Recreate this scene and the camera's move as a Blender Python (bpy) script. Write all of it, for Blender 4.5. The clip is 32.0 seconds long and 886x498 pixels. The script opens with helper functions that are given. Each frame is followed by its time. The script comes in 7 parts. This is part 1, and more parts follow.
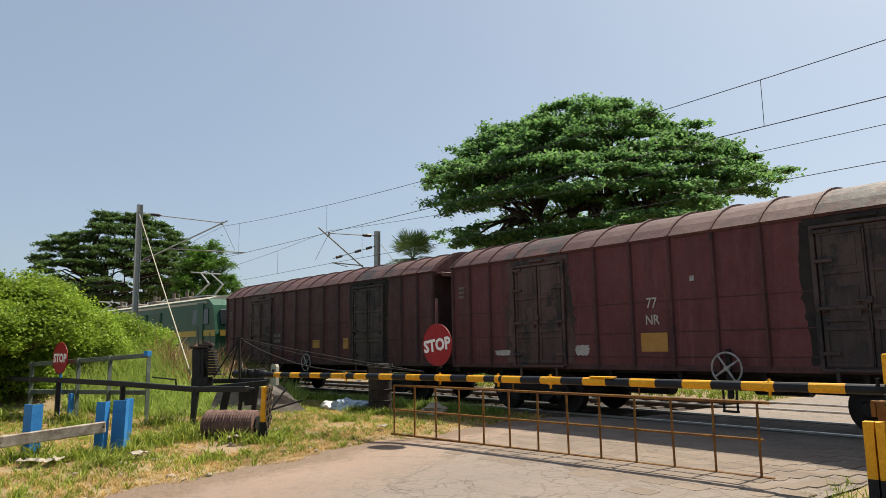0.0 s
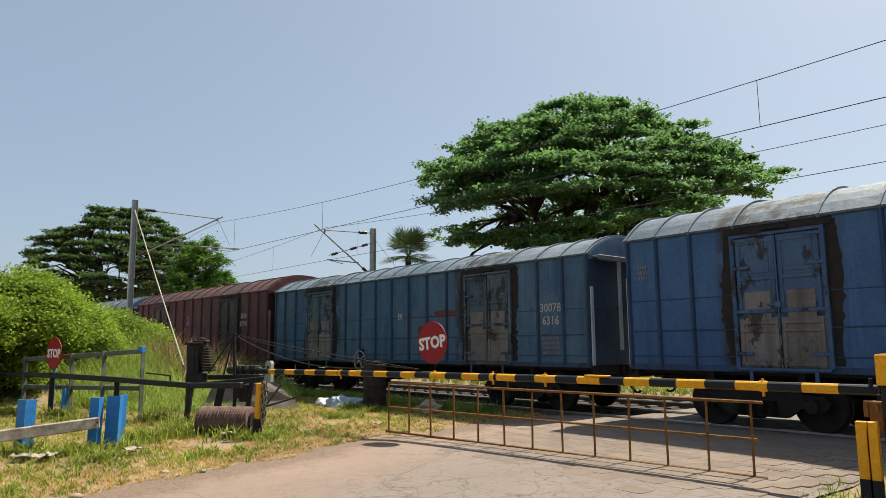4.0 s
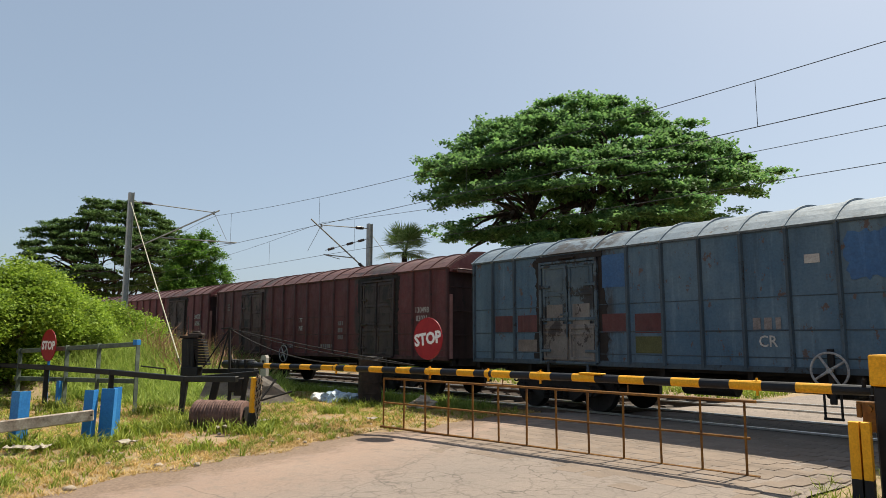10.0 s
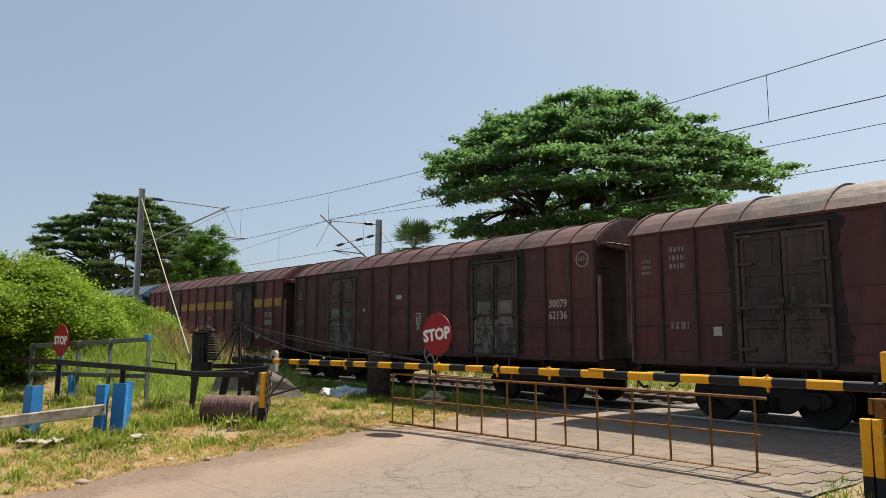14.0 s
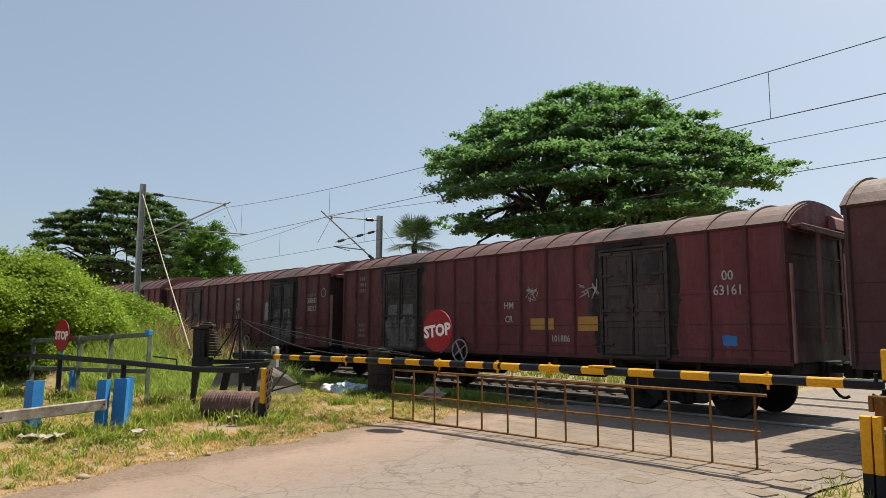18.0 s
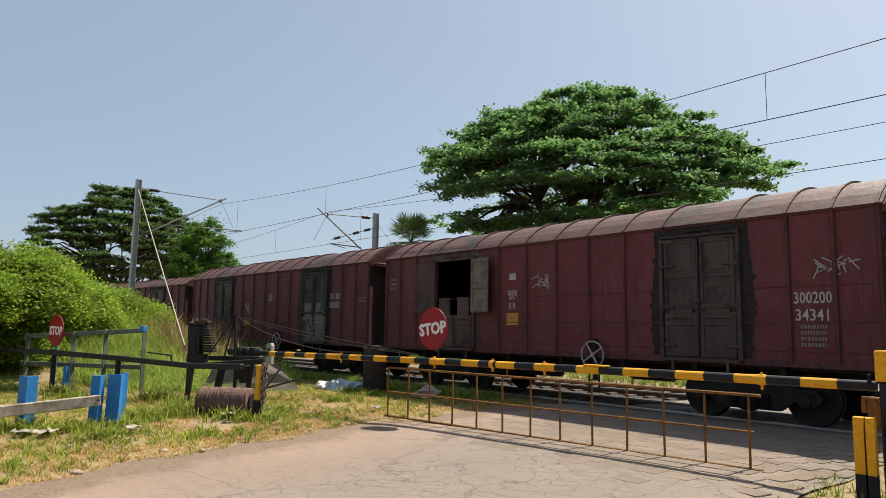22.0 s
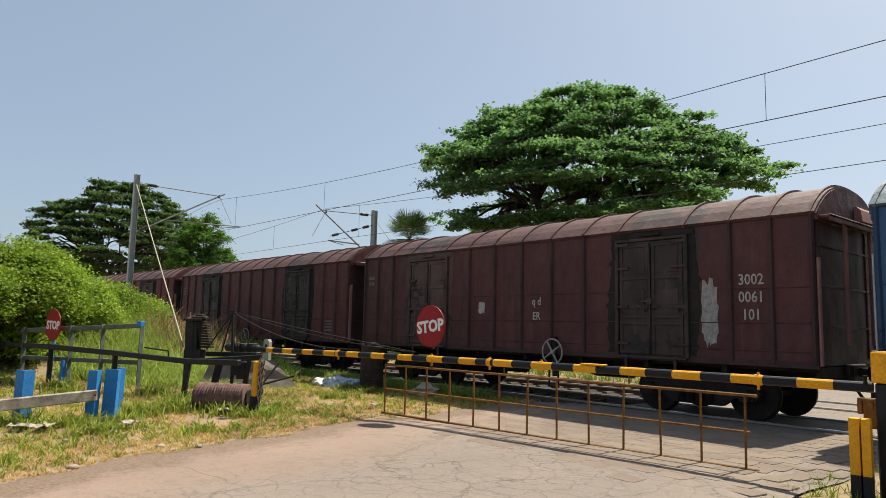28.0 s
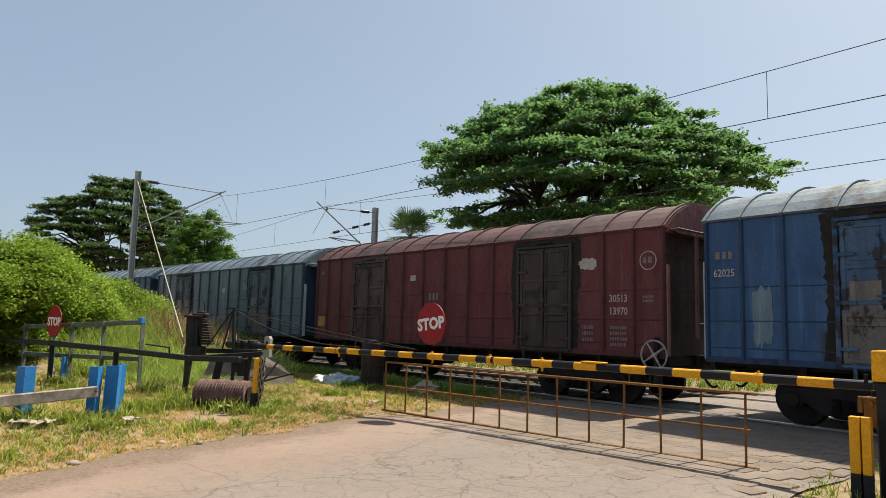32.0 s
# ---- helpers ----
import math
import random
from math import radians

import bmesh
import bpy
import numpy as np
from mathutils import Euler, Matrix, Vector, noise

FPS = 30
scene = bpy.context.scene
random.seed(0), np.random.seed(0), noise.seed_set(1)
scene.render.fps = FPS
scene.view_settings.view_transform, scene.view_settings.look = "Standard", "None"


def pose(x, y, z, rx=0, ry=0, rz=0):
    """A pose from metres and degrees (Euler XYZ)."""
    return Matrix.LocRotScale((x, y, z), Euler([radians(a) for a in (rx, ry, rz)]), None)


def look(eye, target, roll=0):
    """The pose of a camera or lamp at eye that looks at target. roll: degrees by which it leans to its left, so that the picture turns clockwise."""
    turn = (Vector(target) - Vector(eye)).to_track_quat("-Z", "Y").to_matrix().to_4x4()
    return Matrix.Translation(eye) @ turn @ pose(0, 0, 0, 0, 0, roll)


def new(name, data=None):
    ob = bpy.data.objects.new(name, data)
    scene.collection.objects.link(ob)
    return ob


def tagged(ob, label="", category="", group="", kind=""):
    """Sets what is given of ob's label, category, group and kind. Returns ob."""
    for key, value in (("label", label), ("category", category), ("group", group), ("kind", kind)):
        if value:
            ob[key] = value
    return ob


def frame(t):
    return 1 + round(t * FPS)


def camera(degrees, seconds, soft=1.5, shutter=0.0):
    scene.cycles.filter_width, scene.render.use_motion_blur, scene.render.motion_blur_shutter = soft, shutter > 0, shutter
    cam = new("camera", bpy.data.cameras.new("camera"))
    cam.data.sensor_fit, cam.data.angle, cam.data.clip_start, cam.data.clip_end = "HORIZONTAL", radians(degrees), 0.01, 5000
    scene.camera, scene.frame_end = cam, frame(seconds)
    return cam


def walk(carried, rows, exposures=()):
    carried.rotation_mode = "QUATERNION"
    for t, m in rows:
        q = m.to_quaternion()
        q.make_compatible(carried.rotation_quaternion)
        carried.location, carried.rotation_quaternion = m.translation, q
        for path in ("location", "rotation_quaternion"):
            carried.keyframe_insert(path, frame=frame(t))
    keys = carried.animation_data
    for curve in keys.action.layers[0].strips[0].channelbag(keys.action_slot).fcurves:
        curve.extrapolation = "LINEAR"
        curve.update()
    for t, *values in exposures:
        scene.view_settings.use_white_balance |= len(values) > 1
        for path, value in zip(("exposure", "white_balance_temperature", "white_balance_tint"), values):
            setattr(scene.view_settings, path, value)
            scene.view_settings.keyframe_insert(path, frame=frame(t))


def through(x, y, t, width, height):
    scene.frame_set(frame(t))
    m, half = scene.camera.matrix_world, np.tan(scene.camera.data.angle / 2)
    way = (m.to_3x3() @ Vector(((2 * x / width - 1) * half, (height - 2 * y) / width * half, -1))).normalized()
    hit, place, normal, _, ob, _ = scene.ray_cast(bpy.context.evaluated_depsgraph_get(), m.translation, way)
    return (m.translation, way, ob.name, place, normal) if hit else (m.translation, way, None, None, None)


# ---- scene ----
# A level crossing in the sun: a long goods train runs past behind the closed boom.
EYE = Vector((0.0, 0.0, 1.602))
cam = camera(65.46, 32.0, soft=0.5)
# seconds, heading (degrees from +y towards +x), tilt up, lean
PATH = [
    (0, -51.320, 8.036, -0.877),
    (0.5, -51.270, 7.989, -0.849),
    (1, -51.226, 7.943, -0.791),
    (1.5, -51.211, 7.918, -0.782),
    (2, -51.199, 7.916, -0.726),
    (2.5, -51.135, 7.915, -0.667),
    (3, -51.086, 7.885, -0.559),
    (3.5, -51.018, 7.872, -0.542),
    (5.5, -50.815, 7.757, -0.275),
    (6, -50.780, 7.728, -0.195),
    (6.5, -50.732, 7.706, -0.147),
    (7, -50.716, 7.658, -0.116),
    (7.5, -50.715, 7.619, -0.102),
    (8, -50.676, 7.594, -0.036),
    (8.5, -50.662, 7.577, 0.001),
    (9, -50.615, 7.586, 0.062),
    (9.5, -50.574, 7.568, 0.143),
    (10, -50.679, 7.534, 0.111),
    (10.5, -50.812, 7.509, 0.084),
    (11, -51.046, 7.471, 0.079),
    (11.5, -51.383, 7.394, 0.054),
    (12, -51.488, 7.358, 0.103),
    (12.5, -51.431, 7.332, 0.167),
    (13, -51.348, 7.280, 0.223),
    (13.5, -51.345, 7.227, 0.244),
    (14, -51.434, 7.189, 0.234),
    (14.5, -51.561, 7.094, 0.183),
    (16.5, -51.632, 6.946, 0.223),
    (17, -51.582, 6.930, 0.309),
    (17.5, -51.539, 6.898, 0.338),
    (18, -51.495, 6.877, 0.391),
    (18.5, -51.447, 6.866, 0.454),
    (19, -51.403, 6.875, 0.540),
    (19.5, -51.360, 6.862, 0.610),
    (20, -51.320, 6.824, 0.655),
    (20.5, -51.285, 6.802, 0.696),
    (21, -51.251, 6.758, 0.731),
    (21.5, -51.203, 6.739, 0.764),
    (22, -51.165, 6.726, 0.813),
    (22.5, -51.124, 6.706, 0.869),
    (23, -51.100, 6.683, 0.924),
    (23.5, -51.062, 6.637, 0.983),
    (24, -51.011, 6.616, 1.064),
    (24.5, -50.955, 6.605, 1.103),
    (25, -51.004, 6.619, 1.141),
    (25.5, -51.177, 6.663, 1.089),
    (27.5, -51.042, 6.546, 1.284),
    (28, -51.014, 6.542, 1.301),
    (28.5, -50.998, 6.515, 1.378),
    (29, -50.980, 6.481, 1.362),
    (29.5, -50.982, 6.454, 1.385),
    (30, -50.998, 6.440, 1.413),
    (30.5, -50.962, 6.403, 1.459),
    (31, -50.920, 6.363, 1.483),
    (31.5, -50.899, 6.347, 1.535),
    (32, -51.079, 6.331, 1.460),
]


def aimed(heading, tilt, lean):
    a, b = radians(heading), radians(tilt)
    way = Vector((math.sin(a) * math.cos(b), math.cos(a) * math.cos(b), math.sin(b)))
    return look(EYE, EYE + way, lean)


walk(cam, [(t, aimed(a, b, c)) for t, a, b, c in PATH], exposures=[(0, 0.70, 6850, 6.0), (32, 0.70, 6850, 6.0)])

# ---- world and sun ----
TO_SUN = Vector((0.0, 0.66, 1.0)).normalized()
world = bpy.data.worlds.new("sky")
scene.world = world
world.use_nodes = True
_wn = world.node_tree.nodes
_bg = _wn["Background"]
_sky = _wn.new("ShaderNodeTexSky")
_sky.sky_type = "NISHITA"
_sky.sun_disc = False
_sky.sun_elevation = math.asin(TO_SUN.z)
_sky.sun_rotation = math.atan2(TO_SUN.x, TO_SUN.y)
_sky.air_density, _sky.dust_density, _sky.ozone_density = 0.8, 2.3, 0.5
_haze = _wn.new("ShaderNodeMix")
_haze.data_type = "RGBA"
_haze.inputs[0].default_value = 0.5
_haze.inputs[7].default_value = (2.70, 3.40, 4.48, 1.0)
world.node_tree.links.new(_sky.outputs[0], _haze.inputs[6])
world.node_tree.links.new(_haze.outputs[2], _bg.inputs[0])
_bg.inputs[1].default_value = 0.096
sun = new("sun", bpy.data.lights.new("sun", "SUN"))
sun.data.energy, sun.data.angle, sun.data.color = 4.9, radians(0.6), (1.0, 0.94, 0.84)
sun.matrix_world = look(TO_SUN * 60, (0, 0, 0))


# ---- materials ----
def nodes_of(name):
    m = bpy.data.materials.new(name)
    m.use_nodes = True
    n, l = m.node_tree.nodes, m.node_tree.links
    return m, n, l, n["Principled BSDF"]


def ramp(n, l, fac, stops):
    r = n.new("ShaderNodeValToRGB")
    e = r.color_ramp.elements
    while len(e) < len(stops):
        e.new(0.5)
    for el, (p, c) in zip(e, stops):
        el.position, el.color = p, (*c, 1) if len(c) == 3 else c
    l.new(fac, r.inputs[0])
    return r.outputs[0]


def noise_tex(n, l, scale, detail=4, rough=0.55, coords=None, stretch=None):
    t = n.new("ShaderNodeTexNoise")
    t.inputs["Scale"].default_value, t.inputs["Detail"].default_value, t.inputs["Roughness"].default_value = scale, detail, rough
    if coords:
        if stretch:
            mp = n.new("ShaderNodeMapping")
            mp.inputs["Scale"].default_value = stretch
            l.new(coords, mp.inputs[0])
            coords = mp.outputs[0]
        l.new(coords, t.inputs["Vector"])
    return t.outputs["Fac"]


def mixed(n, l, fac, a, b, kind="MIX"):
    mx = n.new("ShaderNodeMix")
    mx.data_type, mx.blend_type = "RGBA", kind
    for sock, v in ((mx.inputs[0], fac), (mx.inputs[6], a), (mx.inputs[7], b)):
        if isinstance(v, (int, float)):
            sock.default_value = v
        elif isinstance(v, tuple):
            sock.default_value = (*v, 1)
        else:
            l.new(v, sock)
    return mx.outputs[2]


def bumped(n, l, p, height, strength, dist=0.02):
    b = n.new("ShaderNodeBump")
    b.inputs["Strength"].default_value, b.inputs["Distance"].default_value = strength, dist
    l.new(height, b.inputs["Height"])
    l.new(b.outputs[0], p.inputs["Normal"])


def surface(name, dark, light, scale=3.0, rough=0.8, bump=0.2, fine=40.0, metal=0.0, vary=0.0, stretch=None, dist=0.01):
    """A two-scale mottled surface between two colours."""
    m, n, l, p = nodes_of(name)
    co = n.new("ShaderNodeTexCoord").outputs["Object"]
    big, small = noise_tex(n, l, scale, 5, 0.6, co, stretch), noise_tex(n, l, fine, 3, 0.6, co)
    col = ramp(n, l, big, [(0.3, dark), (0.7, light)])
    grain = ramp(n, l, small, [(0.3, (0.72, 0.72, 0.72)), (0.7, (1.0, 1.0, 1.0))])
    col = mixed(n, l, 1.0, col, grain, "MULTIPLY")
    if vary:
        info = n.new("ShaderNodeObjectInfo")
        v = ramp(n, l, info.outputs["Random"], [(0.0, (1 - vary,) * 3), (1.0, (1.0,) * 3)])
        col = mixed(n, l, 1.0, col, v, "MULTIPLY")
    l.new(col, p.inputs["Base Color"])
    p.inputs["Roughness"].default_value, p.inputs["Metallic"].default_value = rough, metal
    p.inputs["Specular IOR Level"].default_value = 0.28 if rough > 0.4 else 0.5
    if bump:
        bumped(n, l, p, small, bump, dist)
    return m


def weathered(name, paint, faded, rust, amount=0.5, streak=0.75, rough=0.5, grime_at=True, spot=4.5):
    """Old wagon paint: fading in patches, rust blooms and dark streaks that run down."""
    m, n, l, p = nodes_of(name)
    own = n.new("ShaderNodeTexCoord").outputs["Object"]
    shift = n.new("ShaderNodeVectorMath")
    shift.operation = "MULTIPLY_ADD"
    l.new(n.new("ShaderNodeObjectInfo").outputs["Random"], shift.inputs[0])
    shift.inputs[1].default_value = (61.0, 23.0, 37.0)
    l.new(own, shift.inputs[2])
    co = shift.outputs[0]
    fade = noise_tex(n, l, 0.55, 5, 0.65, co)
    col = ramp(n, l, fade, [(0.38, paint), (0.66, faded)])
    run = noise_tex(n, l, 1.0, 5, 0.6, co, (3.2, 3.2, 0.35))
    col = mixed(n, l, ramp(n, l, run, [(0.5, (0, 0, 0)), (0.75, (streak,) * 3)]), col, tuple(c * 0.45 for c in paint))
    # every sheet between two ribs has aged by itself
    axes = n.new("ShaderNodeSeparateXYZ")
    l.new(own, axes.inputs[0])
    sheet = n.new("ShaderNodeMath")
    sheet.operation = "SNAP"
    l.new(axes.outputs[0], sheet.inputs[0])
    sheet.inputs[1].default_value = 1.04
    dice = n.new("ShaderNodeTexWhiteNoise")
    dice.noise_dimensions = "1D"
    l.new(sheet.outputs[0], dice.inputs["W"])
    col = mixed(n, l, 1.0, col, ramp(n, l, dice.outputs[0], [(0.0, (0.84, 0.85, 0.86)), (1.0, (1.08, 1.07, 1.05))]), "MULTIPLY")
    # thin pale washes that run down
    wash = noise_tex(n, l, 1.0, 6, 0.65, co, (7.0, 7.0, 0.5))
    col = mixed(n, l, ramp(n, l, wash, [(0.58, (0, 0, 0)), (0.74, (0.45,) * 3)]), col, tuple(min(0.5, c * 1.35 + 0.03) for c in faded))
    spots = noise_tex(n, l, spot, 8, 0.72, co, (1.0, 1.0, 0.6))
    lo = 0.69 - 0.20 * amount
    col = mixed(n, l, ramp(n, l, spots, [(lo, (0, 0, 0)), (lo + 0.022, (0.9,) * 3)]), col, rust)
    grime = noise_tex(n, l, 22.0, 4, 0.6, co)
    col = mixed(n, l, 1.0, col, ramp(n, l, grime, [(0.25, (0.7, 0.7, 0.7)), (0.7, (1, 1, 1))]), "MULTIPLY")
    l.new(col, p.inputs["Base Color"])
    l.new(ramp(n, l, spots, [(0.3, (rough,) * 3), (0.8, (0.9,) * 3)]), p.inputs["Roughness"])
    if grime_at:
        # black handling dirt beside the doors
        sep = n.new("ShaderNodeSeparateXYZ")
        l.new(own, sep.inputs[0])
        a = n.new("ShaderNodeMath")
        a.operation = "ABSOLUTE"
        l.new(sep.outputs[0], a.inputs[0])
        b = n.new("ShaderNodeMath")
        b.operation = "SUBTRACT"
        l.new(a.outputs[0], b.inputs[0])
        b.inputs[1].default_value = 3.75
        c = n.new("ShaderNodeMath")
        c.operation = "ABSOLUTE"
        l.new(b.outputs[0], c.inputs[0])
        near = ramp(n, l, c.outputs[0], [(0.85, (0.85,) * 3), (1.30, (0, 0, 0))])
        blot = ramp(n, l, noise_tex(n, l, 1.5, 6, 0.7, co, (1.6, 1.6, 0.7)), [(0.44, (0, 0, 0)), (0.53, (1, 1, 1))])
        col = mixed(n, l, mixed(n, l, 1.0, near, blot, "MULTIPLY"), col, (0.022, 0.017, 0.016))
    scuff = noise_tex(n, l, 1.0, 6, 0.7, co, (14.0, 14.0, 1.1))
    chips = ramp(n, l, scuff, [(0.70, (0, 0, 0)), (0.74, (0.35,) * 3)])
    col = mixed(n, l, chips, col, tuple(min(0.6, c * 1.7 + 0.05) for c in faded))
    l.new(col, p.inputs["Base Color"])
    bumped(n, l, p, noise_tex(n, l, 1.6, 4, 0.6, co), 0.5, 0.05)
    return m


def leafy(name, dark, light, through=0.25):
    m, n, l, p = nodes_of(name)
    geo = n.new("ShaderNodeNewGeometry")
    col = ramp(n, l, geo.outputs["Random Per Island"], [(0.0, dark), (1.0, light)])
    co = n.new("ShaderNodeTexCoord").outputs["Object"]
    col = mixed(n, l, 1.0, col, ramp(n, l, noise_tex(n, l, 0.5, 3, 0.6, co), [(0.3, (0.7, 0.7, 0.7)), (0.7, (1.15, 1.15, 1.0))]), "MULTIPLY")
    l.new(col, p.inputs["Base Color"])
    p.inputs["Roughness"].default_value = 0.6
    p.inputs["Specular IOR Level"].default_value = 0.18
    tr = n.new("ShaderNodeBsdfTranslucent")
    l.new(col, tr.inputs[0])
    mx = n.new("ShaderNodeMixShader")
    mx.inputs[0].default_value = through
    l.new(p.outputs[0], mx.inputs[1])
    l.new(tr.outputs[0], mx.inputs[2])
    l.new(mx.outputs[0], n["Material Output"].inputs[0])
    return m


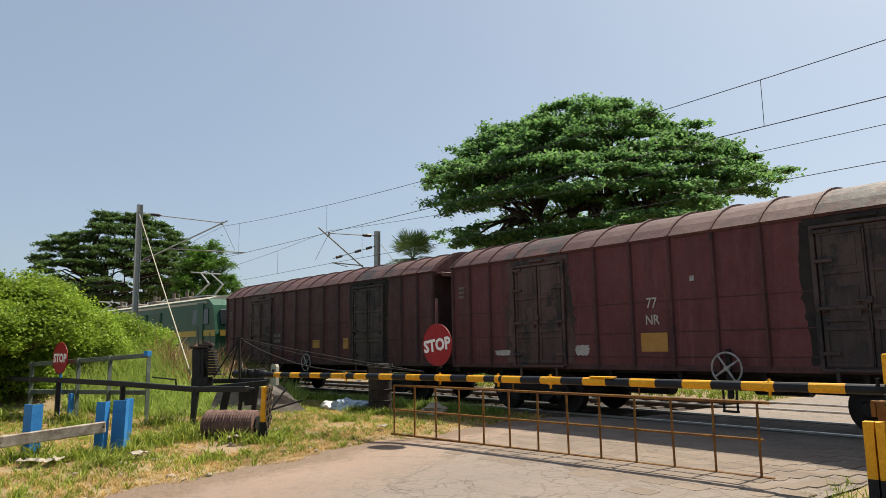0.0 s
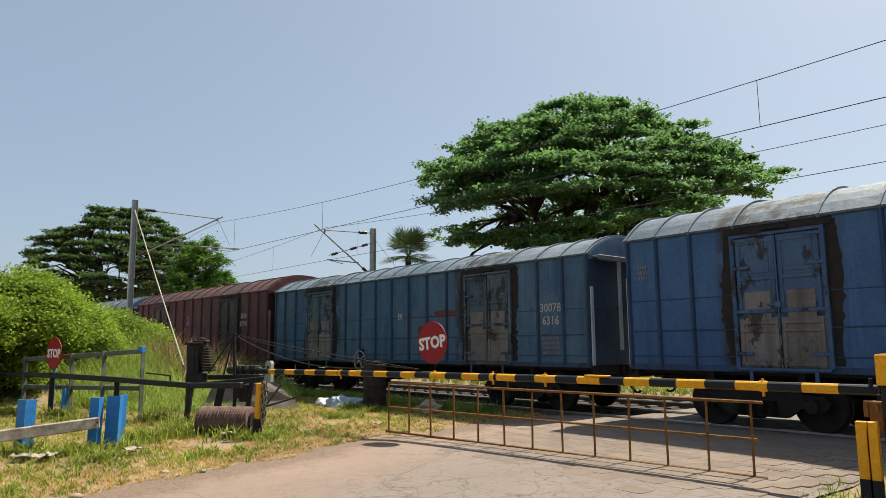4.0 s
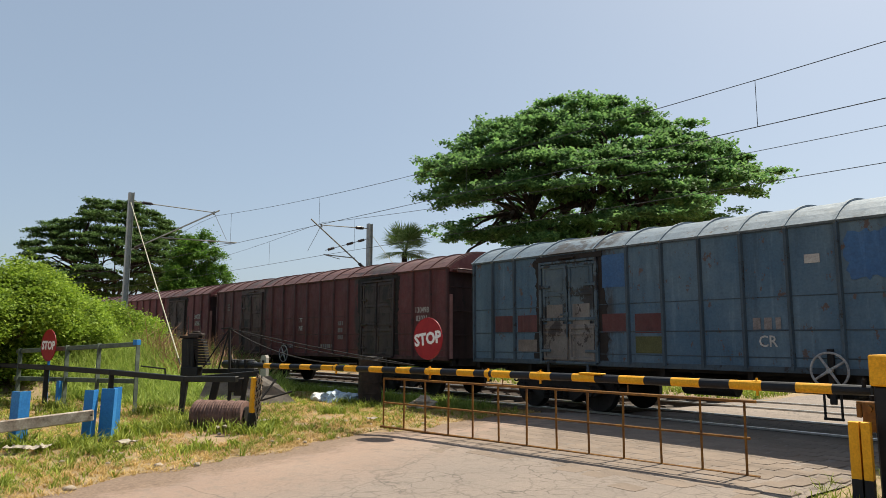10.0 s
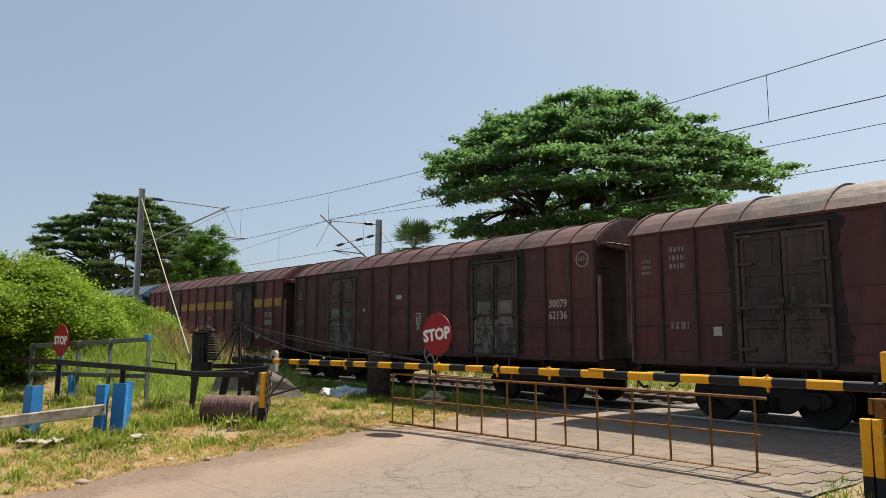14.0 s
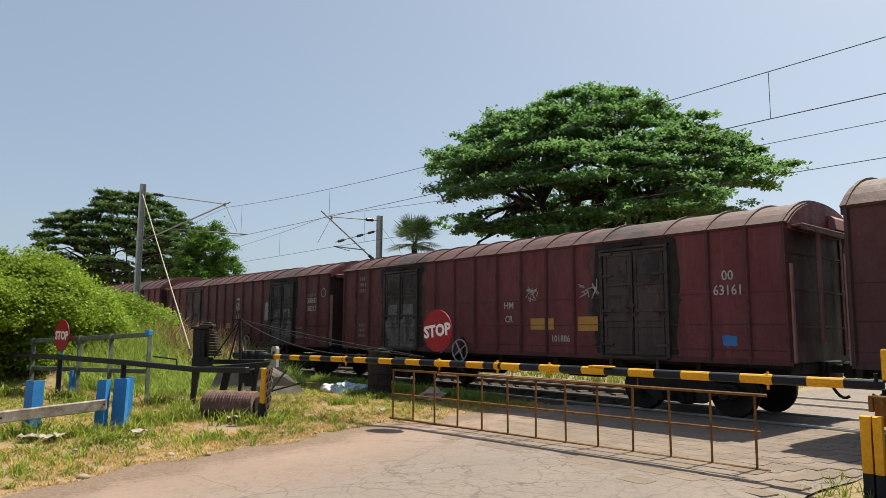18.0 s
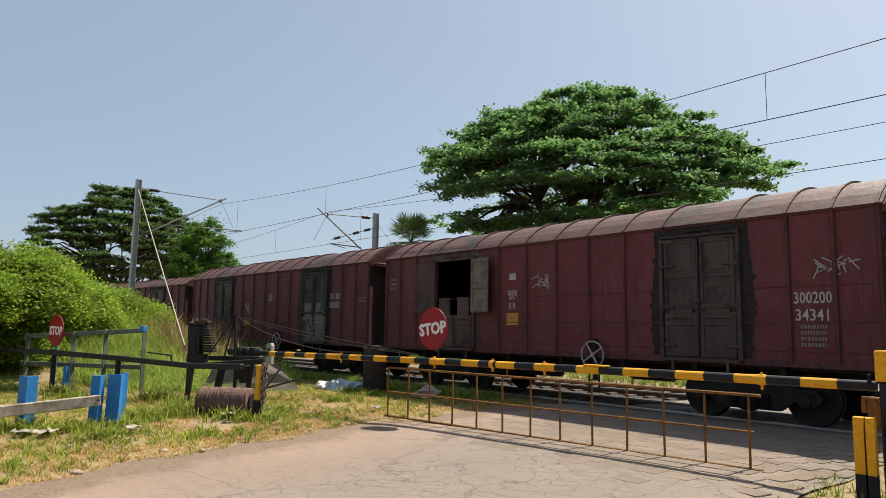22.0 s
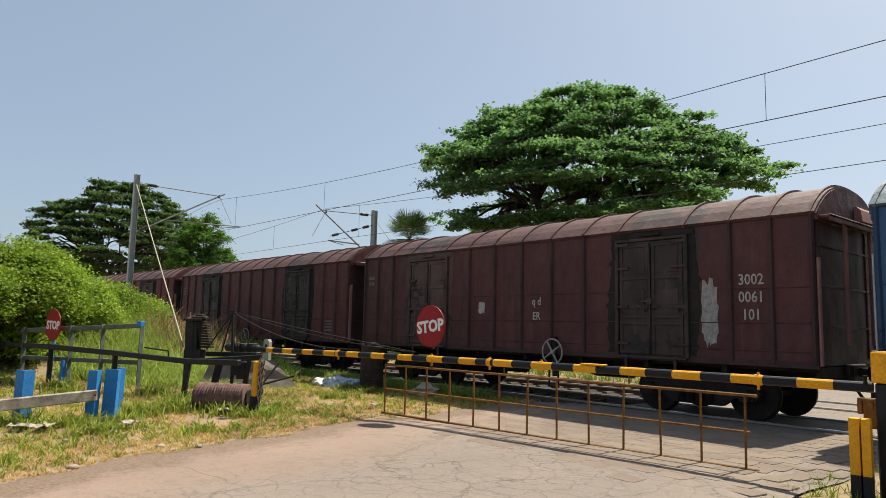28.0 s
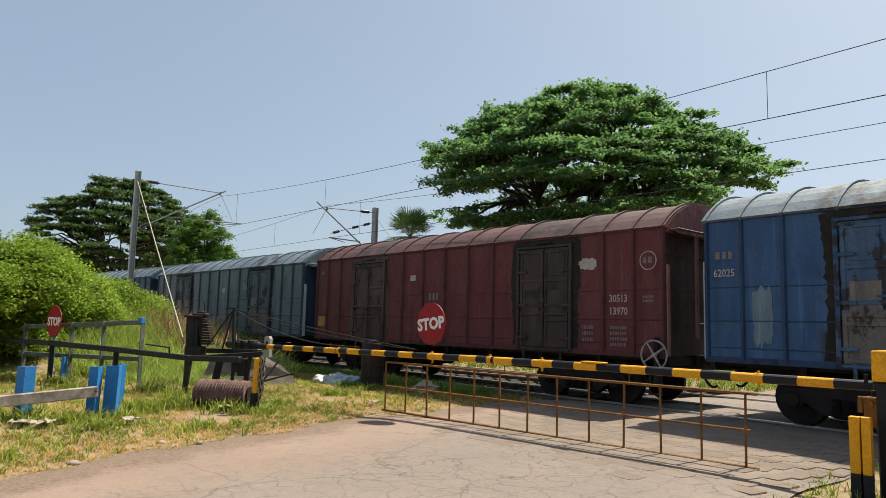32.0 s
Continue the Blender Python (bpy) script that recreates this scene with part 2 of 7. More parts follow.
RUST = (0.075, 0.035, 0.022)
M = {
    "red": weathered("wagon_red_paint", (0.100, 0.019, 0.020), (0.132, 0.029, 0.029), RUST, 0.2),
    "red_dark": weathered("wagon_dark_red_paint", (0.074, 0.017, 0.018), (0.102, 0.027, 0.026), (0.055, 0.03, 0.025), 0.25),
    "red_bright": weathered("wagon_bright_red_paint", (0.122, 0.017, 0.021), (0.154, 0.030, 0.033), RUST, 0.2),
    "blue": weathered("wagon_blue_paint", (0.024, 0.088, 0.218), (0.042, 0.126, 0.269), (0.09, 0.06, 0.045), 0.15),
    "blue_worn": weathered("wagon_worn_blue_paint", (0.030, 0.097, 0.189), (0.076, 0.147, 0.218), (0.10, 0.06, 0.045), 0.42),
    "blue_grey": weathered("wagon_grey_blue_paint", (0.118, 0.197, 0.260), (0.227, 0.294, 0.328), (0.040, 0.130, 0.280), 0.50, spot=1.3),
    "blue_rusty": weathered("wagon_rusty_blue_paint", (0.046, 0.105, 0.168), (0.101, 0.160, 0.206), (0.10, 0.06, 0.045), 0.45),
    "blue_light": weathered("wagon_light_blue_paint", (0.037, 0.151, 0.294), (0.067, 0.202, 0.344), (0.08, 0.07, 0.07), 0.2),
    "blue_dark": weathered("wagon_dark_blue_paint", (0.027, 0.071, 0.147), (0.063, 0.113, 0.181), (0.030, 0.027, 0.026), 0.5),
    "grey_green": weathered("wagon_grey_green_paint", (0.101, 0.151, 0.181), (0.155, 0.210, 0.235), (0.028, 0.03, 0.032), 0.32),
    "roof_red": weathered("wagon_red_roof_paint", (0.092, 0.034, 0.031), (0.138, 0.060, 0.053), (0.058, 0.028, 0.024), 0.45),
    "roof_pale": weathered("wagon_pale_roof_paint", (0.110, 0.160, 0.210), (0.205, 0.250, 0.290), (0.10, 0.075, 0.060), 0.35),
    "door_dirt": weathered("wagon_door_dirty_paint", (0.062, 0.027, 0.024), (0.105, 0.058, 0.051), (0.020, 0.016, 0.015), 0.72, 0.8, grime_at=False, spot=1.9),
    "door_blue": weathered("wagon_door_dirty_blue_paint", (0.040, 0.075, 0.105), (0.095, 0.130, 0.150), (0.018, 0.015, 0.014), 0.80, 0.8, grime_at=False, spot=1.9),
    "door_deep": weathered("wagon_door_deep_blue_paint", (0.026, 0.080, 0.180), (0.060, 0.125, 0.220), (0.020, 0.017, 0.016), 0.75, 0.8, grime_at=False, spot=1.9),
    "door_light": weathered("wagon_door_light_blue_paint", (0.055, 0.150, 0.240), (0.090, 0.200, 0.290), (0.020, 0.017, 0.016), 0.72, 0.8, grime_at=False, spot=1.9),
    "door_dark": weathered("wagon_door_blackened_paint", (0.030, 0.018, 0.016), (0.070, 0.043, 0.038), (0.015, 0.013, 0.012), 0.70, 0.8, grime_at=False, spot=1.9),
    "flap_pale": weathered("scuffed_pale_door_flap", (0.120, 0.105, 0.095), (0.215, 0.200, 0.185), (0.030, 0.022, 0.020), 0.60, 0.8, grime_at=False, spot=2.6),
    # end walls: much darker than the side paints
    "end_red": weathered("dark_red_end_paint", (0.034, 0.014, 0.014), (0.060, 0.026, 0.025), (0.018, 0.014, 0.013), 0.55, 0.8, grime_at=False, spot=1.9),
    "end_blue": weathered("dark_blue_end_paint", (0.014, 0.040, 0.090), (0.026, 0.060, 0.115), (0.012, 0.014, 0.020), 0.35, 0.8, grime_at=False, spot=1.9),
    "soot": surface("black_greasy_dirt", (0.014, 0.012, 0.011), (0.032, 0.025, 0.022), 4, 0.75, 0.3),
    "iron": surface("dark_oily_iron", (0.008, 0.007, 0.007), (0.024, 0.020, 0.018), 4, 0.7, 0.3),
    "wheel": surface("brake_dusted_wheel_steel", (0.012, 0.010, 0.009), (0.028, 0.024, 0.021), 6, 0.7, 0.2, metal=0.2),
    "pink": surface("faded_pink_primer", (0.260, 0.130, 0.120), (0.360, 0.190, 0.175), 3, 0.8, 0.1),
    "post_pale": surface("pale_chalked_blue_primer", (0.36, 0.43, 0.48), (0.50, 0.56, 0.60), 3, 0.8, 0.1),
    "white_mark": surface("chalky_white_marking", (0.34, 0.32, 0.30), (0.54, 0.52, 0.48), 7, 0.9, 0.0),
    "faded_mark": surface("faded_stencil_paint", (0.15, 0.125, 0.118), (0.27, 0.245, 0.23), 9, 0.9, 0.0),
    "arm_steel": surface("galvanised_bracket_steel", (0.20, 0.20, 0.185), (0.32, 0.32, 0.30), 5, 0.55, 0.05),
    "yellow_mark": surface("dull_yellow_marking", (0.40, 0.205, 0.050), (0.50, 0.275, 0.080), 5, 0.85, 0.0),
    "chalk": surface("chalky_white_paint", (0.20, 0.19, 0.185), (0.46, 0.44, 0.42), 9, 0.8, 0.2),
    "white_dirt": weathered("dirty_whitewash", (0.080, 0.072, 0.070), (0.215, 0.208, 0.200), (0.040, 0.028, 0.026), 0.88, 0.75, grime_at=False, spot=2.4),
    "olive": surface("faded_olive_paint", (0.070, 0.075, 0.030), (0.115, 0.115, 0.050), 5, 0.85, 0.0),
    "tarp": surface("blue_plastic_tarpaulin", (0.03, 0.14, 0.40), (0.05, 0.20, 0.50), 5, 0.45, 0.3),
    "inside": surface("dark_wagon_inside", (0.02, 0.016, 0.015), (0.04, 0.03, 0.03), 3, 0.9, 0.1),
    "loco_green": surface("locomotive_green_paint", (0.016, 0.085, 0.050), (0.026, 0.110, 0.068), 1.5, 0.45, 0.05),
    "loco_cream": surface("locomotive_cream_paint", (0.42, 0.38, 0.30), (0.52, 0.48, 0.38), 2, 0.5, 0.05),
    "loco_yellow": surface("locomotive_yellow_band", (0.50, 0.34, 0.05), (0.58, 0.40, 0.07), 2, 0.5, 0.05),
    "boom_yellow": surface("boom_yellow_paint", (0.80, 0.355, 0.010), (0.93, 0.45, 0.020), 8, 0.5, 0.1, vary=0.12),
    "boom_black": surface("boom_black_paint", (0.006, 0.007, 0.010), (0.014, 0.016, 0.022), 8, 0.5, 0.1),
    "gate_yellow": surface("rusty_yellow_gate_paint", (0.11, 0.042, 0.014), (0.31, 0.138, 0.02), 9, 0.7, 0.3),
    "stop_red": surface("stop_sign_red", (0.27, 0.008, 0.014), (0.34, 0.014, 0.020), 6, 0.5, 0.05),
    "white": surface("white_sign_paint", (0.80, 0.80, 0.78), (0.88, 0.88, 0.86), 8, 0.6, 0.05),
    "post_blue": surface("bright_blue_post_paint", (0.020, 0.165, 0.460), (0.035, 0.235, 0.560), 7, 0.6, 0.2),
    "white_bar": surface("dirty_white_bar_paint", (0.20, 0.15, 0.115), (0.58, 0.51, 0.43), 6, 0.85, 0.5),
    "black_bar": surface("black_tarred_pipe", (0.007, 0.007, 0.007), (0.020, 0.021, 0.020), 5, 0.5, 0.2),
    "grey_green_rail": surface("weathered_grey_green_steel", (0.06, 0.08, 0.065), (0.14, 0.17, 0.13), 5, 0.7, 0.2),
    "drum": surface("rusty_dark_drum", (0.018, 0.014, 0.012), (0.055, 0.037, 0.030), 6, 0.8, 0.4),
    "bale": surface("brown_stone_roller", (0.10, 0.055, 0.045), (0.22, 0.13, 0.11), 7, 0.9, 0.6),
    "concrete": surface("pale_concrete", (0.34, 0.31, 0.27), (0.50, 0.46, 0.40), 3, 0.9, 0.3),
    "galv": surface("galvanised_steel", (0.30, 0.315, 0.30), (0.42, 0.435, 0.42), 5, 0.5, 0.05, metal=0.2),
    "wire": surface("overhead_wire_metal", (0.05, 0.05, 0.05), (0.10, 0.10, 0.10), 5, 0.5, 0.0, metal=0.5),
    "insul": surface("brown_porcelain", (0.030, 0.018, 0.014), (0.05, 0.03, 0.022), 5, 0.3, 0.0),
    "rail": surface("worn_rail_steel", (0.12, 0.085, 0.065), (0.20, 0.15, 0.12), 6, 0.5, 0.1, metal=0.3),
    "rail_top": surface("bright_rail_head", (0.45, 0.44, 0.42), (0.60, 0.59, 0.57), 6, 0.3, 0.0, metal=0.9),
    "bark": surface("rough_dark_bark", (0.030, 0.022, 0.017), (0.070, 0.052, 0.040), 3, 0.95, 0.7),
    "leaf": leafy("rain_tree_leaf", (0.066, 0.155, 0.056), (0.190, 0.335, 0.110), 0.55),
    "leaf_far": leafy("far_tree_leaf", (0.055, 0.105, 0.034), (0.120, 0.195, 0.062), 0.4),
    "leaf_small": leafy("bright_small_tree_leaf", (0.060, 0.150, 0.022), (0.150, 0.275, 0.050), 0.40),
    "leaf_bush": leafy("bush_leaf", (0.110, 0.195, 0.020), (0.310, 0.420, 0.055), 0.40),
    "palm": leafy("palm_leaf", (0.140, 0.230, 0.060), (0.270, 0.360, 0.140), 0.5),
    "grass_tall": leafy("tall_grass_blade", (0.165, 0.255, 0.040), (0.390, 0.460, 0.115), 0.45),
    "grass_seed": leafy("seeding_grass_plume", (0.230, 0.120, 0.075), (0.360, 0.205, 0.130)),
    "grass_short": leafy("short_grass_blade", (0.140, 0.200, 0.024), (0.330, 0.370, 0.065), 0.35),
    "grass_dry": leafy("dry_grass_blade", (0.360, 0.230, 0.090), (0.640, 0.450, 0.190), 0.3),
    "plastic": surface("pale_plastic_bag", (0.20, 0.32, 0.44), (0.50, 0.58, 0.64), 9, 0.4, 0.5),
    "litter": surface("dirty_paper_litter", (0.26, 0.22, 0.17), (0.46, 0.40, 0.32), 9, 0.9, 0.3),
    "tin": surface("grey_bent_sheet", (0.12, 0.10, 0.085), (0.24, 0.20, 0.17), 4, 0.7, 0.3),
    "sleeper": surface("rust_dusted_concrete_sleeper", (0.065, 0.052, 0.043), (0.125, 0.098, 0.080), 3, 0.95, 0.4),
    "stone": surface("pale_field_stone", (0.30, 0.24, 0.18), (0.46, 0.38, 0.29), 8, 0.95, 0.5),
    "glass": surface("dark_cab_glass", (0.02, 0.025, 0.03), (0.03, 0.035, 0.04), 2, 0.1, 0.0),
    "rope": surface("pale_guy_wire", (0.42, 0.40, 0.30), (0.52, 0.50, 0.40), 8, 0.8, 0.0),
}
# darker copies of the side paints, with the ribs' shading put into colour
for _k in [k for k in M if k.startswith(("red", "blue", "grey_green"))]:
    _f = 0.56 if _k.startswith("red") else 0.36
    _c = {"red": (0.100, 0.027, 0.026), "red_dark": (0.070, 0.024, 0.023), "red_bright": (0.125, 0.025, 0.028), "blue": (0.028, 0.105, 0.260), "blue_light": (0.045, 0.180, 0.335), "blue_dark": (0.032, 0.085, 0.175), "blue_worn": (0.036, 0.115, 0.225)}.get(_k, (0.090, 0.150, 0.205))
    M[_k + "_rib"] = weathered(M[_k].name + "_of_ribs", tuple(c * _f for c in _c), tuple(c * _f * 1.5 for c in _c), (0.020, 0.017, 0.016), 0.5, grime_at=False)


# ---- mesh helpers ----
def part(name, bm, material, parent=None, label="", smooth=False):
    me = bpy.data.meshes.new(name)
    bm.to_mesh(me)
    bm.free()
    if smooth:
        for p in me.polygons:
            p.use_smooth = True
    return place(name, me, material, parent, label)


def place(name, me, material, parent=None, label=""):
    if not me.materials:
        me.materials.append(material)
    ob = new(name, me)
    if me.materials[0] is not material:
        ob.material_slots[0].link = "OBJECT"
        ob.material_slots[0].material = material
    if parent:
        ob.parent = parent
    if label:
        tagged(ob, label)
    return ob


def thing(name, m, label, category, group="", kind=""):
    ob = new(name)
    ob.empty_display_size = 0.2
    ob.matrix_world = m
    return tagged(ob, label, category, group, kind)


def box(bm, x0, x1, y0, y1, z0, z1, bevel=0.0, m=None):
    r = bmesh.ops.create_cube(bm, size=1.0)
    vs = r["verts"]
    bmesh.ops.scale(bm, vec=(x1 - x0, y1 - y0, z1 - z0), verts=vs)
    bmesh.ops.translate(bm, vec=((x0 + x1) / 2, (y0 + y1) / 2, (z0 + z1) / 2), verts=vs)
    if bevel:
        es = list({e for v in vs for e in v.link_edges})
        vs = list({v for f in bmesh.ops.bevel(bm, geom=es, offset=bevel, segments=1, affect="EDGES")["faces"] for v in f.verts} | {v for v in vs if v.is_valid})
    if m is not None:
        bmesh.ops.transform(bm, matrix=m, verts=vs)
    return vs


def rod(bm, a, b, r, seg=8, r2=None, caps=True):
    a, b = Vector(a), Vector(b)
    d = b - a
    if d.length < 1e-6:
        return []
    q = d.to_track_quat("Z", "Y").to_matrix().to_4x4()
    m = Matrix.Translation((a + b) / 2) @ q
    return bmesh.ops.create_cone(bm, cap_ends=caps, segments=seg, radius1=r, radius2=r if r2 is None else r2, depth=d.length, matrix=m)["verts"]


def tube(bm, pts, r, seg=6):
    """One skin along a row of points; r may be a list of radii, one a point."""
    pts = [Vector(p) for p in pts]
    rows = []
    for i, p in enumerate(pts):
        d = (pts[min(i + 1, len(pts) - 1)] - pts[max(i - 1, 0)]).normalized()
        q = d.to_track_quat("Z", "Y")
        k = r[i] if isinstance(r, (list, tuple)) else r
        rows.append([bm.verts.new(p + q @ Vector((k * math.cos(2 * math.pi * j / seg), k * math.sin(2 * math.pi * j / seg), 0))) for j in range(seg)])
    fs = [bm.faces.new(rows[0][::-1]), bm.faces.new(rows[-1])]
    for a, b in zip(rows, rows[1:]):
        for j in range(seg):
            fs.append(bm.faces.new((a[j], a[(j + 1) % seg], b[(j + 1) % seg], b[j])))
    bmesh.ops.recalc_face_normals(bm, faces=fs)


def ring(bm, centre, radius, r, axis="Y", seg=20, side=6):
    rows = []
    for i in range(seg):
        a = 2 * math.pi * i / seg
        row = []
        for j in range(side):
            b = 2 * math.pi * j / side
            d = radius + r * math.cos(b)
            u, v, w = d * math.cos(a), d * math.sin(a), r * math.sin(b)
            p = {"Y": (u, w, v), "X": (w, u, v), "Z": (u, v, w)}[axis]
            row.append(bm.verts.new(Vector(centre) + Vector(p)))
        rows.append(row)
    for i in range(seg):
        for j in range(side):
            a, b = rows[i], rows[(i + 1) % seg]
            bm.faces.new((a[j], b[j], b[(j + 1) % side], a[(j + 1) % side]))
    bmesh.ops.recalc_face_normals(bm, faces=bm.faces)


def extruded(bm, outline, y0, y1, axis="Y"):
    """A closed outline (u, w) swept from y0 to y1 along an axis."""
    def at(u, w, y):
        return {"Y": (u, y, w), "X": (y, u, w)}[axis]
    a = [bm.verts.new(at(u, w, y0)) for u, w in outline]
    b = [bm.verts.new(at(u, w, y1)) for u, w in outline]
    k = len(outline)
    fs = [bm.faces.new(a), bm.faces.new(b[::-1])]
    for i in range(k):
        fs.append(bm.faces.new((a[i], b[i], b[(i + 1) % k], a[(i + 1) % k])))
    bmesh.ops.recalc_face_normals(bm, faces=fs)


def written(name, text, size, material, parent, m, label="", align="CENTER", spacing=1.0, weight=0.0):
    """Lettering as thin raised mesh in the built-in font; m faces its text along local +z."""
    cu = bpy.data.curves.new(name, "FONT")
    cu.body, cu.size, cu.align_x, cu.extrude, cu.resolution_u = text, size, align, 0.002, 2
    cu.space_character = spacing
    cu.offset = size * (weight or 0.012)
    tmp = bpy.data.objects.new(name, cu)
    me = bpy.data.meshes.new_from_object(tmp)
    bpy.data.objects.remove(tmp)
    bpy.data.curves.remove(cu)
    me.materials.clear()
    ob = place(name, me, material, parent, label)
    ob.matrix_local = m
    return ob


# ---- the line of the track ----
TRACK_Y = 13.876
BEND = 389.0


def on_track(s, side=0.0, z=0.0):
    """A point s metres along the centre line (positive to +x, straight; negative on the bend), and the heading there."""
    if s >= 0:
        x, y, a = s, TRACK_Y, 0.0
    else:
        a = min(-s / BEND, 0.42)
        rest = max(0.0, -s - 0.42 * BEND)
        x = -BEND * math.sin(a) - rest * math.cos(a)
        y = TRACK_Y - BEND * (1 - math.cos(a)) - rest * math.sin(a)
    return Vector((x - side * math.sin(a), y + side * math.cos(a), z)), a


def bed_line(x):
    """Where the near track's centre runs, across the ground."""
    return TRACK_Y - (x * x / (2 * BEND) if x < 0 else 0.0)


def ground_z(x, y):
    """The lie of the land: flat by the road, a grassy bank by the bushes, a low bed under the tracks."""
    d = math.exp(-(((x + 28.0) / 5.5) ** 2 + ((y - 4.6) / 3.4) ** 2)) * 1.5
    far = max(0.0, math.hypot(x, y) - 60.0)
    return -0.06 + d - min(0.4, far * 0.004)


# ---- ground, road, tracks ----
def soil():
    m, n, l, p = nodes_of("dry_grassy_soil")
    co = n.new("ShaderNodeTexCoord").outputs["Object"]
    a, b, c = noise_tex(n, l, 0.35, 5, 0.6, co), noise_tex(n, l, 3.0, 5, 0.65, co), noise_tex(n, l, 45.0, 3, 0.6, co)
    col = ramp(n, l, a, [(0.38, (0.35, 0.240, 0.140)), (0.68, (0.290, 0.230, 0.105))])
    col = mixed(n, l, ramp(n, l, b, [(0.42, (0, 0, 0)), (0.62, (0.8, 0.8, 0.8))]), col, (0.330, 0.220, 0.130))
    col = mixed(n, l, 1.0, col, ramp(n, l, c, [(0.3, (0.6, 0.6, 0.6)), (0.7, (1, 1, 1))]), "MULTIPLY")
    l.new(col, p.inputs["Base Color"])
    p.inputs["Roughness"].default_value = 0.95
    bumped(n, l, p, c, 0.6, 0.03)
    return m


def cracks(n, l, co, scale, width, wobble):
    """Wandering crack lines: 0 in a crack, 1 beside it."""
    vor = n.new("ShaderNodeTexVoronoi")
    vor.feature = "DISTANCE_TO_EDGE"
    vor.inputs["Scale"].default_value = scale
    nz = n.new("ShaderNodeTexNoise")
    nz.inputs["Scale"].default_value, nz.inputs["Detail"].default_value = scale * 2.2, 4
    l.new(co, nz.inputs["Vector"])
    wob = n.new("ShaderNodeVectorMath")
    wob.operation = "MULTIPLY_ADD"
    l.new(nz.outputs["Color"], wob.inputs[0])
    wob.inputs[1].default_value = (wobble,) * 3
    l.new(co, wob.inputs[2])
    l.new(wob.outputs[0], vor.inputs["Vector"])
    return ramp(n, l, vor.outputs["Distance"], [(0.0, (0, 0, 0)), (width, (1, 1, 1))])


def road_stuff():
    """Old sandy asphalt: tan dust towards the verge, greyer and crazed with cracks towards the middle, reddish dirt along its edge."""
    m, n, l, p = nodes_of("sandy_worn_road")
    co = n.new("ShaderNodeTexCoord").outputs["Object"]
    sep = n.new("ShaderNodeSeparateXYZ")
    l.new(n.new("ShaderNodeUVMap").outputs[0], sep.inputs[0])
    across = sep.outputs[0]
    a, b, c = noise_tex(n, l, 0.5, 5, 0.6, co), noise_tex(n, l, 4.0, 7, 0.72, co), noise_tex(n, l, 85.0, 3, 0.6, co)
    grit = noise_tex(n, l, 26.0, 5, 0.7, co)
    tan_side = ramp(n, l, a, [(0.33, (0.268, 0.186, 0.142)), (0.68, (0.325, 0.222, 0.166))])
    grey_side = ramp(n, l, a, [(0.33, (0.202, 0.164, 0.140)), (0.68, (0.270, 0.212, 0.174))])
    wander = n.new("ShaderNodeMath")
    wander.operation = "MULTIPLY_ADD"
    l.new(a, wander.inputs[0])
    wander.inputs[1].default_value = 3.0
    l.new(across, wander.inputs[2])
    to_grey = n.new("ShaderNodeMapRange")
    to_grey.inputs[1].default_value, to_grey.inputs[2].default_value = 2.6, 4.4
    l.new(wander.outputs[0], to_grey.inputs[0])
    col = mixed(n, l, to_grey.outputs[0], tan_side, grey_side)
    col = mixed(n, l, ramp(n, l, b, [(0.50, (0, 0, 0)), (0.68, (0.6,) * 3)]), col, (0.170, 0.143, 0.118))
    col = mixed(n, l, ramp(n, l, b, [(0.30, (0.5,) * 3), (0.42, (0, 0, 0))]), col, (0.330, 0.262, 0.200))
    crazed = mixed(n, l, 1.0, cracks(n, l, co, 3.3, 0.045, 0.12), cracks(n, l, co, 0.8, 0.012, 0.5), "MULTIPLY")
    where = mixed(n, l, 1.0, to_grey.outputs[0], ramp(n, l, noise_tex(n, l, 0.9, 4, 0.6, co), [(0.40, (0.3,) * 3), (0.58, (1.0,) * 3)]), "MULTIPLY")
    line = ramp(n, l, crazed, [(0.0, (0.9,) * 3), (0.9, (0, 0, 0))])
    col = mixed(n, l, mixed(n, l, 1.0, where, line, "MULTIPLY"), col, (0.085, 0.067, 0.053))
    long_line = ramp(n, l, cracks(n, l, co, 0.33, 0.005, 0.9), [(0.0, (0.75,) * 3), (0.9, (0, 0, 0))])
    col = mixed(n, l, long_line, col, (0.11, 0.09, 0.072))
    # dirt washed over the edge, in tongues
    ragged = n.new("ShaderNodeMath")
    ragged.operation = "MULTIPLY_ADD"
    l.new(noise_tex(n, l, 1.3, 7, 0.68, co), ragged.inputs[0])
    ragged.inputs[1].default_value = -1.9
    l.new(across, ragged.inputs[2])
    dirt_col = mixed(n, l, ramp(n, l, grit, [(0.38, (0, 0, 0)), (0.66, (1, 1, 1))]), (0.138, 0.090, 0.062), (0.275, 0.188, 0.128))
    edge = n.new("ShaderNodeMapRange")
    edge.inputs[1].default_value, edge.inputs[2].default_value, edge.inputs[3].default_value, edge.inputs[4].default_value = -0.55, -0.18, 0.95, 0.0
    l.new(ragged.outputs[0], edge.inputs[0])
    col = mixed(n, l, edge.outputs[0], col, dirt_col)
    col = mixed(n, l, 1.0, col, ramp(n, l, c, [(0.3, (0.76, 0.76, 0.76)), (0.7, (1, 1, 1))]), "MULTIPLY")
    col = mixed(n, l, 1.0, col, ramp(n, l, grit, [(0.3, (0.86, 0.86, 0.86)), (0.6, (1, 1, 1))]), "MULTIPLY")
    l.new(col, p.inputs["Base Color"])
    p.inputs["Roughness"].default_value = 0.9
    high = n.new("ShaderNodeMath")
    high.operation = "ADD"
    l.new(c, high.inputs[0])
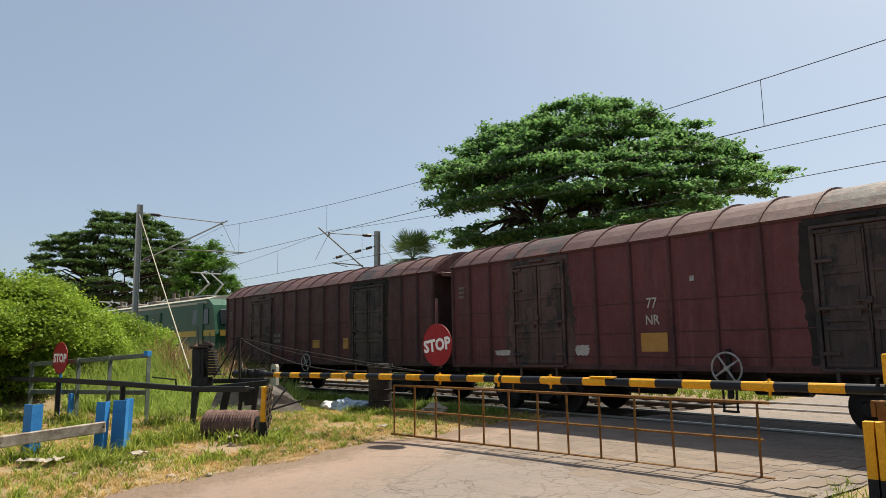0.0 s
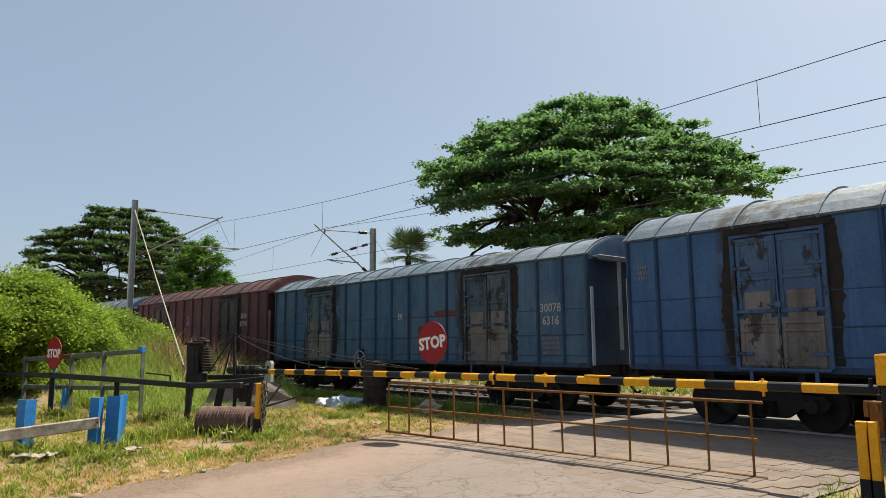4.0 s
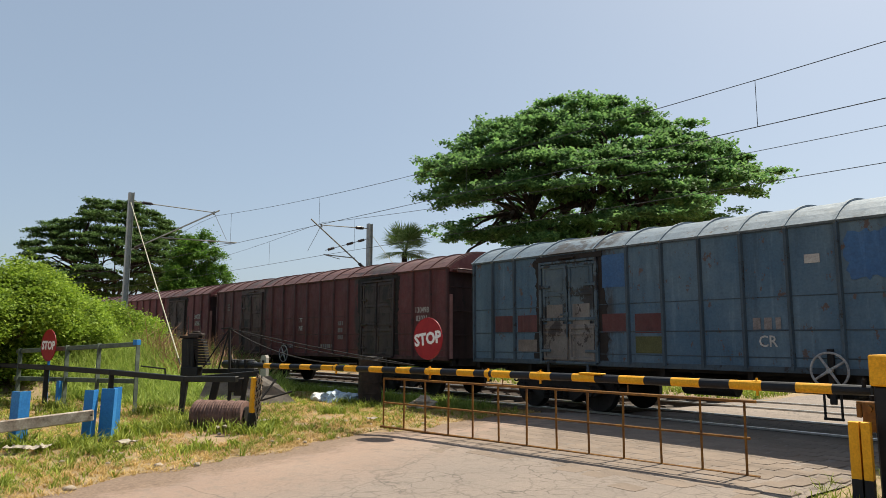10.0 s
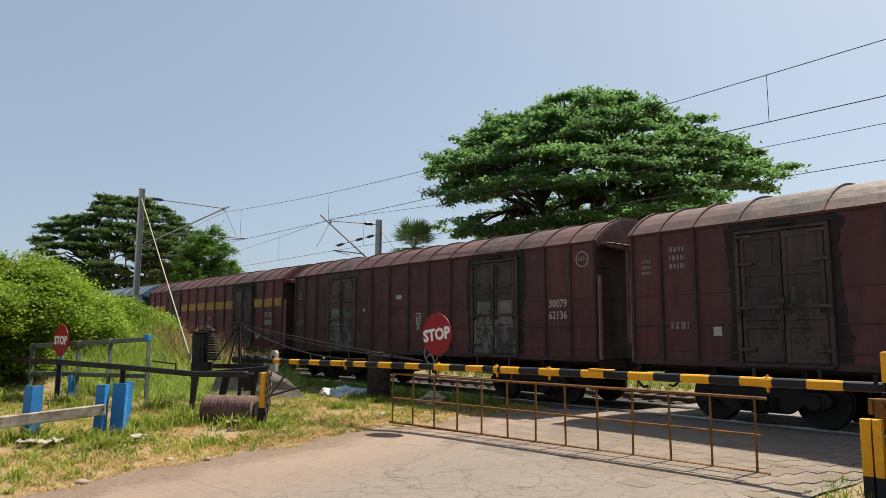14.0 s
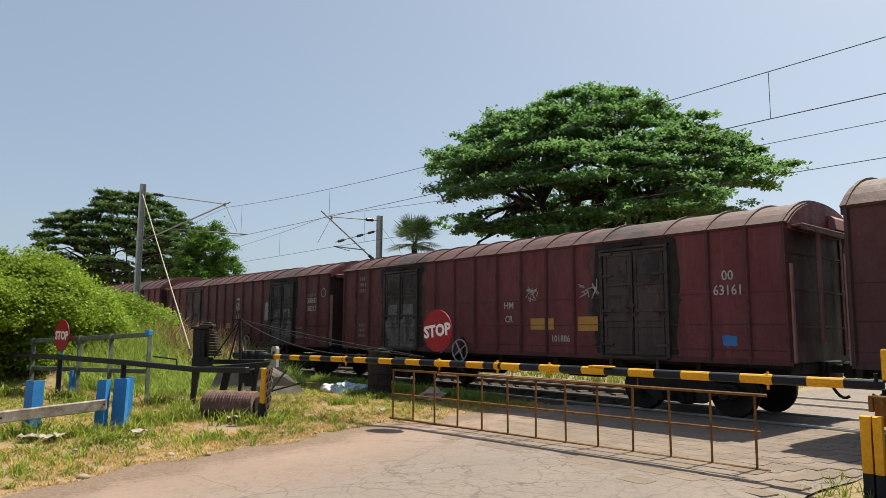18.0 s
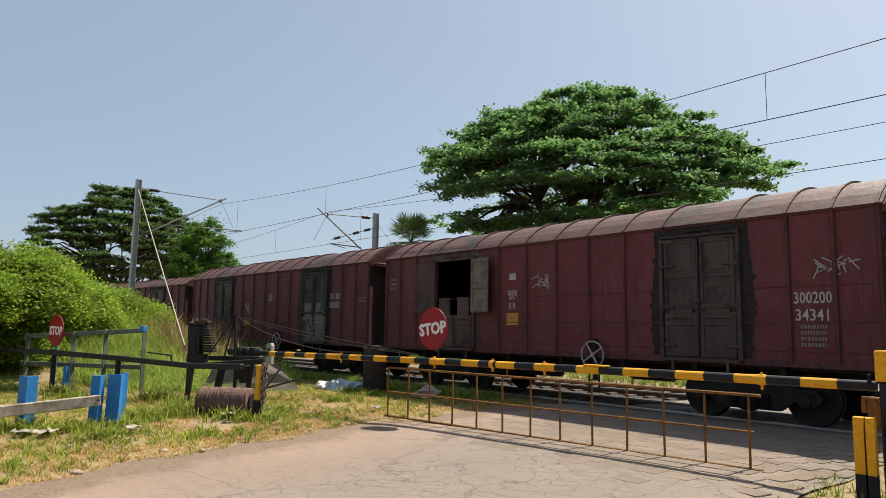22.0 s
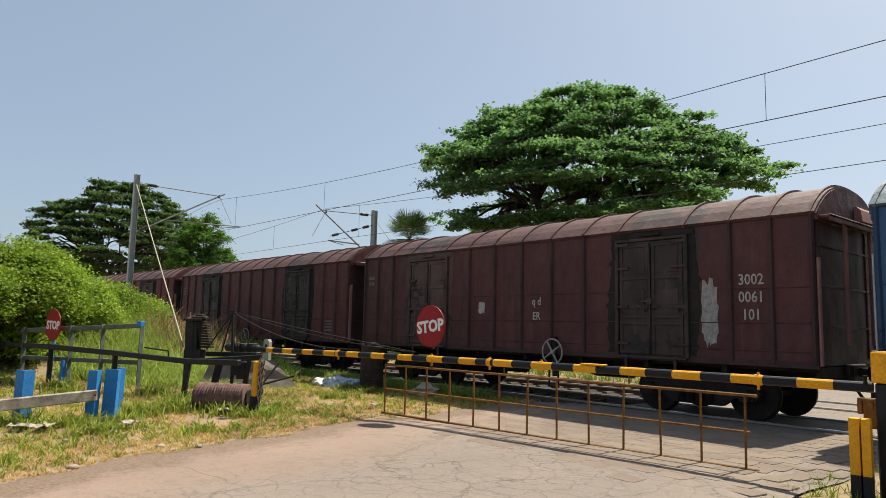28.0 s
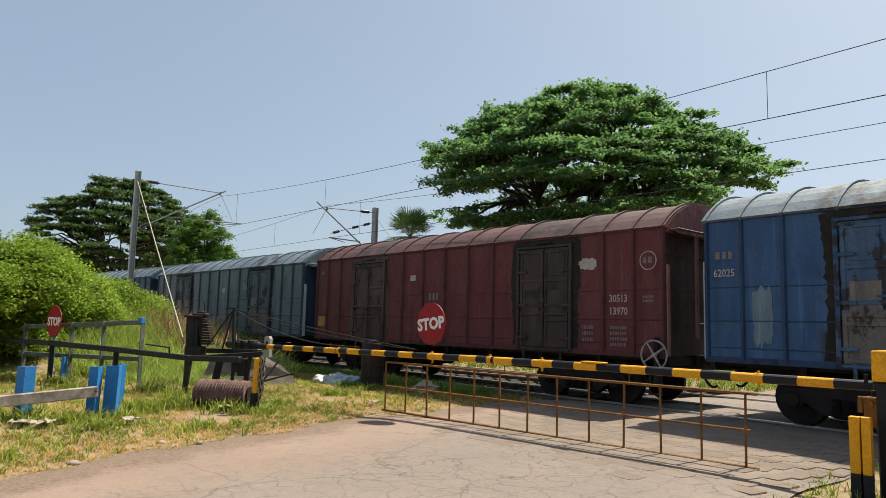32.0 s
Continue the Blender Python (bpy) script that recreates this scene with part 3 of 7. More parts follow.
    l.new(grit, high.inputs[1])
    bumped(n, l, p, high.outputs[0], 0.5, 0.012)
    return m


M["soil"], M["road"] = soil(), road_stuff()
M["dirt"] = surface("reddish_brown_dirt", (0.170, 0.105, 0.062), (0.270, 0.175, 0.112), 1.6, 0.95, 0.6, 30)
M["paver"] = surface("worn_stone_paver", (0.208, 0.162, 0.130), (0.272, 0.206, 0.160), 1.1, 0.9, 0.5, vary=0.2)
M["ballast"] = surface("rusty_track_ballast", (0.036, 0.029, 0.025), (0.085, 0.069, 0.056), 3, 0.95, 0.8, 25, dist=0.04)


def axis_steps(lo, hi, fine_lo, fine_hi, fine, coarse_k=1.35):
    v = list(np.arange(fine_lo, fine_hi + 1e-6, fine))
    d, a = fine, fine_lo
    while a > lo:
        d *= coarse_k
        a = max(lo, a - d)
        v.insert(0, a)
    d, a = fine, fine_hi
    while a < hi:
        d *= coarse_k
        a = min(hi, a + d)
        v.append(a)
    return v


def grid_sheet(name, xs, ys, zfun, material, label, category, inside=None):
    verts = [(x, y, zfun(x, y)) for y in ys for x in xs]
    w = len(xs)
    faces = []
    for j in range(len(ys) - 1):
        for i in range(w - 1):
            if inside and not inside((xs[i] + xs[i + 1]) / 2, (ys[j] + ys[j + 1]) / 2):
                continue
            k = j * w + i
            faces.append((k, k + 1, k + w + 1, k + w))
    me = bpy.data.meshes.new(name)
    me.from_pydata(verts, [], faces)
    for p in me.polygons:
        p.use_smooth = True
    return tagged(place(name, me, material), label, category, kind="structure")


def ground_surface(x, y):
    z = ground_z(x, y)
    if road_left(y) + 0.35 < x < road_right(y) - 0.35:
        return -0.12
    if abs(y - bed_line(x) - 1.975) < 4.3 and not -10.0 < x < -3.0 and x > -70:
        return -0.34
    return z + 0.035 * noise.noise(Vector((x * 0.7, y * 0.7, 0))) * (1 if abs(x) < 60 else 0)


def road_left(y):
    if y < 10.6:
        t = max(-3.0, y)
        return -7.55 - 0.52 * t + 0.0195 * t * t + 0.10 * math.sin(1.7 * y) + 0.05 * math.sin(4.1 * y)
    return -10.9 if y < 12.3 else -10.9 + min(1.2, (y - 12.3) * 3.0)


def road_right(y):
    if y < 6.0:
        return -2.6 + 0.75 * (6.0 - y) - 0.02 * (6.0 - y) ** 2 + 0.05 * math.sin(3.0 * y)
    return -3.3 - 0.06 * (y - 6.0) + 0.05 * math.sin(3.0 * y)


grid_sheet("ground", axis_steps(-2200, 2200, -42, 6, 0.5), axis_steps(-2200, 2600, -4, 26, 0.5), ground_surface, M["soil"],
           "dry sandy ground with patchy green and straw-coloured grass", "ground")


def road_z(x, y):
    f = (x - road_left(y)) / (road_right(y) - road_left(y))
    return -0.055 + 0.05 * (1 - abs(2 * f - 1) ** 6) - (0.0 if y < 12.5 else 0.035)


def road():
    verts, faces = [], []
    ys = list(np.arange(-14.0, 28.1, 0.4))
    cols = 12
    for y in ys:
        a, b = road_left(y) - 0.35, road_right(y)
        for i in range(cols + 1):
            f = i / cols
            z = -0.055 + 0.05 * (1 - abs(2 * f - 1) ** 6) - (0.0 if y < 12.5 else 0.035)
            verts.append((a + (b - a) * f, y, z))
    w = cols + 1
    for j in range(len(ys) - 1):
        for i in range(cols):
            k = j * w + i
            faces.append((k, k + 1, k + w + 1, k + w))
    me = bpy.data.meshes.new("road")
    me.from_pydata(verts, [], faces)
    for p in me.polygons:
        p.use_smooth = True
    uv = me.uv_layers.new(name="across")
    for lp in me.loops:
        x, y, _ = me.vertices[lp.vertex_index].co
        uv.data[lp.index].uv = (x - road_left(y) if y < 12.0 else 3.0, y)
    return tagged(place("road", me, M["road"]), "sandy beige worn road with cracks over the level crossing", "road", kind="structure")


ROAD = road()


def sweep_line(s0, s1, step, outline, shift):
    """A section swept along the track line at a sideways shift."""
    k, verts, faces = len(outline), [], []
    ss = list(np.arange(s0, s1 + 1e-6, step))
    for s in ss:
        for u, w in outline:
            p, _ = on_track(s, shift + u, w)
            verts.append(p)
    for i in range(len(ss) - 1):
        for j in range(k):
            a, b = i * k + j, i * k + (j + 1) % k
            faces.append((a, b, b + k, a + k))
    me = bpy.data.meshes.new("sweep")
    me.from_pydata(verts, [], faces)
    return me


RAIL_HEAD = [(-0.035, -0.035), (0.035, -0.035), (0.035, 0.0), (-0.035, 0.0)]
RAIL_WEB = [(-0.07, -0.156), (0.07, -0.156), (0.07, -0.140), (0.012, -0.128), (0.012, -0.045), (0.033, -0.036),
            (-0.033, -0.036), (-0.012, -0.045), (-0.012, -0.128), (-0.07, -0.140)]
TRACK_GAP = 3.95


def rails():
    for t, base in enumerate((0.0, TRACK_GAP)):
        line = thing("railway_track", Matrix(), "broad gauge railway track on rusty ballast", "track", "the two running lines", "structure")
        for side in (-0.872, 0.872):
            r = place("rail", sweep_line(-150, 520, 5, RAIL_WEB, base + side), M["rail"], line)
            place("rail_head", sweep_line(-150, 520, 5, RAIL_HEAD, base + side), M["rail_top"], r, "polished rail head")
        bed = [(-2.7, -0.36), (1.98, -0.36), (1.97, -0.15), (-1.55, -0.15)] if not t else [(-1.96, -0.36), (2.7, -0.36), (1.55, -0.152), (-1.96, -0.152)]
        place("ballast_bed", sweep_line(-149.8, -9.8, 4, bed, base), M["ballast"], line, "rust-stained ballast bed")
        place("ballast_bed", sweep_line(-3.4, 520, 8, bed, base), M["ballast"], line, "rust-stained ballast bed")
        me = None
        for s in np.arange(-46, -10.0, 0.62):
            if me is None:
                bm = bmesh.new()
                extruded(bm, [(-0.11, -0.17), (0.11, -0.17), (0.08, -0.11), (-0.08, -0.11)], -1.37, 1.37)
                ob = part("sleeper", bm, M["sleeper"], line)
                me = ob.data
            else:
                ob = place("sleeper", me, M["sleeper"], line)
            p, a = on_track(s, base, 0)
            ob.matrix_world = Matrix.Translation(p) @ pose(0, 0, 0, 0, 0, -math.degrees(-a))


rails()


# ---- trees ----
def quads_mesh(name, verts):
    """A mesh of loose quads from an array of corners, four to a quad."""
    n = len(verts) // 4
    me = bpy.data.meshes.new(name)
    me.vertices.add(4 * n)
    me.vertices.foreach_set("co", np.ascontiguousarray(verts, dtype=np.float32).ravel())
    me.loops.add(4 * n)
    me.loops.foreach_set("vertex_index", np.arange(4 * n, dtype=np.int32))
    me.polygons.add(n)
    me.polygons.foreach_set("loop_start", np.arange(0, 4 * n, 4, dtype=np.int32))
    me.update(calc_edges=True)
    return me


def leaves_mesh(name, centres, per, radii, size, seed, droop=0.25, narrow=0.36):
    """Many small bent leaves scattered over flat clumps: (centre, radius) pairs."""
    rng = np.random.default_rng(seed)
    n = len(centres) * per
    c = np.repeat(np.array(centres, float), per, axis=0)
    r = np.repeat(np.array(radii, float), per, axis=0)
    d = rng.normal(size=(n, 3)) * 0.52
    pos = c + d * r
    a = rng.uniform(0, 2 * math.pi, n)
    u = np.stack([np.cos(a), np.sin(a), rng.normal(0, 0.3, n) - droop], 1)
    u /= np.linalg.norm(u, axis=1)[:, None]
    v = np.cross(u, rng.normal(0, 0.45, (n, 3)) + (0, 0, 1.0))
    v /= np.linalg.norm(v, axis=1)[:, None]
    sz = size * rng.uniform(0.6, 1.35, (n, 1))
    p0, p1 = pos - u * sz * 0.5, pos + u * sz * 0.5 - (0, 0, 0.15) * sz
    mid = pos + (0, 0, 0.1) * sz
    verts = np.stack([p0, mid - v * sz * narrow, p1, mid + v * sz * narrow], 1).reshape(-1, 3)
    return quads_mesh(name, verts)


def limbs(bm, root, tips, r0, seed, bend=0.12):
    rng = random.Random(seed)
    for tip, r in tips:
        pts = [Vector(root)]
        for i in range(1, 6):
            f = i / 5
            p = Vector(root).lerp(Vector(tip), f)
            p.z += math.sin(f * math.pi) * (Vector(tip) - Vector(root)).length * bend
            p += Vector((rng.uniform(-1, 1), rng.uniform(-1, 1), rng.uniform(-1, 1))) * 0.25 * (f < 1)
            pts.append(p)
        for i, (a, b) in enumerate(zip(pts, pts[1:])):
            rod(bm, a, b, r0 * (1 - i / 5) * r + 0.03, 7, r0 * (1 - (i + 1) / 5) * r + 0.03)


def spreading_tree(name, base, height, radius, crown_low, leaf, label, clumps, per, seed, leaf_size=0.5, trunk_r=0.6, flat=0.30, small=1.0, deep=2.2):
    """A rounded tree: a trunk, limbs and clumps of leaves through the crown."""
    t = thing(name, pose(*base), label, "tree")
    rng = random.Random(seed)
    fork = Vector((0, 0, crown_low * 0.75))
    bm = bmesh.new()
    rod(bm, (0, 0, -0.3), fork, trunk_r, 10, trunk_r * 0.75)
    tips, centres, radii = [], [], []
    while len(centres) < clumps:
        a, q = rng.uniform(0, 2 * math.pi), math.sqrt(rng.uniform(0.0, 1))
        edge = 1 + 0.16 * math.sin(3 * a + seed) + 0.10 * math.sin(7 * a + 2 * seed)
        x, y = math.cos(a) * q * radius * edge, math.sin(a) * q * radius * edge
        top = crown_low + (height - crown_low) * math.sqrt(max(0.0, 1 - (q * 0.985) ** 2.1))
        z = top - rng.random() ** deep * (top - crown_low) * (0.75 + 0.25 * q)
        r = radius * rng.uniform(0.07, 0.13) * small
        centres.append((x, y, z))
        radii.append((r, r, r * flat))
        if len(tips) < 46 and rng.random() < 0.4:
            tips.append(((x, y, z - 0.3), rng.uniform(0.25, 0.5)))
    limbs(bm, fork, tips, trunk_r, seed)
    part("trunk", bm, M["bark"], t, "dark rough trunk with wide limbs", True)
    place("crown", leaves_mesh("crown", centres, per, radii, leaf_size, seed), leaf, t, "layered feathery green crown")
    return t


def umbrella_tree(base, turn, height, left, right, drop_left, drop_right, half_depth, crown_low, leaf, label, plates, per, seed, leaf_size, trunk_r, plate_r=(1.3, 2.6)):
    """A rain tree: a short stout trunk, arching limbs and flat tiers of feathery leaves in a lopsided umbrella.
    Its long axis lies at the turn (degrees); left and right are its reach along it, the drops how far its rim hangs below the top."""
    t = thing("rain_tree", pose(*base, 0, 0, turn), label, "tree")
    rng = random.Random(seed)
    mid, half = (right - left) / 2, (right + left) / 2

    def lid(u, v):
        """Height of the crown's upper skin."""
        fall = drop_left * (abs(u) / left) ** 1.6 if u < 0 else drop_right * (u / right) ** 1.5
        return height - fall - 0.66 * (height - crown_low) * (abs(v) / half_depth) ** 1.45

    fork = Vector((0, 0, crown_low * 0.6))
    bm = bmesh.new()
    rod(bm, (0, 0, -0.3), fork, trunk_r, 10, trunk_r * 0.8)
    for i in range(5):
        a = i * 1.26
        rod(bm, (math.cos(a) * trunk_r * 1.3, math.sin(a) * trunk_r * 1.3, -0.3), (0, 0, 1.6), 0.25, 6, 0.1)
    mains = []
    for i in range(11):
        a, q = i * 2.4, 0.25 + 0.4 * ((i * 0.618) % 1)
        u, v = mid + math.cos(a) * q * half, math.sin(a) * q * half_depth
        p = Vector((u, v, crown_low + (lid(u, v) - crown_low) * rng.uniform(0.30, 0.6)))
        mains.append(p)
        limbs(bm, fork, [(p, 0.62)], trunk_r, seed + i, 0.10)
    centres, radii, seats = [], [], []
    tries = 0
    while len(seats) < plates and tries < 40000:
        tries += 1
        a, q = rng.uniform(0, 2 * math.pi), math.sqrt(rng.random()) * (1.0 + 0.05 * math.sin(5 * rng.random()))
        u, v = mid + math.cos(a) * q * half, math.sin(a) * q * half_depth
        top = lid(u, v)
        depth = 0.0 if rng.random() < 0.74 else rng.random() * (1.0 if u < 0.3 * right else min(1.0, 1.4 - q))
        z = top - depth * (top - crown_low) - rng.uniform(0.0, 0.5)
        z = round(z / 1.15) * 1.15 * 0.6 + 0.4 * z
        r = rng.uniform(*plate_r) * (1 - 0.22 * q)
        if any((c - Vector((u, v, z))).length < 0.55 * (r + k) and abs(c.z - z) < 0.8 for c, k in seats):
            continue
        seats.append((Vector((u, v, z)), r))
        tilt_u, tilt_v = -0.16 * (u - mid) / half, -0.2 * v / half_depth
        for k in range(int(5 + 3.2 * r * r)):
            b, w = rng.uniform(0, 6.283), math.sqrt(rng.random()) * r
            lobe = 1 + 0.28 * math.sin(3 * b + len(seats)) + 0.15 * math.sin(8 * b)
            du, dv = math.cos(b) * w * lobe, math.sin(b) * w * lobe
            centres.append((u + du, v + dv, z + tilt_u * du + tilt_v * dv - 0.10 * w * w / r + rng.gauss(0, 0.12)))
            c = rng.uniform(0.45, 0.8)
            radii.append((c, c, c * 0.35))
    for i, (p, r) in enumerate(seats):
        near = min(mains, key=lambda m: (m - p).length + 2.0 * max(0.0, m.z - p.z))
        limbs(bm, near, [(p - Vector((0, 0, 0.25)), 0.20)], trunk_r, seed * 7 + i, 0.08)
    part("trunk", bm, M["bark"], t, "dark rough trunk with wide arching limbs", True)
    place("crown", leaves_mesh("crown", centres, per, radii, leaf_size, seed), leaf, t, "flat feathery tiers of green leaves")
    return t


BIG = umbrella_tree((-34.0, 40.0, -0.1), 40.4, 20.25, 10.1, 13.2, 4.6, 5.8, 10.5, 7.4, M["leaf"], "large spreading rain tree with a layered dark green crown", 170, 66, 3, 0.27, 0.75, (1.5, 2.8))
umbrella_tree((-107.1, 26.0, -0.3), 77.0, 22.2, 10.9, 10.5, 6.6, 5.2, 11.0, 6.0, M["leaf_far"], "broad dark rain tree standing beyond the railway", 175, 50, 7, 0.32, 0.6)
spreading_tree("small_tree", (-76.9, 27.2, -0.3), 14.1, 3.9, 3.0, M["leaf_small"], "rounded bright green tree beside the overhead line", 420, 190, 11, 0.22, trunk_r=0.3, flat=0.7, small=1.5, deep=1.0)


def palm(base, height, seed):
    t = thing("palm_tree", pose(*base), "fan palm with stiff pale green leaves", "palm tree")
    rng = random.Random(seed)
    bm = bmesh.new()
    rod(bm, (0, 0, -0.2), (0.1, 0, height), 0.28, 9, 0.2)
    part("trunk", bm, M["bark"], t, "ringed grey trunk", True)
    for i in range(36):
        a, e = rng.uniform(0, 2 * math.pi), rng.uniform(-0.4, 1.35)
        stem = Vector((math.cos(a) * math.cos(e), math.sin(a) * math.cos(e), math.sin(e)))
        hub = Vector((0.1, 0, height)) + stem * 1.1
        bm = bmesh.new()
        rod(bm, (0.1, 0, height), hub, 0.025, 4)
        side = stem.cross(Vector((0, 0, 1))).normalized() if abs(stem.z) < 0.99 else Vector((1, 0, 0))
        for k in range(17):
            b = (k / 16 - 0.5) * 3.6
            d = (stem * math.cos(b) + side * math.sin(b)).normalized()
            n = d.cross(stem.cross(side)).normalized() * 0.05
            ln = 1.35 * (0.75 + 0.25 * math.cos(b))
            v = [bm.verts.new(hub), bm.verts.new(hub + d * ln * 0.5 + n), bm.verts.new(hub + d * ln - Vector((0, 0, 0.12))), bm.verts.new(hub + d * ln * 0.5 - n)]
            bm.faces.new(v)
        part("frond", bm, M["palm"], t)
    return t


palm((-39.3, 28.6, -0.1), 7.9, 5)


# ---- bushes and grass ----
def bush(base, rx, ry, h, seed, clumps, per, label, rim=0.48):
    t = thing("bush", pose(*base), label, "bush", "bushes on the bank")
    rng = random.Random(seed)
    centres, radii, tips = [], [], []
    for i in range(clumps):
        a, q = rng.uniform(0, 6.283), math.sqrt(rng.random())
        z = h * (rim + (1 - rim) * math.sqrt(max(0.0, 1 - q * q))) * rng.uniform(0.5 + 0.4 * rim, 1.0) * (1 + 0.15 * math.sin(a * 3 + seed))
        centres.append((math.cos(a) * q * rx, math.sin(a) * q * ry, z))
        r = rng.uniform(0.28, 0.52)
        radii.append((r, r, r * 0.6))
        if i % 9 == 0:
            tips.append((centres[-1], 0.5))
    bm = bmesh.new()
    limbs(bm, (0, 0, -0.1), tips, 0.06, seed)
    part("stem_tangle", bm, M["bark"], t, "thin tangled twigs")
    place("foliage", leaves_mesh("foliage", centres, int(per * 1.25), radii, 0.085, seed, 0.3, 0.4), M["leaf_bush"], t, "dense bright yellow-green leaves")
    return t


def grass_patch(name, spots, height, width, material, seed, label, lean=0.35, per=7):
    """Blades in tufts, each a tapered bent strip."""
    rng = np.random.default_rng(seed)
    s = np.repeat(np.array(spots, float), per, axis=0)
    n = len(s)
    base = s[:, :3] + np.concatenate([rng.normal(0, height * 0.16, (n, 2)), np.zeros((n, 1))], 1)
    hh = height * s[:, 3:4] * rng.uniform(0.5, 1.15, (n, 1))
    a = rng.uniform(0, 2 * math.pi, n)
    out = np.stack([np.cos(a), np.sin(a), np.zeros(n)], 1)
    side = np.stack([-np.sin(a + 0.6), np.cos(a + 0.6), np.zeros(n)], 1) * width
    l1 = out * hh * lean * rng.uniform(0.1, 0.7, (n, 1))
    l2 = out * hh * lean * rng.uniform(0.6, 1.9, (n, 1))
    up = np.array([[0, 0, 1.0]])
    v = np.stack([base - side, base + side, base + l1 + up * hh * 0.6 + side * 0.8, base + l1 + up * hh * 0.6 - side * 0.8, base + l2 + up * hh], 1).reshape(-1, 3)
    k = np.arange(n)[:, None] * 5
    faces = (k + [0, 1, 2, 3]).tolist() + (k + [3, 2, 4]).tolist()
    me = bpy.data.meshes.new(name)
    me.from_pydata(v.tolist(), [], faces)
    return tagged(place(name, me, material), label, "grass", kind="stuff")


# ---- the goods train ----
WIDTH, SILL, EAVE = 3.15, 1.10, 3.76
HALF = WIDTH / 2
SHORT, LONG = 13.50, 14.48
COUPLING = 0.95
LOW = 0.947  # the longer type stands lower over its sill
CACHE = {}


def cached(key, name, make, material, parent, label="", smooth=False):
    """One mesh for all alike parts; a part's own paint sits on its object."""
    if key not in CACHE:
        bm = bmesh.new()
        make(bm)
        ob = part(name, bm, material, parent, label, smooth)
        CACHE[key] = ob.data
        return ob
    return place(name, CACHE[key], material, parent, label)


def layout(length):
    """Ribs and doors along a side, from the middle of the wagon."""
    h = length / 2
    d1 = (-h + 2.42, -h + 3.94)
    d2 = (h - 3.94, h - 2.42)
    n = 6 if length < 14 else 8
    mid = [d1[1] + (d2[0] - d1[1]) * i / n for i in range(1, n)]
    ribs = [-h + 0.05, -h + 0.74, -h + 1.50] + mid + [h - 1.50, h - 0.74, h - 0.05]
    return ribs, (d1, d2)


def crown_of(length):
    return 4.36 if length < 14 else 4.27


def roof_outline(half, z0, z1, k=14):
    """Points of the rounded roof from the near eave over to the far one."""
    pts = []
    for i in range(k + 1):
        f = -1 + 2 * i / k
        pts.append((f * half, z0 + (z1 - z0) * (1 - abs(f) ** 2.6)))
    return pts


def make_side(length, sign, open_door):
    h = length / 2
    _, (d1, d2) = layout(length)
    holes = sorted([d1] if open_door else [])

    def make(bm):
        y0, y1 = sorted((sign * HALF, sign * (HALF - 0.05)))
        edges = [-h] + [v for d in holes for v in d] + [h]
        for a, b in zip(edges[::2], edges[1::2]):
            box(bm, a, b, y0, y1, SILL, EAVE)
        for a, b in holes:
            box(bm, a, b, y0, y1, SILL, SILL + 0.62)
            box(bm, a, b, y0, y1, EAVE - 0.18, EAVE)
    return make


def make_strip(length, y, z0, z1, out):
    """A long strip on the side towards -y."""
    def make(bm):
        box(bm, -length / 2, length / 2, -y - out, -y + 0.03, z0, z1, 0.004)
    return make


def make_rib(bm):
    extruded(bm, [(-0.048, 0.0), (-0.024, 0.055), (0.024, 0.055), (0.048, 0.0)], SILL + 0.0, EAVE - 0.07)
    # stand it upright: sweep axis becomes z
    bmesh.ops.transform(bm, matrix=Matrix(((1, 0, 0, 0), (0, 0, -1, 0), (0, 1, 0, 0), (0, 0, 0, 1))), verts=bm.verts)


def make_roof(length):
    h = length / 2

    def make(bm):
        out = roof_outline(HALF + 0.06, EAVE - 0.02, crown_of(length))
        inner = [(u * 0.97, w - 0.05) for u, w in out[::-1]]
        extruded(bm, out + inner, -h - 0.03, h + 0.03, "X")
    return make


def make_roof_rib(length):
    def make(bm):
        out = roof_outline(HALF + 0.095, EAVE - 0.02, crown_of(length) + 0.045)
        inner = [(u * 0.965, w - 0.06) for u, w in out[::-1]]
        extruded(bm, out + inner, -0.028, 0.028, "X")
    return make


def make_end(length):
    def make(bm):
        box(bm, -0.03, 0.03, -HALF, HALF, SILL, EAVE)
        out = roof_outline(HALF, EAVE - 0.05, crown_of(length) - 0.06)
        extruded(bm, out, -0.03, 0.03, "X")
    return make


def make_end_rail(bm):
    box(bm, 0.03, 0.055, -HALF + 0.02, HALF - 0.02, 0.0, 0.04, 0.006)


def make_gable(length):
    """The arched panel that closes the roof's end."""
    def make(bm):
        out = roof_outline(HALF + 0.02, EAVE - 0.05, crown_of(length) - 0.03)
        extruded(bm, out, 0.045, 0.075, "X")
        box(bm, 0.0, 0.075, -HALF + 0.01, HALF - 0.01, EAVE - 0.16, EAVE - 0.05, 0.006)
    return make


def make_hood(bm):
    extruded(bm, [(0.075, EAVE + 0.0), (0.22, EAVE + 0.0), (0.19, EAVE + 0.22), (0.12, EAVE + 0.29), (0.075, EAVE + 0.29)], 0.20, 0.95)


def make_ledge(bm):
    box(bm, 0.07, 0.26, -HALF + 0.10, HALF - 0.60, EAVE - 0.12, EAVE - 0.07, 0.012)
    box(bm, 0.23, 0.26, -HALF + 0.10, HALF - 0.60, EAVE - 0.18, EAVE - 0.06, 0.01)


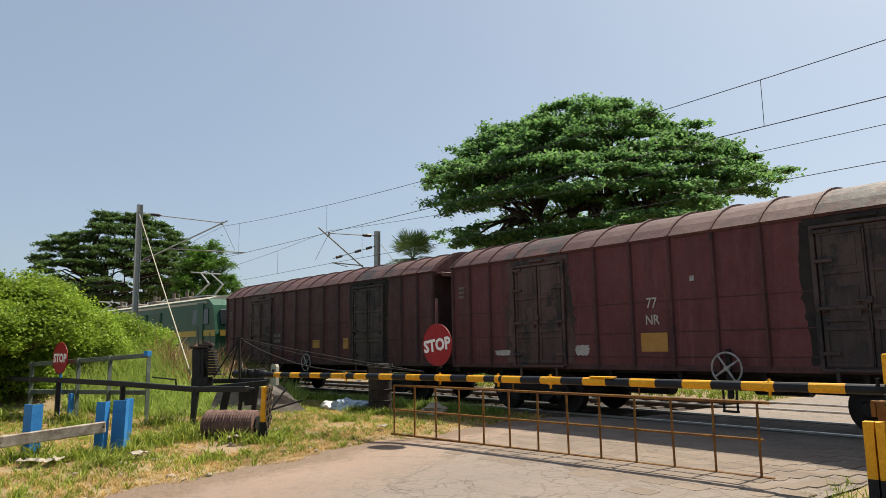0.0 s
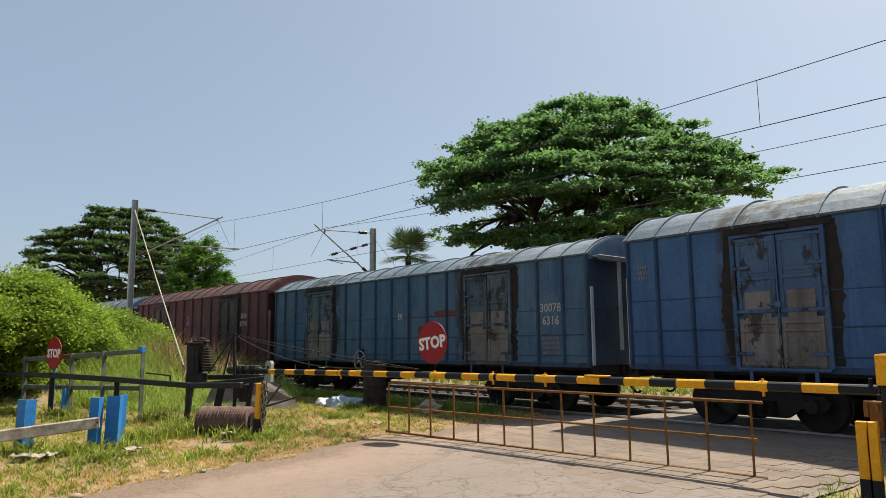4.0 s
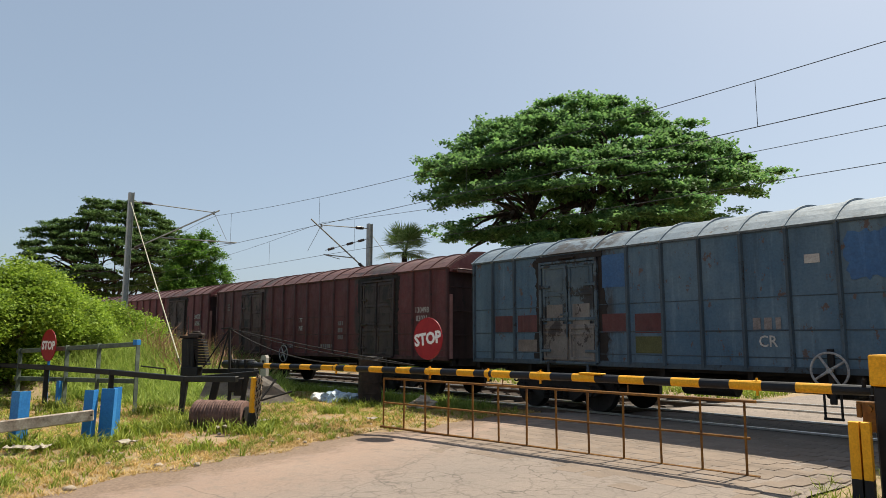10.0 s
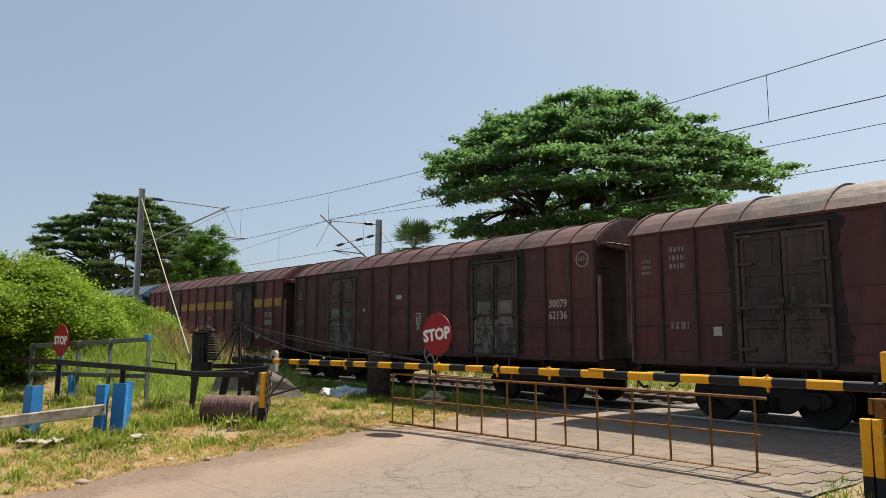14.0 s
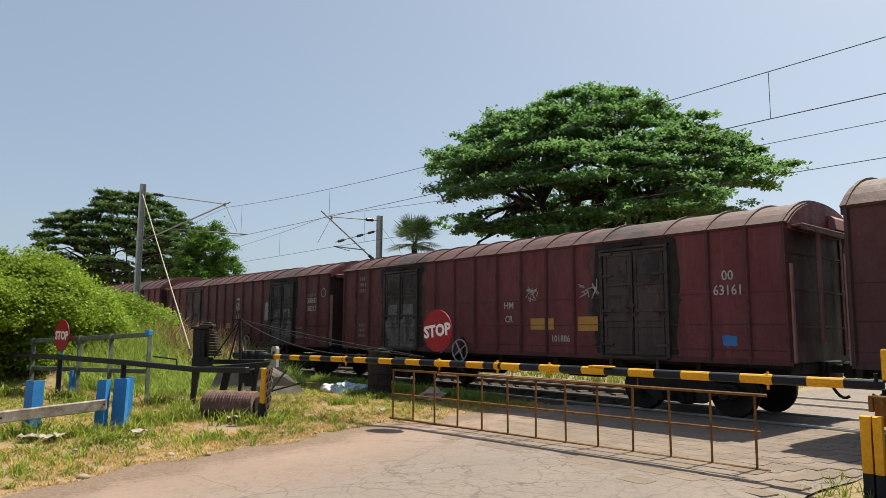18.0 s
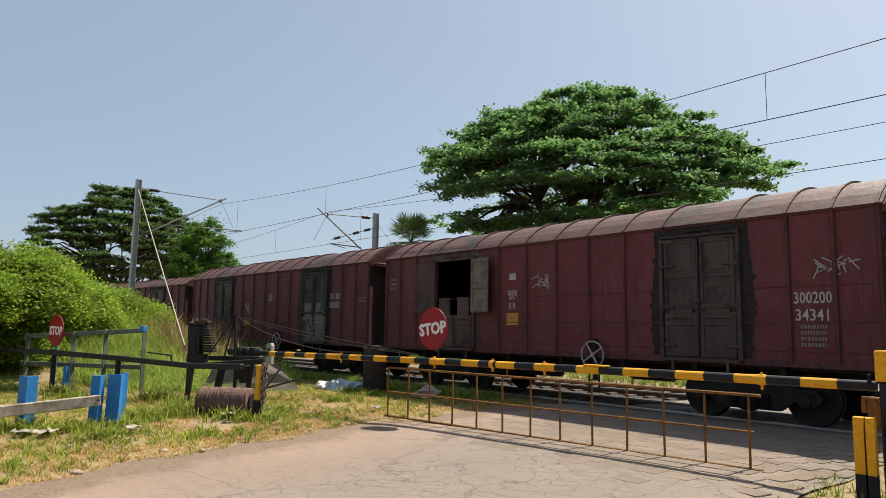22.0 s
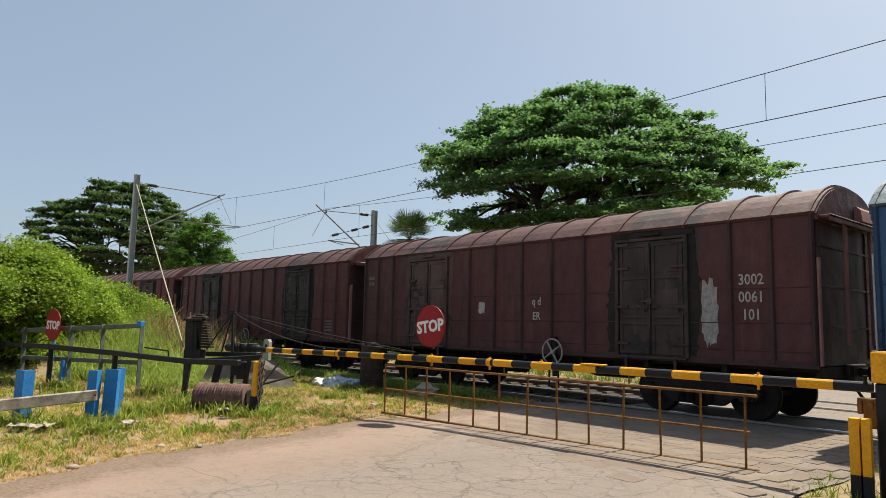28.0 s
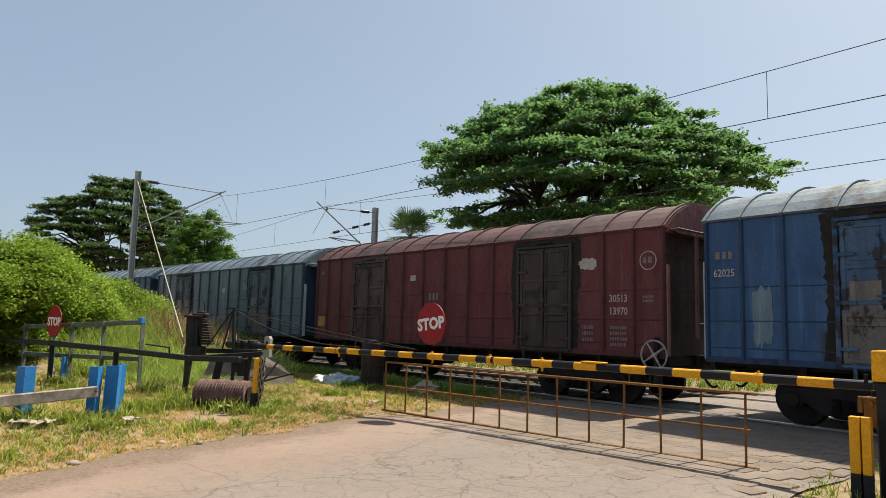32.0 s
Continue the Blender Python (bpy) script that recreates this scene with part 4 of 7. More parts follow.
def make_post(z0, z1, w=0.06):
    def make(bm):
        d = 0.06 if z0 <= SILL else 0.20
        box(bm, d - 0.05, d, -w / 2, w / 2, z0, z1, 0.008)
        box(bm, d - 0.02, d + 0.012, -w / 2 - 0.02, w / 2 + 0.02, z0, z1, 0.006)
    return make


def make_leaf(width, z0, z1):
    def make(bm):
        box(bm, 0.01, width - 0.01, -0.035, 0.0, z0, z1, 0.006)
        for z in (z0 + 0.03, z0 + 0.62, z1 - 0.12):
            box(bm, 0.03, width - 0.03, -0.06, -0.035, z, z + 0.07, 0.006)
        for x in (0.03, width - 0.10):
            box(bm, x, x + 0.07, -0.055, -0.03, z0 + 0.03, z1 - 0.05, 0.006)
        box(bm, 0.14, width - 0.14, -0.045, -0.035, z0 + 0.75, z0 + 1.35, 0.006)
    return make


def make_door_frame(width):
    def make(bm):
        for x in (-0.08, width - 0.0):
            box(bm, x, x + 0.08, -0.075, 0.0, SILL + 0.02, EAVE - 0.21, 0.008)
        box(bm, -0.08, width + 0.08, -0.07, 0.0, EAVE - 0.27, EAVE - 0.21, 0.008)
        box(bm, -0.04, width + 0.04, -0.11, 0.0, SILL - 0.02, SILL + 0.035, 0.008)
        for x in (0.2, width - 0.2):
            box(bm, x - 0.03, x + 0.03, -0.10, -0.06, SILL - 0.28, SILL + 0.05, 0.006)
    return make


def make_lintel(width):
    """The grimy board over a door."""
    def make(bm):
        box(bm, -0.20, width + 0.20, -0.022, 0.0, EAVE - 0.205, EAVE - 0.075, 0.006)
        rod(bm, (width * 0.35, -0.05, EAVE - 0.15), (width * 0.65, -0.05, EAVE - 0.15), 0.03, 8)
    return make


def make_soot(seed):
    """A ragged column of greasy dirt beside a door."""
    def make(bm):
        rng = random.Random(seed)
        zs = [SILL + 0.08 + (EAVE - SILL - 0.2) * i / 30 for i in range(31)]
        edge = [(0.17 + 0.05 * math.sin(z * 2.1 + seed) + rng.uniform(-0.02, 0.02) + (0.06 if rng.random() < 0.12 else 0.0), z) for z in zs]
        extruded(bm, [(0.0, zs[0]), *edge, (0.0, zs[-1])], -0.004, 0.0)
    return make


def make_latch(bm):
    rod(bm, (0, -0.075, 1.7), (0, -0.075, 3.4), 0.016, 6)
    box(bm, -0.05, 0.05, -0.10, -0.05, 2.18, 2.30, 0.01)
    box(bm, -0.20, 0.02, -0.09, -0.06, 2.22, 2.26, 0.005)


def make_hinge(bm):
    box(bm, -0.05, 0.26, -0.085, -0.05, 0, 0.06, 0.006)
    rod(bm, (-0.03, -0.08, -0.03), (-0.03, -0.08, 0.09), 0.022, 6)


def make_frame(length):
    h = length / 2

    def make(bm):
        box(bm, -h - 0.05, h + 0.05, -0.26, 0.26, 0.78, 1.10, 0.02)
        for y in (-1.25, 1.25):
            box(bm, -h, h, y - 0.05, y + 0.05, 0.98, 1.12)
        for x in np.linspace(-h + 0.05, h - 0.05, 9):
            box(bm, x - 0.05, x + 0.05, -1.45, 1.45, 0.90, 1.08)
        box(bm, -h + 0.05, h - 0.05, -HALF + 0.05, HALF - 0.05, 1.06, 1.14)
        # brake cylinder, reservoir and rigging under the floor
        rod(bm, (-1.7, -0.75, 0.72), (-0.6, -0.75, 0.72), 0.20, 12)
        rod(bm, (0.5, 0.7, 0.70), (1.6, 0.7, 0.70), 0.22, 12)
        rod(bm, (-h + 2.5, -0.35, 0.70), (h - 2.5, -0.35, 0.62), 0.025, 6)
        rod(bm, (-h + 2.5, 0.35, 0.62), (h - 2.5, 0.35, 0.70), 0.025, 6)
        for x in (-1.5, 1.5):
            box(bm, x - 0.03, x + 0.03, -0.8, 0.8, 0.62, 1.0)
    return make


def make_bogie(bm):
    for s in (-1, 1):
        y = s * 1.12
        extruded(bm, [(-1.28, 0.52), (-1.20, 0.40), (-0.80, 0.42), (-0.52, 0.24), (0.52, 0.24), (0.80, 0.42), (1.20, 0.40), (1.28, 0.52),
                      (1.18, 0.64), (0.85, 0.66), (0.52, 0.80), (-0.52, 0.80), (-0.85, 0.66), (-1.18, 0.64)], y - 0.08, y + 0.08)
        for x in (-1.0, 1.0):
            box(bm, x - 0.14, x + 0.14, y - 0.12, y + 0.14 * 1, 0.34, 0.60, 0.03)
    box(bm, -0.22, 0.22, -1.15, 1.15, 0.48, 0.78, 0.02)


def make_spring(bm):
    pts, rr = [], []
    for k in range(7):
        for d, r in ((0.0, 0.062), (0.014, 0.085), (0.028, 0.062)):
            pts.append((0, 0, 0.28 + 0.038 * k + d))
            rr.append(r)
    tube(bm, pts, rr, 8)


def make_wheelset(bm):
    """Turns about its own y axis."""
    rod(bm, (0, -1.15, 0), (0, 1.15, 0), 0.075, 10)
    for s in (-1, 1):
        a, b = s * 0.80, s * 0.935
        rod(bm, (0, min(a, b), 0), (0, max(a, b), 0), 0.46, 28)
        rod(bm, (0, s * 0.795 - 0.015, 0), (0, s * 0.795 + 0.015, 0), 0.49, 28)
        rod(bm, (0, s * 0.93, 0), (0, s * 0.955, 0), 0.14, 12)
        for i in range(4):
            c, d = math.cos(i * math.pi / 2), math.sin(i * math.pi / 2)
            rod(bm, (0.28 * c, s * 0.934, 0.28 * d), (0.28 * c, s * 0.942, 0.28 * d), 0.045, 8)


def make_axle_cap(bm):
    rod(bm, (0, 1.24, 0.47), (0, 1.30, 0.47), 0.12, 12)


def make_coupler(bm):
    box(bm, 0.0, 0.33, -0.09, 0.09, 0.90, 1.06, 0.02)
    box(bm, 0.28, 0.50, -0.15, 0.13, 0.82, 1.12, 0.04)
    box(bm, 0.02, 0.12, -0.34, 0.34, 0.80, 1.12, 0.02)


def make_hose(bm):
    pts = [(0.05, 0.0, 0.98)]
    for i in range(1, 9):
        f = i / 8
        pts.append((0.05 + 0.42 * f, 0.02, 0.98 - 0.50 * math.sin(f * math.pi * 0.62)))
    tube(bm, pts, 0.028, 6)
    rod(bm, (0.05, 0, 0.90), (0.05, 0, 1.12), 0.04, 6)


def make_brake_wheel(bm):
    ring(bm, (0, 0, 0), 0.29, 0.02, "Y", 22, 6)
    for i in range(4):
        a = math.pi / 4 + i * math.pi / 2
        rod(bm, (0, 0, 0), (0.28 * math.cos(a), 0, 0.28 * math.sin(a)), 0.026, 6, 0.018)
    rod(bm, (0, -0.03, 0), (0, 0.25, 0), 0.045, 8)


def make_bracket(bm):
    box(bm, -0.05, 0.05, 0.05, 0.12, -0.55, 0.35, 0.01)
    for x in (-0.13, 0.13):
        box(bm, x - 0.015, x + 0.015, 0.03, 0.07, -0.78, -0.3, 0.004)
    box(bm, -0.15, 0.15, 0.02, 0.08, -0.80, -0.76, 0.004)


def make_rungs(bm):
    for x in (-0.19, 0.19):
        box(bm, x - 0.012, x + 0.012, -0.03, 0.0, 1.2, 3.6)
    for i in range(7):
        z = 1.35 + 0.34 * i
        rod(bm, (-0.19, -0.045, z), (0.19, -0.045, z), 0.012, 5)


def mark_panel(bm, w, h, t=0.004):
    box(bm, -w / 2, w / 2, -t, 0.0, -h / 2, h / 2)


def ragged_panel(bm, w, h, seed):
    """A smear of paint with an uneven outline."""
    rng = random.Random(seed)
    pts = []
    for i in range(36):
        a = 2 * math.pi * i / 36
        c, s = math.cos(a), math.sin(a)
        k = 0.5 / max(abs(c) ** 5 + abs(s) ** 5, 1e-6) ** 0.2 * rng.uniform(0.80, 1.06)
        pts.append((c * k * w, s * k * h))
    extruded(bm, pts, -0.004, 0.0)


def side_pose(x, z):
    """A pose on the near side for lettering that reads along +x."""
    return pose(x, -HALF - 0.010, z, 90, 0, 0)


def bars(bm, lines, w, h):
    """Illegible lettering: rows of short bars."""
    rng = random.Random(int(w * 1000) + lines)
    for i in range(lines):
        z = -i * h * 1.7
        x = -w / 2
        while x < w / 2:
            b = rng.uniform(0.3, 0.8) * h
            box(bm, x, min(x + b, w / 2), -0.004, 0.0, z - h / 2, z + h / 2)
            x += b + h * 0.3


def snapped(x, panels):
    """The nearest panel between two ribs: its middle and its clear width."""
    a, b = min(panels, key=lambda p: abs((p[0] + p[1]) / 2 - x))
    return (a + b) / 2, b - a - 0.14


WHEELS = []


def wagon(length, paint, roof, door, marks=(), stripe=False, open_door=False, label="", white_door=0, brake_x=0.0, brake_mat="chalk"):
    """A bogie covered wagon, built about its middle at rail level; the side towards -y has the lettering."""
    h = length / 2
    sooty = "blue" in door
    door = {"blue": "door_deep", "blue_dark": "door_deep", "blue_light": "door_light"}.get(paint, door)
    own_door = door
    t = thing("covered_wagon", Matrix(), label, "freight wagon", "wagons of the goods train")
    tag = round(length, 2)
    post = "pink" if "red" in paint else "post_pale"
    cached(("frame", tag), "underframe", make_frame(length), M["iron"], t, "black underframe with brake gear")
    for sign in (-1, 1):
        cached(("side", tag, sign, open_door), "side_wall", make_side(length, sign, open_door), M[paint], t)
    ribs, doors = layout(length)
    for turn in (0, 180):
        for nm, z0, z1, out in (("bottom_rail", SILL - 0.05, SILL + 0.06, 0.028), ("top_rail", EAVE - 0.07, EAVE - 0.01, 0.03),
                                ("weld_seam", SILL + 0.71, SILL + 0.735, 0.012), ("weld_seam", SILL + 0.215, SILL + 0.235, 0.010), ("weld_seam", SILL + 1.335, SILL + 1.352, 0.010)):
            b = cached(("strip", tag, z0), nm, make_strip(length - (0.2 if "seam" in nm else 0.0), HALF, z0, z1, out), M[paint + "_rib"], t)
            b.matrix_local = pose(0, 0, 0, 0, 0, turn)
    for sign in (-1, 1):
        # the darkened copy carries the ribs' shade in its paint
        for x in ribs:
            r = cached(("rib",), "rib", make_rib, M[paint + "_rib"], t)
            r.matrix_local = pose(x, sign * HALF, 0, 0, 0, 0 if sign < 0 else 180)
    cached(("roof", tag), "roof", make_roof(length), M[roof], t, "rounded sheet roof")
    for x in ribs[:3] + [d for pair in doors for d in pair] + ribs[3:-3] + ribs[-3:]:
        r = cached(("roof_rib", tag), "roof_rib", make_roof_rib(length), M[roof], t)
        r.matrix_local = pose(x, 0, 0)
    for s in (-1, 1):
        turn = 0 if s > 0 else 180
        e = cached(("end", tag), "end_wall", make_end(length), M["end_red" if "red" in paint else "end_blue"], t, "dark end wall")
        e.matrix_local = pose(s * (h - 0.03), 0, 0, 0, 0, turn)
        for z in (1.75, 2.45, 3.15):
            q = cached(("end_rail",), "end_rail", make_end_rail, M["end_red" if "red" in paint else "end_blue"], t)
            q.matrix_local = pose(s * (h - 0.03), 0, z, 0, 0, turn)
        g = cached(("gable", tag), "roof_gable", make_gable(length), M[paint], t, "arched gable closing the roof overhang")
        g.matrix_local = pose(s * (h - 0.03), 0, 0, 0, 0, turn)
        g = cached(("hood",), "hood_box", make_hood, M[post], t, "small pale hood box on the gable")
        g.matrix_local = pose(s * (h - 0.03), 0, 0, 0, 0, turn)
        g = cached(("ledge",), "roof_ledge", make_ledge, M[roof], t, "ledge under the roof overhang")
        g.matrix_local = pose(s * (h - 0.03), 0, 0, 0, 0, turn)
        for y, z0, z1 in ((-HALF + 0.06, SILL, 2.95), (-0.62, SILL + 0.35, EAVE - 0.13), (0.62, SILL + 0.35, EAVE - 0.13), (HALF - 0.06, SILL, 2.95)):
            p = cached(("post", z1), "end_post", make_post(z0, z1), M[post], t, "faded end stanchion")
            p.matrix_local = pose(s * (h - 0.03), y, 0, 0, 0, turn)
        c = cached(("coupler",), "coupler", make_coupler, M["iron"], t, "cast automatic coupler")
        c.matrix_local = pose(s * (h - 0.02), 0, 0, 0, 0, turn)
        c = cached(("hose",), "brake_hose", make_hose, M["iron"], t, "black rubber brake hose")
        c.matrix_local = pose(s * (h - 0.02), -0.42 * s, 0, 0, 0, turn)
        c = cached(("rungs",), "ladder", make_rungs, M[paint], t)
        c.matrix_local = pose(s * h, 0.95, 0, 0, 0, 90 * s)
        b = cached(("bogie",), "bogie", make_bogie, M["iron"], t, "black cast steel bogie")
        b.matrix_local = pose(s * (h - 2.45), 0, 0)
        for x in (-0.30, -0.10, 0.10, 0.30):
            for y in (-1.22, 1.22):
                sp = cached(("spring",), "spring", make_spring, M["iron"], b, "coil spring")
                sp.matrix_local = pose(x, y, 0)
        for x in (-1.0, 1.0):
            w = cached(("wheels",), "wheel_set", make_wheelset, M["wheel"], b, "spoked-looking dark steel wheels on an axle")
            w.matrix_local = pose(x, 0, 0.47)
            WHEELS.append(w)
            for a in (0, 180):
                k = cached(("cap",), "axle_cap", make_axle_cap, M["iron"], b)
                k.matrix_local = pose(x, 0, 0, 0, 0, a)
    for sign in (-1, 1):
        for i, (a, b) in enumerate(doors):
            door = own_door if not (own_door == "door_dirt" and (i or len(WHEELS) // 4 % 3 == 0)) else "door_dark"
            hole = open_door and i == 0 and sign < 0
            d = cached(("door_frame",), "door", make_door_frame(b - a), M[door], t, "dirty double door in a raised frame")
            d.matrix_local = pose(a if sign < 0 else b, sign * HALF, 0, 0, 0, 0 if sign < 0 else 180)
            wd = (b - a) / 2
            if sign < 0:
                cached(("lintel",), "lintel", make_lintel(b - a), M["soot" if sooty or door == "door_dark" else "door_dirt"], d, "grimy board over the door").matrix_local = pose(0, -0.002, 0)
                for j in (0, 1):
                    k = (int(length * 10) + len(WHEELS) // 4 + 3 * i + 5 * j) % 6
                    so = cached(("soot", k), "dirt_streak", make_soot(k), M["soot" if sooty or door == "door_dark" else "door_dirt"], d, "ragged column of black greasy dirt")
                    so.matrix_local = pose(2 * wd + 0.08, -0.003, 0) if j else pose(-0.08, -0.007, 0, 0, 0, 180)
            for j in (0, 1):
                low = M["white_dirt"] if (white_door >> i) & 1 and sign < 0 else M["flap_pale" if sooty else door]
                if hole:
                    f = cached(("leaf_low",), "lower_door_flap", make_leaf(wd, SILL + 0.04, SILL + 0.92), low, d)
                    f.matrix_local = pose(wd * j, 0, 0)
                    continue
                lf = cached(("leaf_top",), "door_leaf", make_leaf(wd, SILL + 0.97, EAVE - 0.28), M[door], d)
                lf.matrix_local = pose(wd * j, 0, 0)
                f = cached(("leaf_low",), "lower_door_flap", make_leaf(wd, SILL + 0.04, SILL + 0.92), low, d)
                f.matrix_local = pose(wd * j, 0, 0)
                for z in (1.35, 2.1, 2.9, 3.4) if sign < 0 else ():
                    hg = cached(("hinge",), "hinge", make_hinge, M[door], d)
                    hg.matrix_local = pose(0, 0, z) if j == 0 else pose(2 * wd, -0.135, z, 0, 0, 180)
            if not hole:
                la = cached(("latch",), "latch_bar", make_latch, M[door], d)
                la.matrix_local = pose(wd, 0, 0)
            else:
                for j, ang in ((0, -172), (1, -8)):
                    lf = cached(("leaf_top",), "door_leaf", make_leaf(wd, SILL + 0.97, EAVE - 0.28), M["tin" if j else door], d, "opened door leaf folded back")
                    lf.matrix_local = pose(2 * wd * j, -0.09, 0, 0, 0, ang)
    if brake_x is not None:
        bw = cached(("brake_wheel",), "brake_wheel", make_brake_wheel, M[brake_mat], t, "pale four-spoked hand brake wheel")
        bw.matrix_local = pose(brake_x, -HALF - 0.13, 1.12, 0, 12, 0)
        br = cached(("brake_bracket",), "brake_bracket", make_bracket, M["iron"], t, "black hand brake bracket and step")
        br.matrix_local = pose(brake_x, -HALF - 0.12, 1.12)
    if stripe:
        edges = [-h + 0.1] + [v for d in doors for v in (d[0] - 0.08, d[1] + 0.08)] + [h - 0.1]
        for a, b in zip(edges[::2], edges[1::2]):
            cuts = [a] + [x for x in ribs if a < x < b] + [b]
            for u, v in zip(cuts, cuts[1:]):
                if v - u < 0.2:
                    continue
                bm = bmesh.new()
                box(bm, u + 0.06, v - 0.06, -HALF - 0.012, -HALF - 0.002, 2.71, 3.03)
                part("stripe_panel", bm, M["yellow_mark"], t, "yellow stripe painted between ribs")
    edges = sorted(ribs + [v + d for p in doors for v, d in zip(p, (-0.08, 0.08))])
    panels = [(a, b) for a, b in zip(edges, edges[1:]) if not any(p[0] - 0.2 < (a + b) / 2 < p[1] + 0.2 for p in doors) and b - a > 0.3]
    for m in marks:
        kind, x, z = m[0], m[1], m[2]
        if kind in ("text", "bars", "ring") or (kind == "patch" and m[3] < 0.6):
            x, room = snapped(x, panels)
        if kind == "text":
            ob = written("lettering", m[3], m[4], M["white_mark"], t, side_pose(x, z), "white stencilled lettering")
            k = min(0.85, room / max(0.05, ob.dimensions.x))
            ob.matrix_local = side_pose(x, z) @ Matrix.Diagonal((k, 1, 1, 1))
        elif kind == "bars":
            bm = bmesh.new()
            bars(bm, m[3], min(m[4], room), m[5])
            part("faded_lettering", bm, M["faded_mark"], t, "faded white lettering").matrix_local = pose(x, -HALF - 0.008, z)
        elif kind == "patch":
            bm = bmesh.new()
            if m[5] == "white_dirt" and m[3] <= 0.8 and len(m) < 7:
                rng = random.Random(int(100 * (x + 20) + 10 * z))
                for i in range(16):
                    box(bm, -rng.uniform(0.04, 0.14), rng.uniform(0.04, 0.14), -0.004 - 0.0001 * i, 0.0, -0.011, 0.011,
                        m=pose(rng.uniform(-0.4, 0.4) * m[3], 0, rng.uniform(-0.45, 0.45) * m[4], 0, rng.uniform(0, 180), 0))
            elif m[5] == "yellow_mark" or "rag" in m[-1] or "square" in m[-1] or m[3] * m[4] < 0.05:
                mark_panel(bm, m[3], m[4])
            else:
                ragged_panel(bm, m[3], m[4], int(100 * (x + 20) + 10 * z))
            part("paint_patch", bm, M["chalk" if m[5] == "white_dirt" else m[5]], t, m[6] if len(m) > 6 else "rectangular paint patch").matrix_local = pose(x, -HALF - 0.007, z)
        elif kind == "ring":
            bm = bmesh.new()
            ring(bm, (0, 0, 0), m[3], 0.012, "Y", 24, 4)
            part("ring_mark", bm, M["white_mark"], t, "white ring marking").matrix_local = pose(x, -HALF - 0.006, z)
    if length > 14:
        low = Matrix.Translation((0, 0, SILL)) @ Matrix.Diagonal((1, 1, LOW, 1)) @ Matrix.Translation((0, 0, -SILL))
        for ob in t.children:
            if not ob.name.startswith(("underframe", "bogie", "coupler", "brake")):
                ob.matrix_basis = low @ ob.matrix_basis
    return t


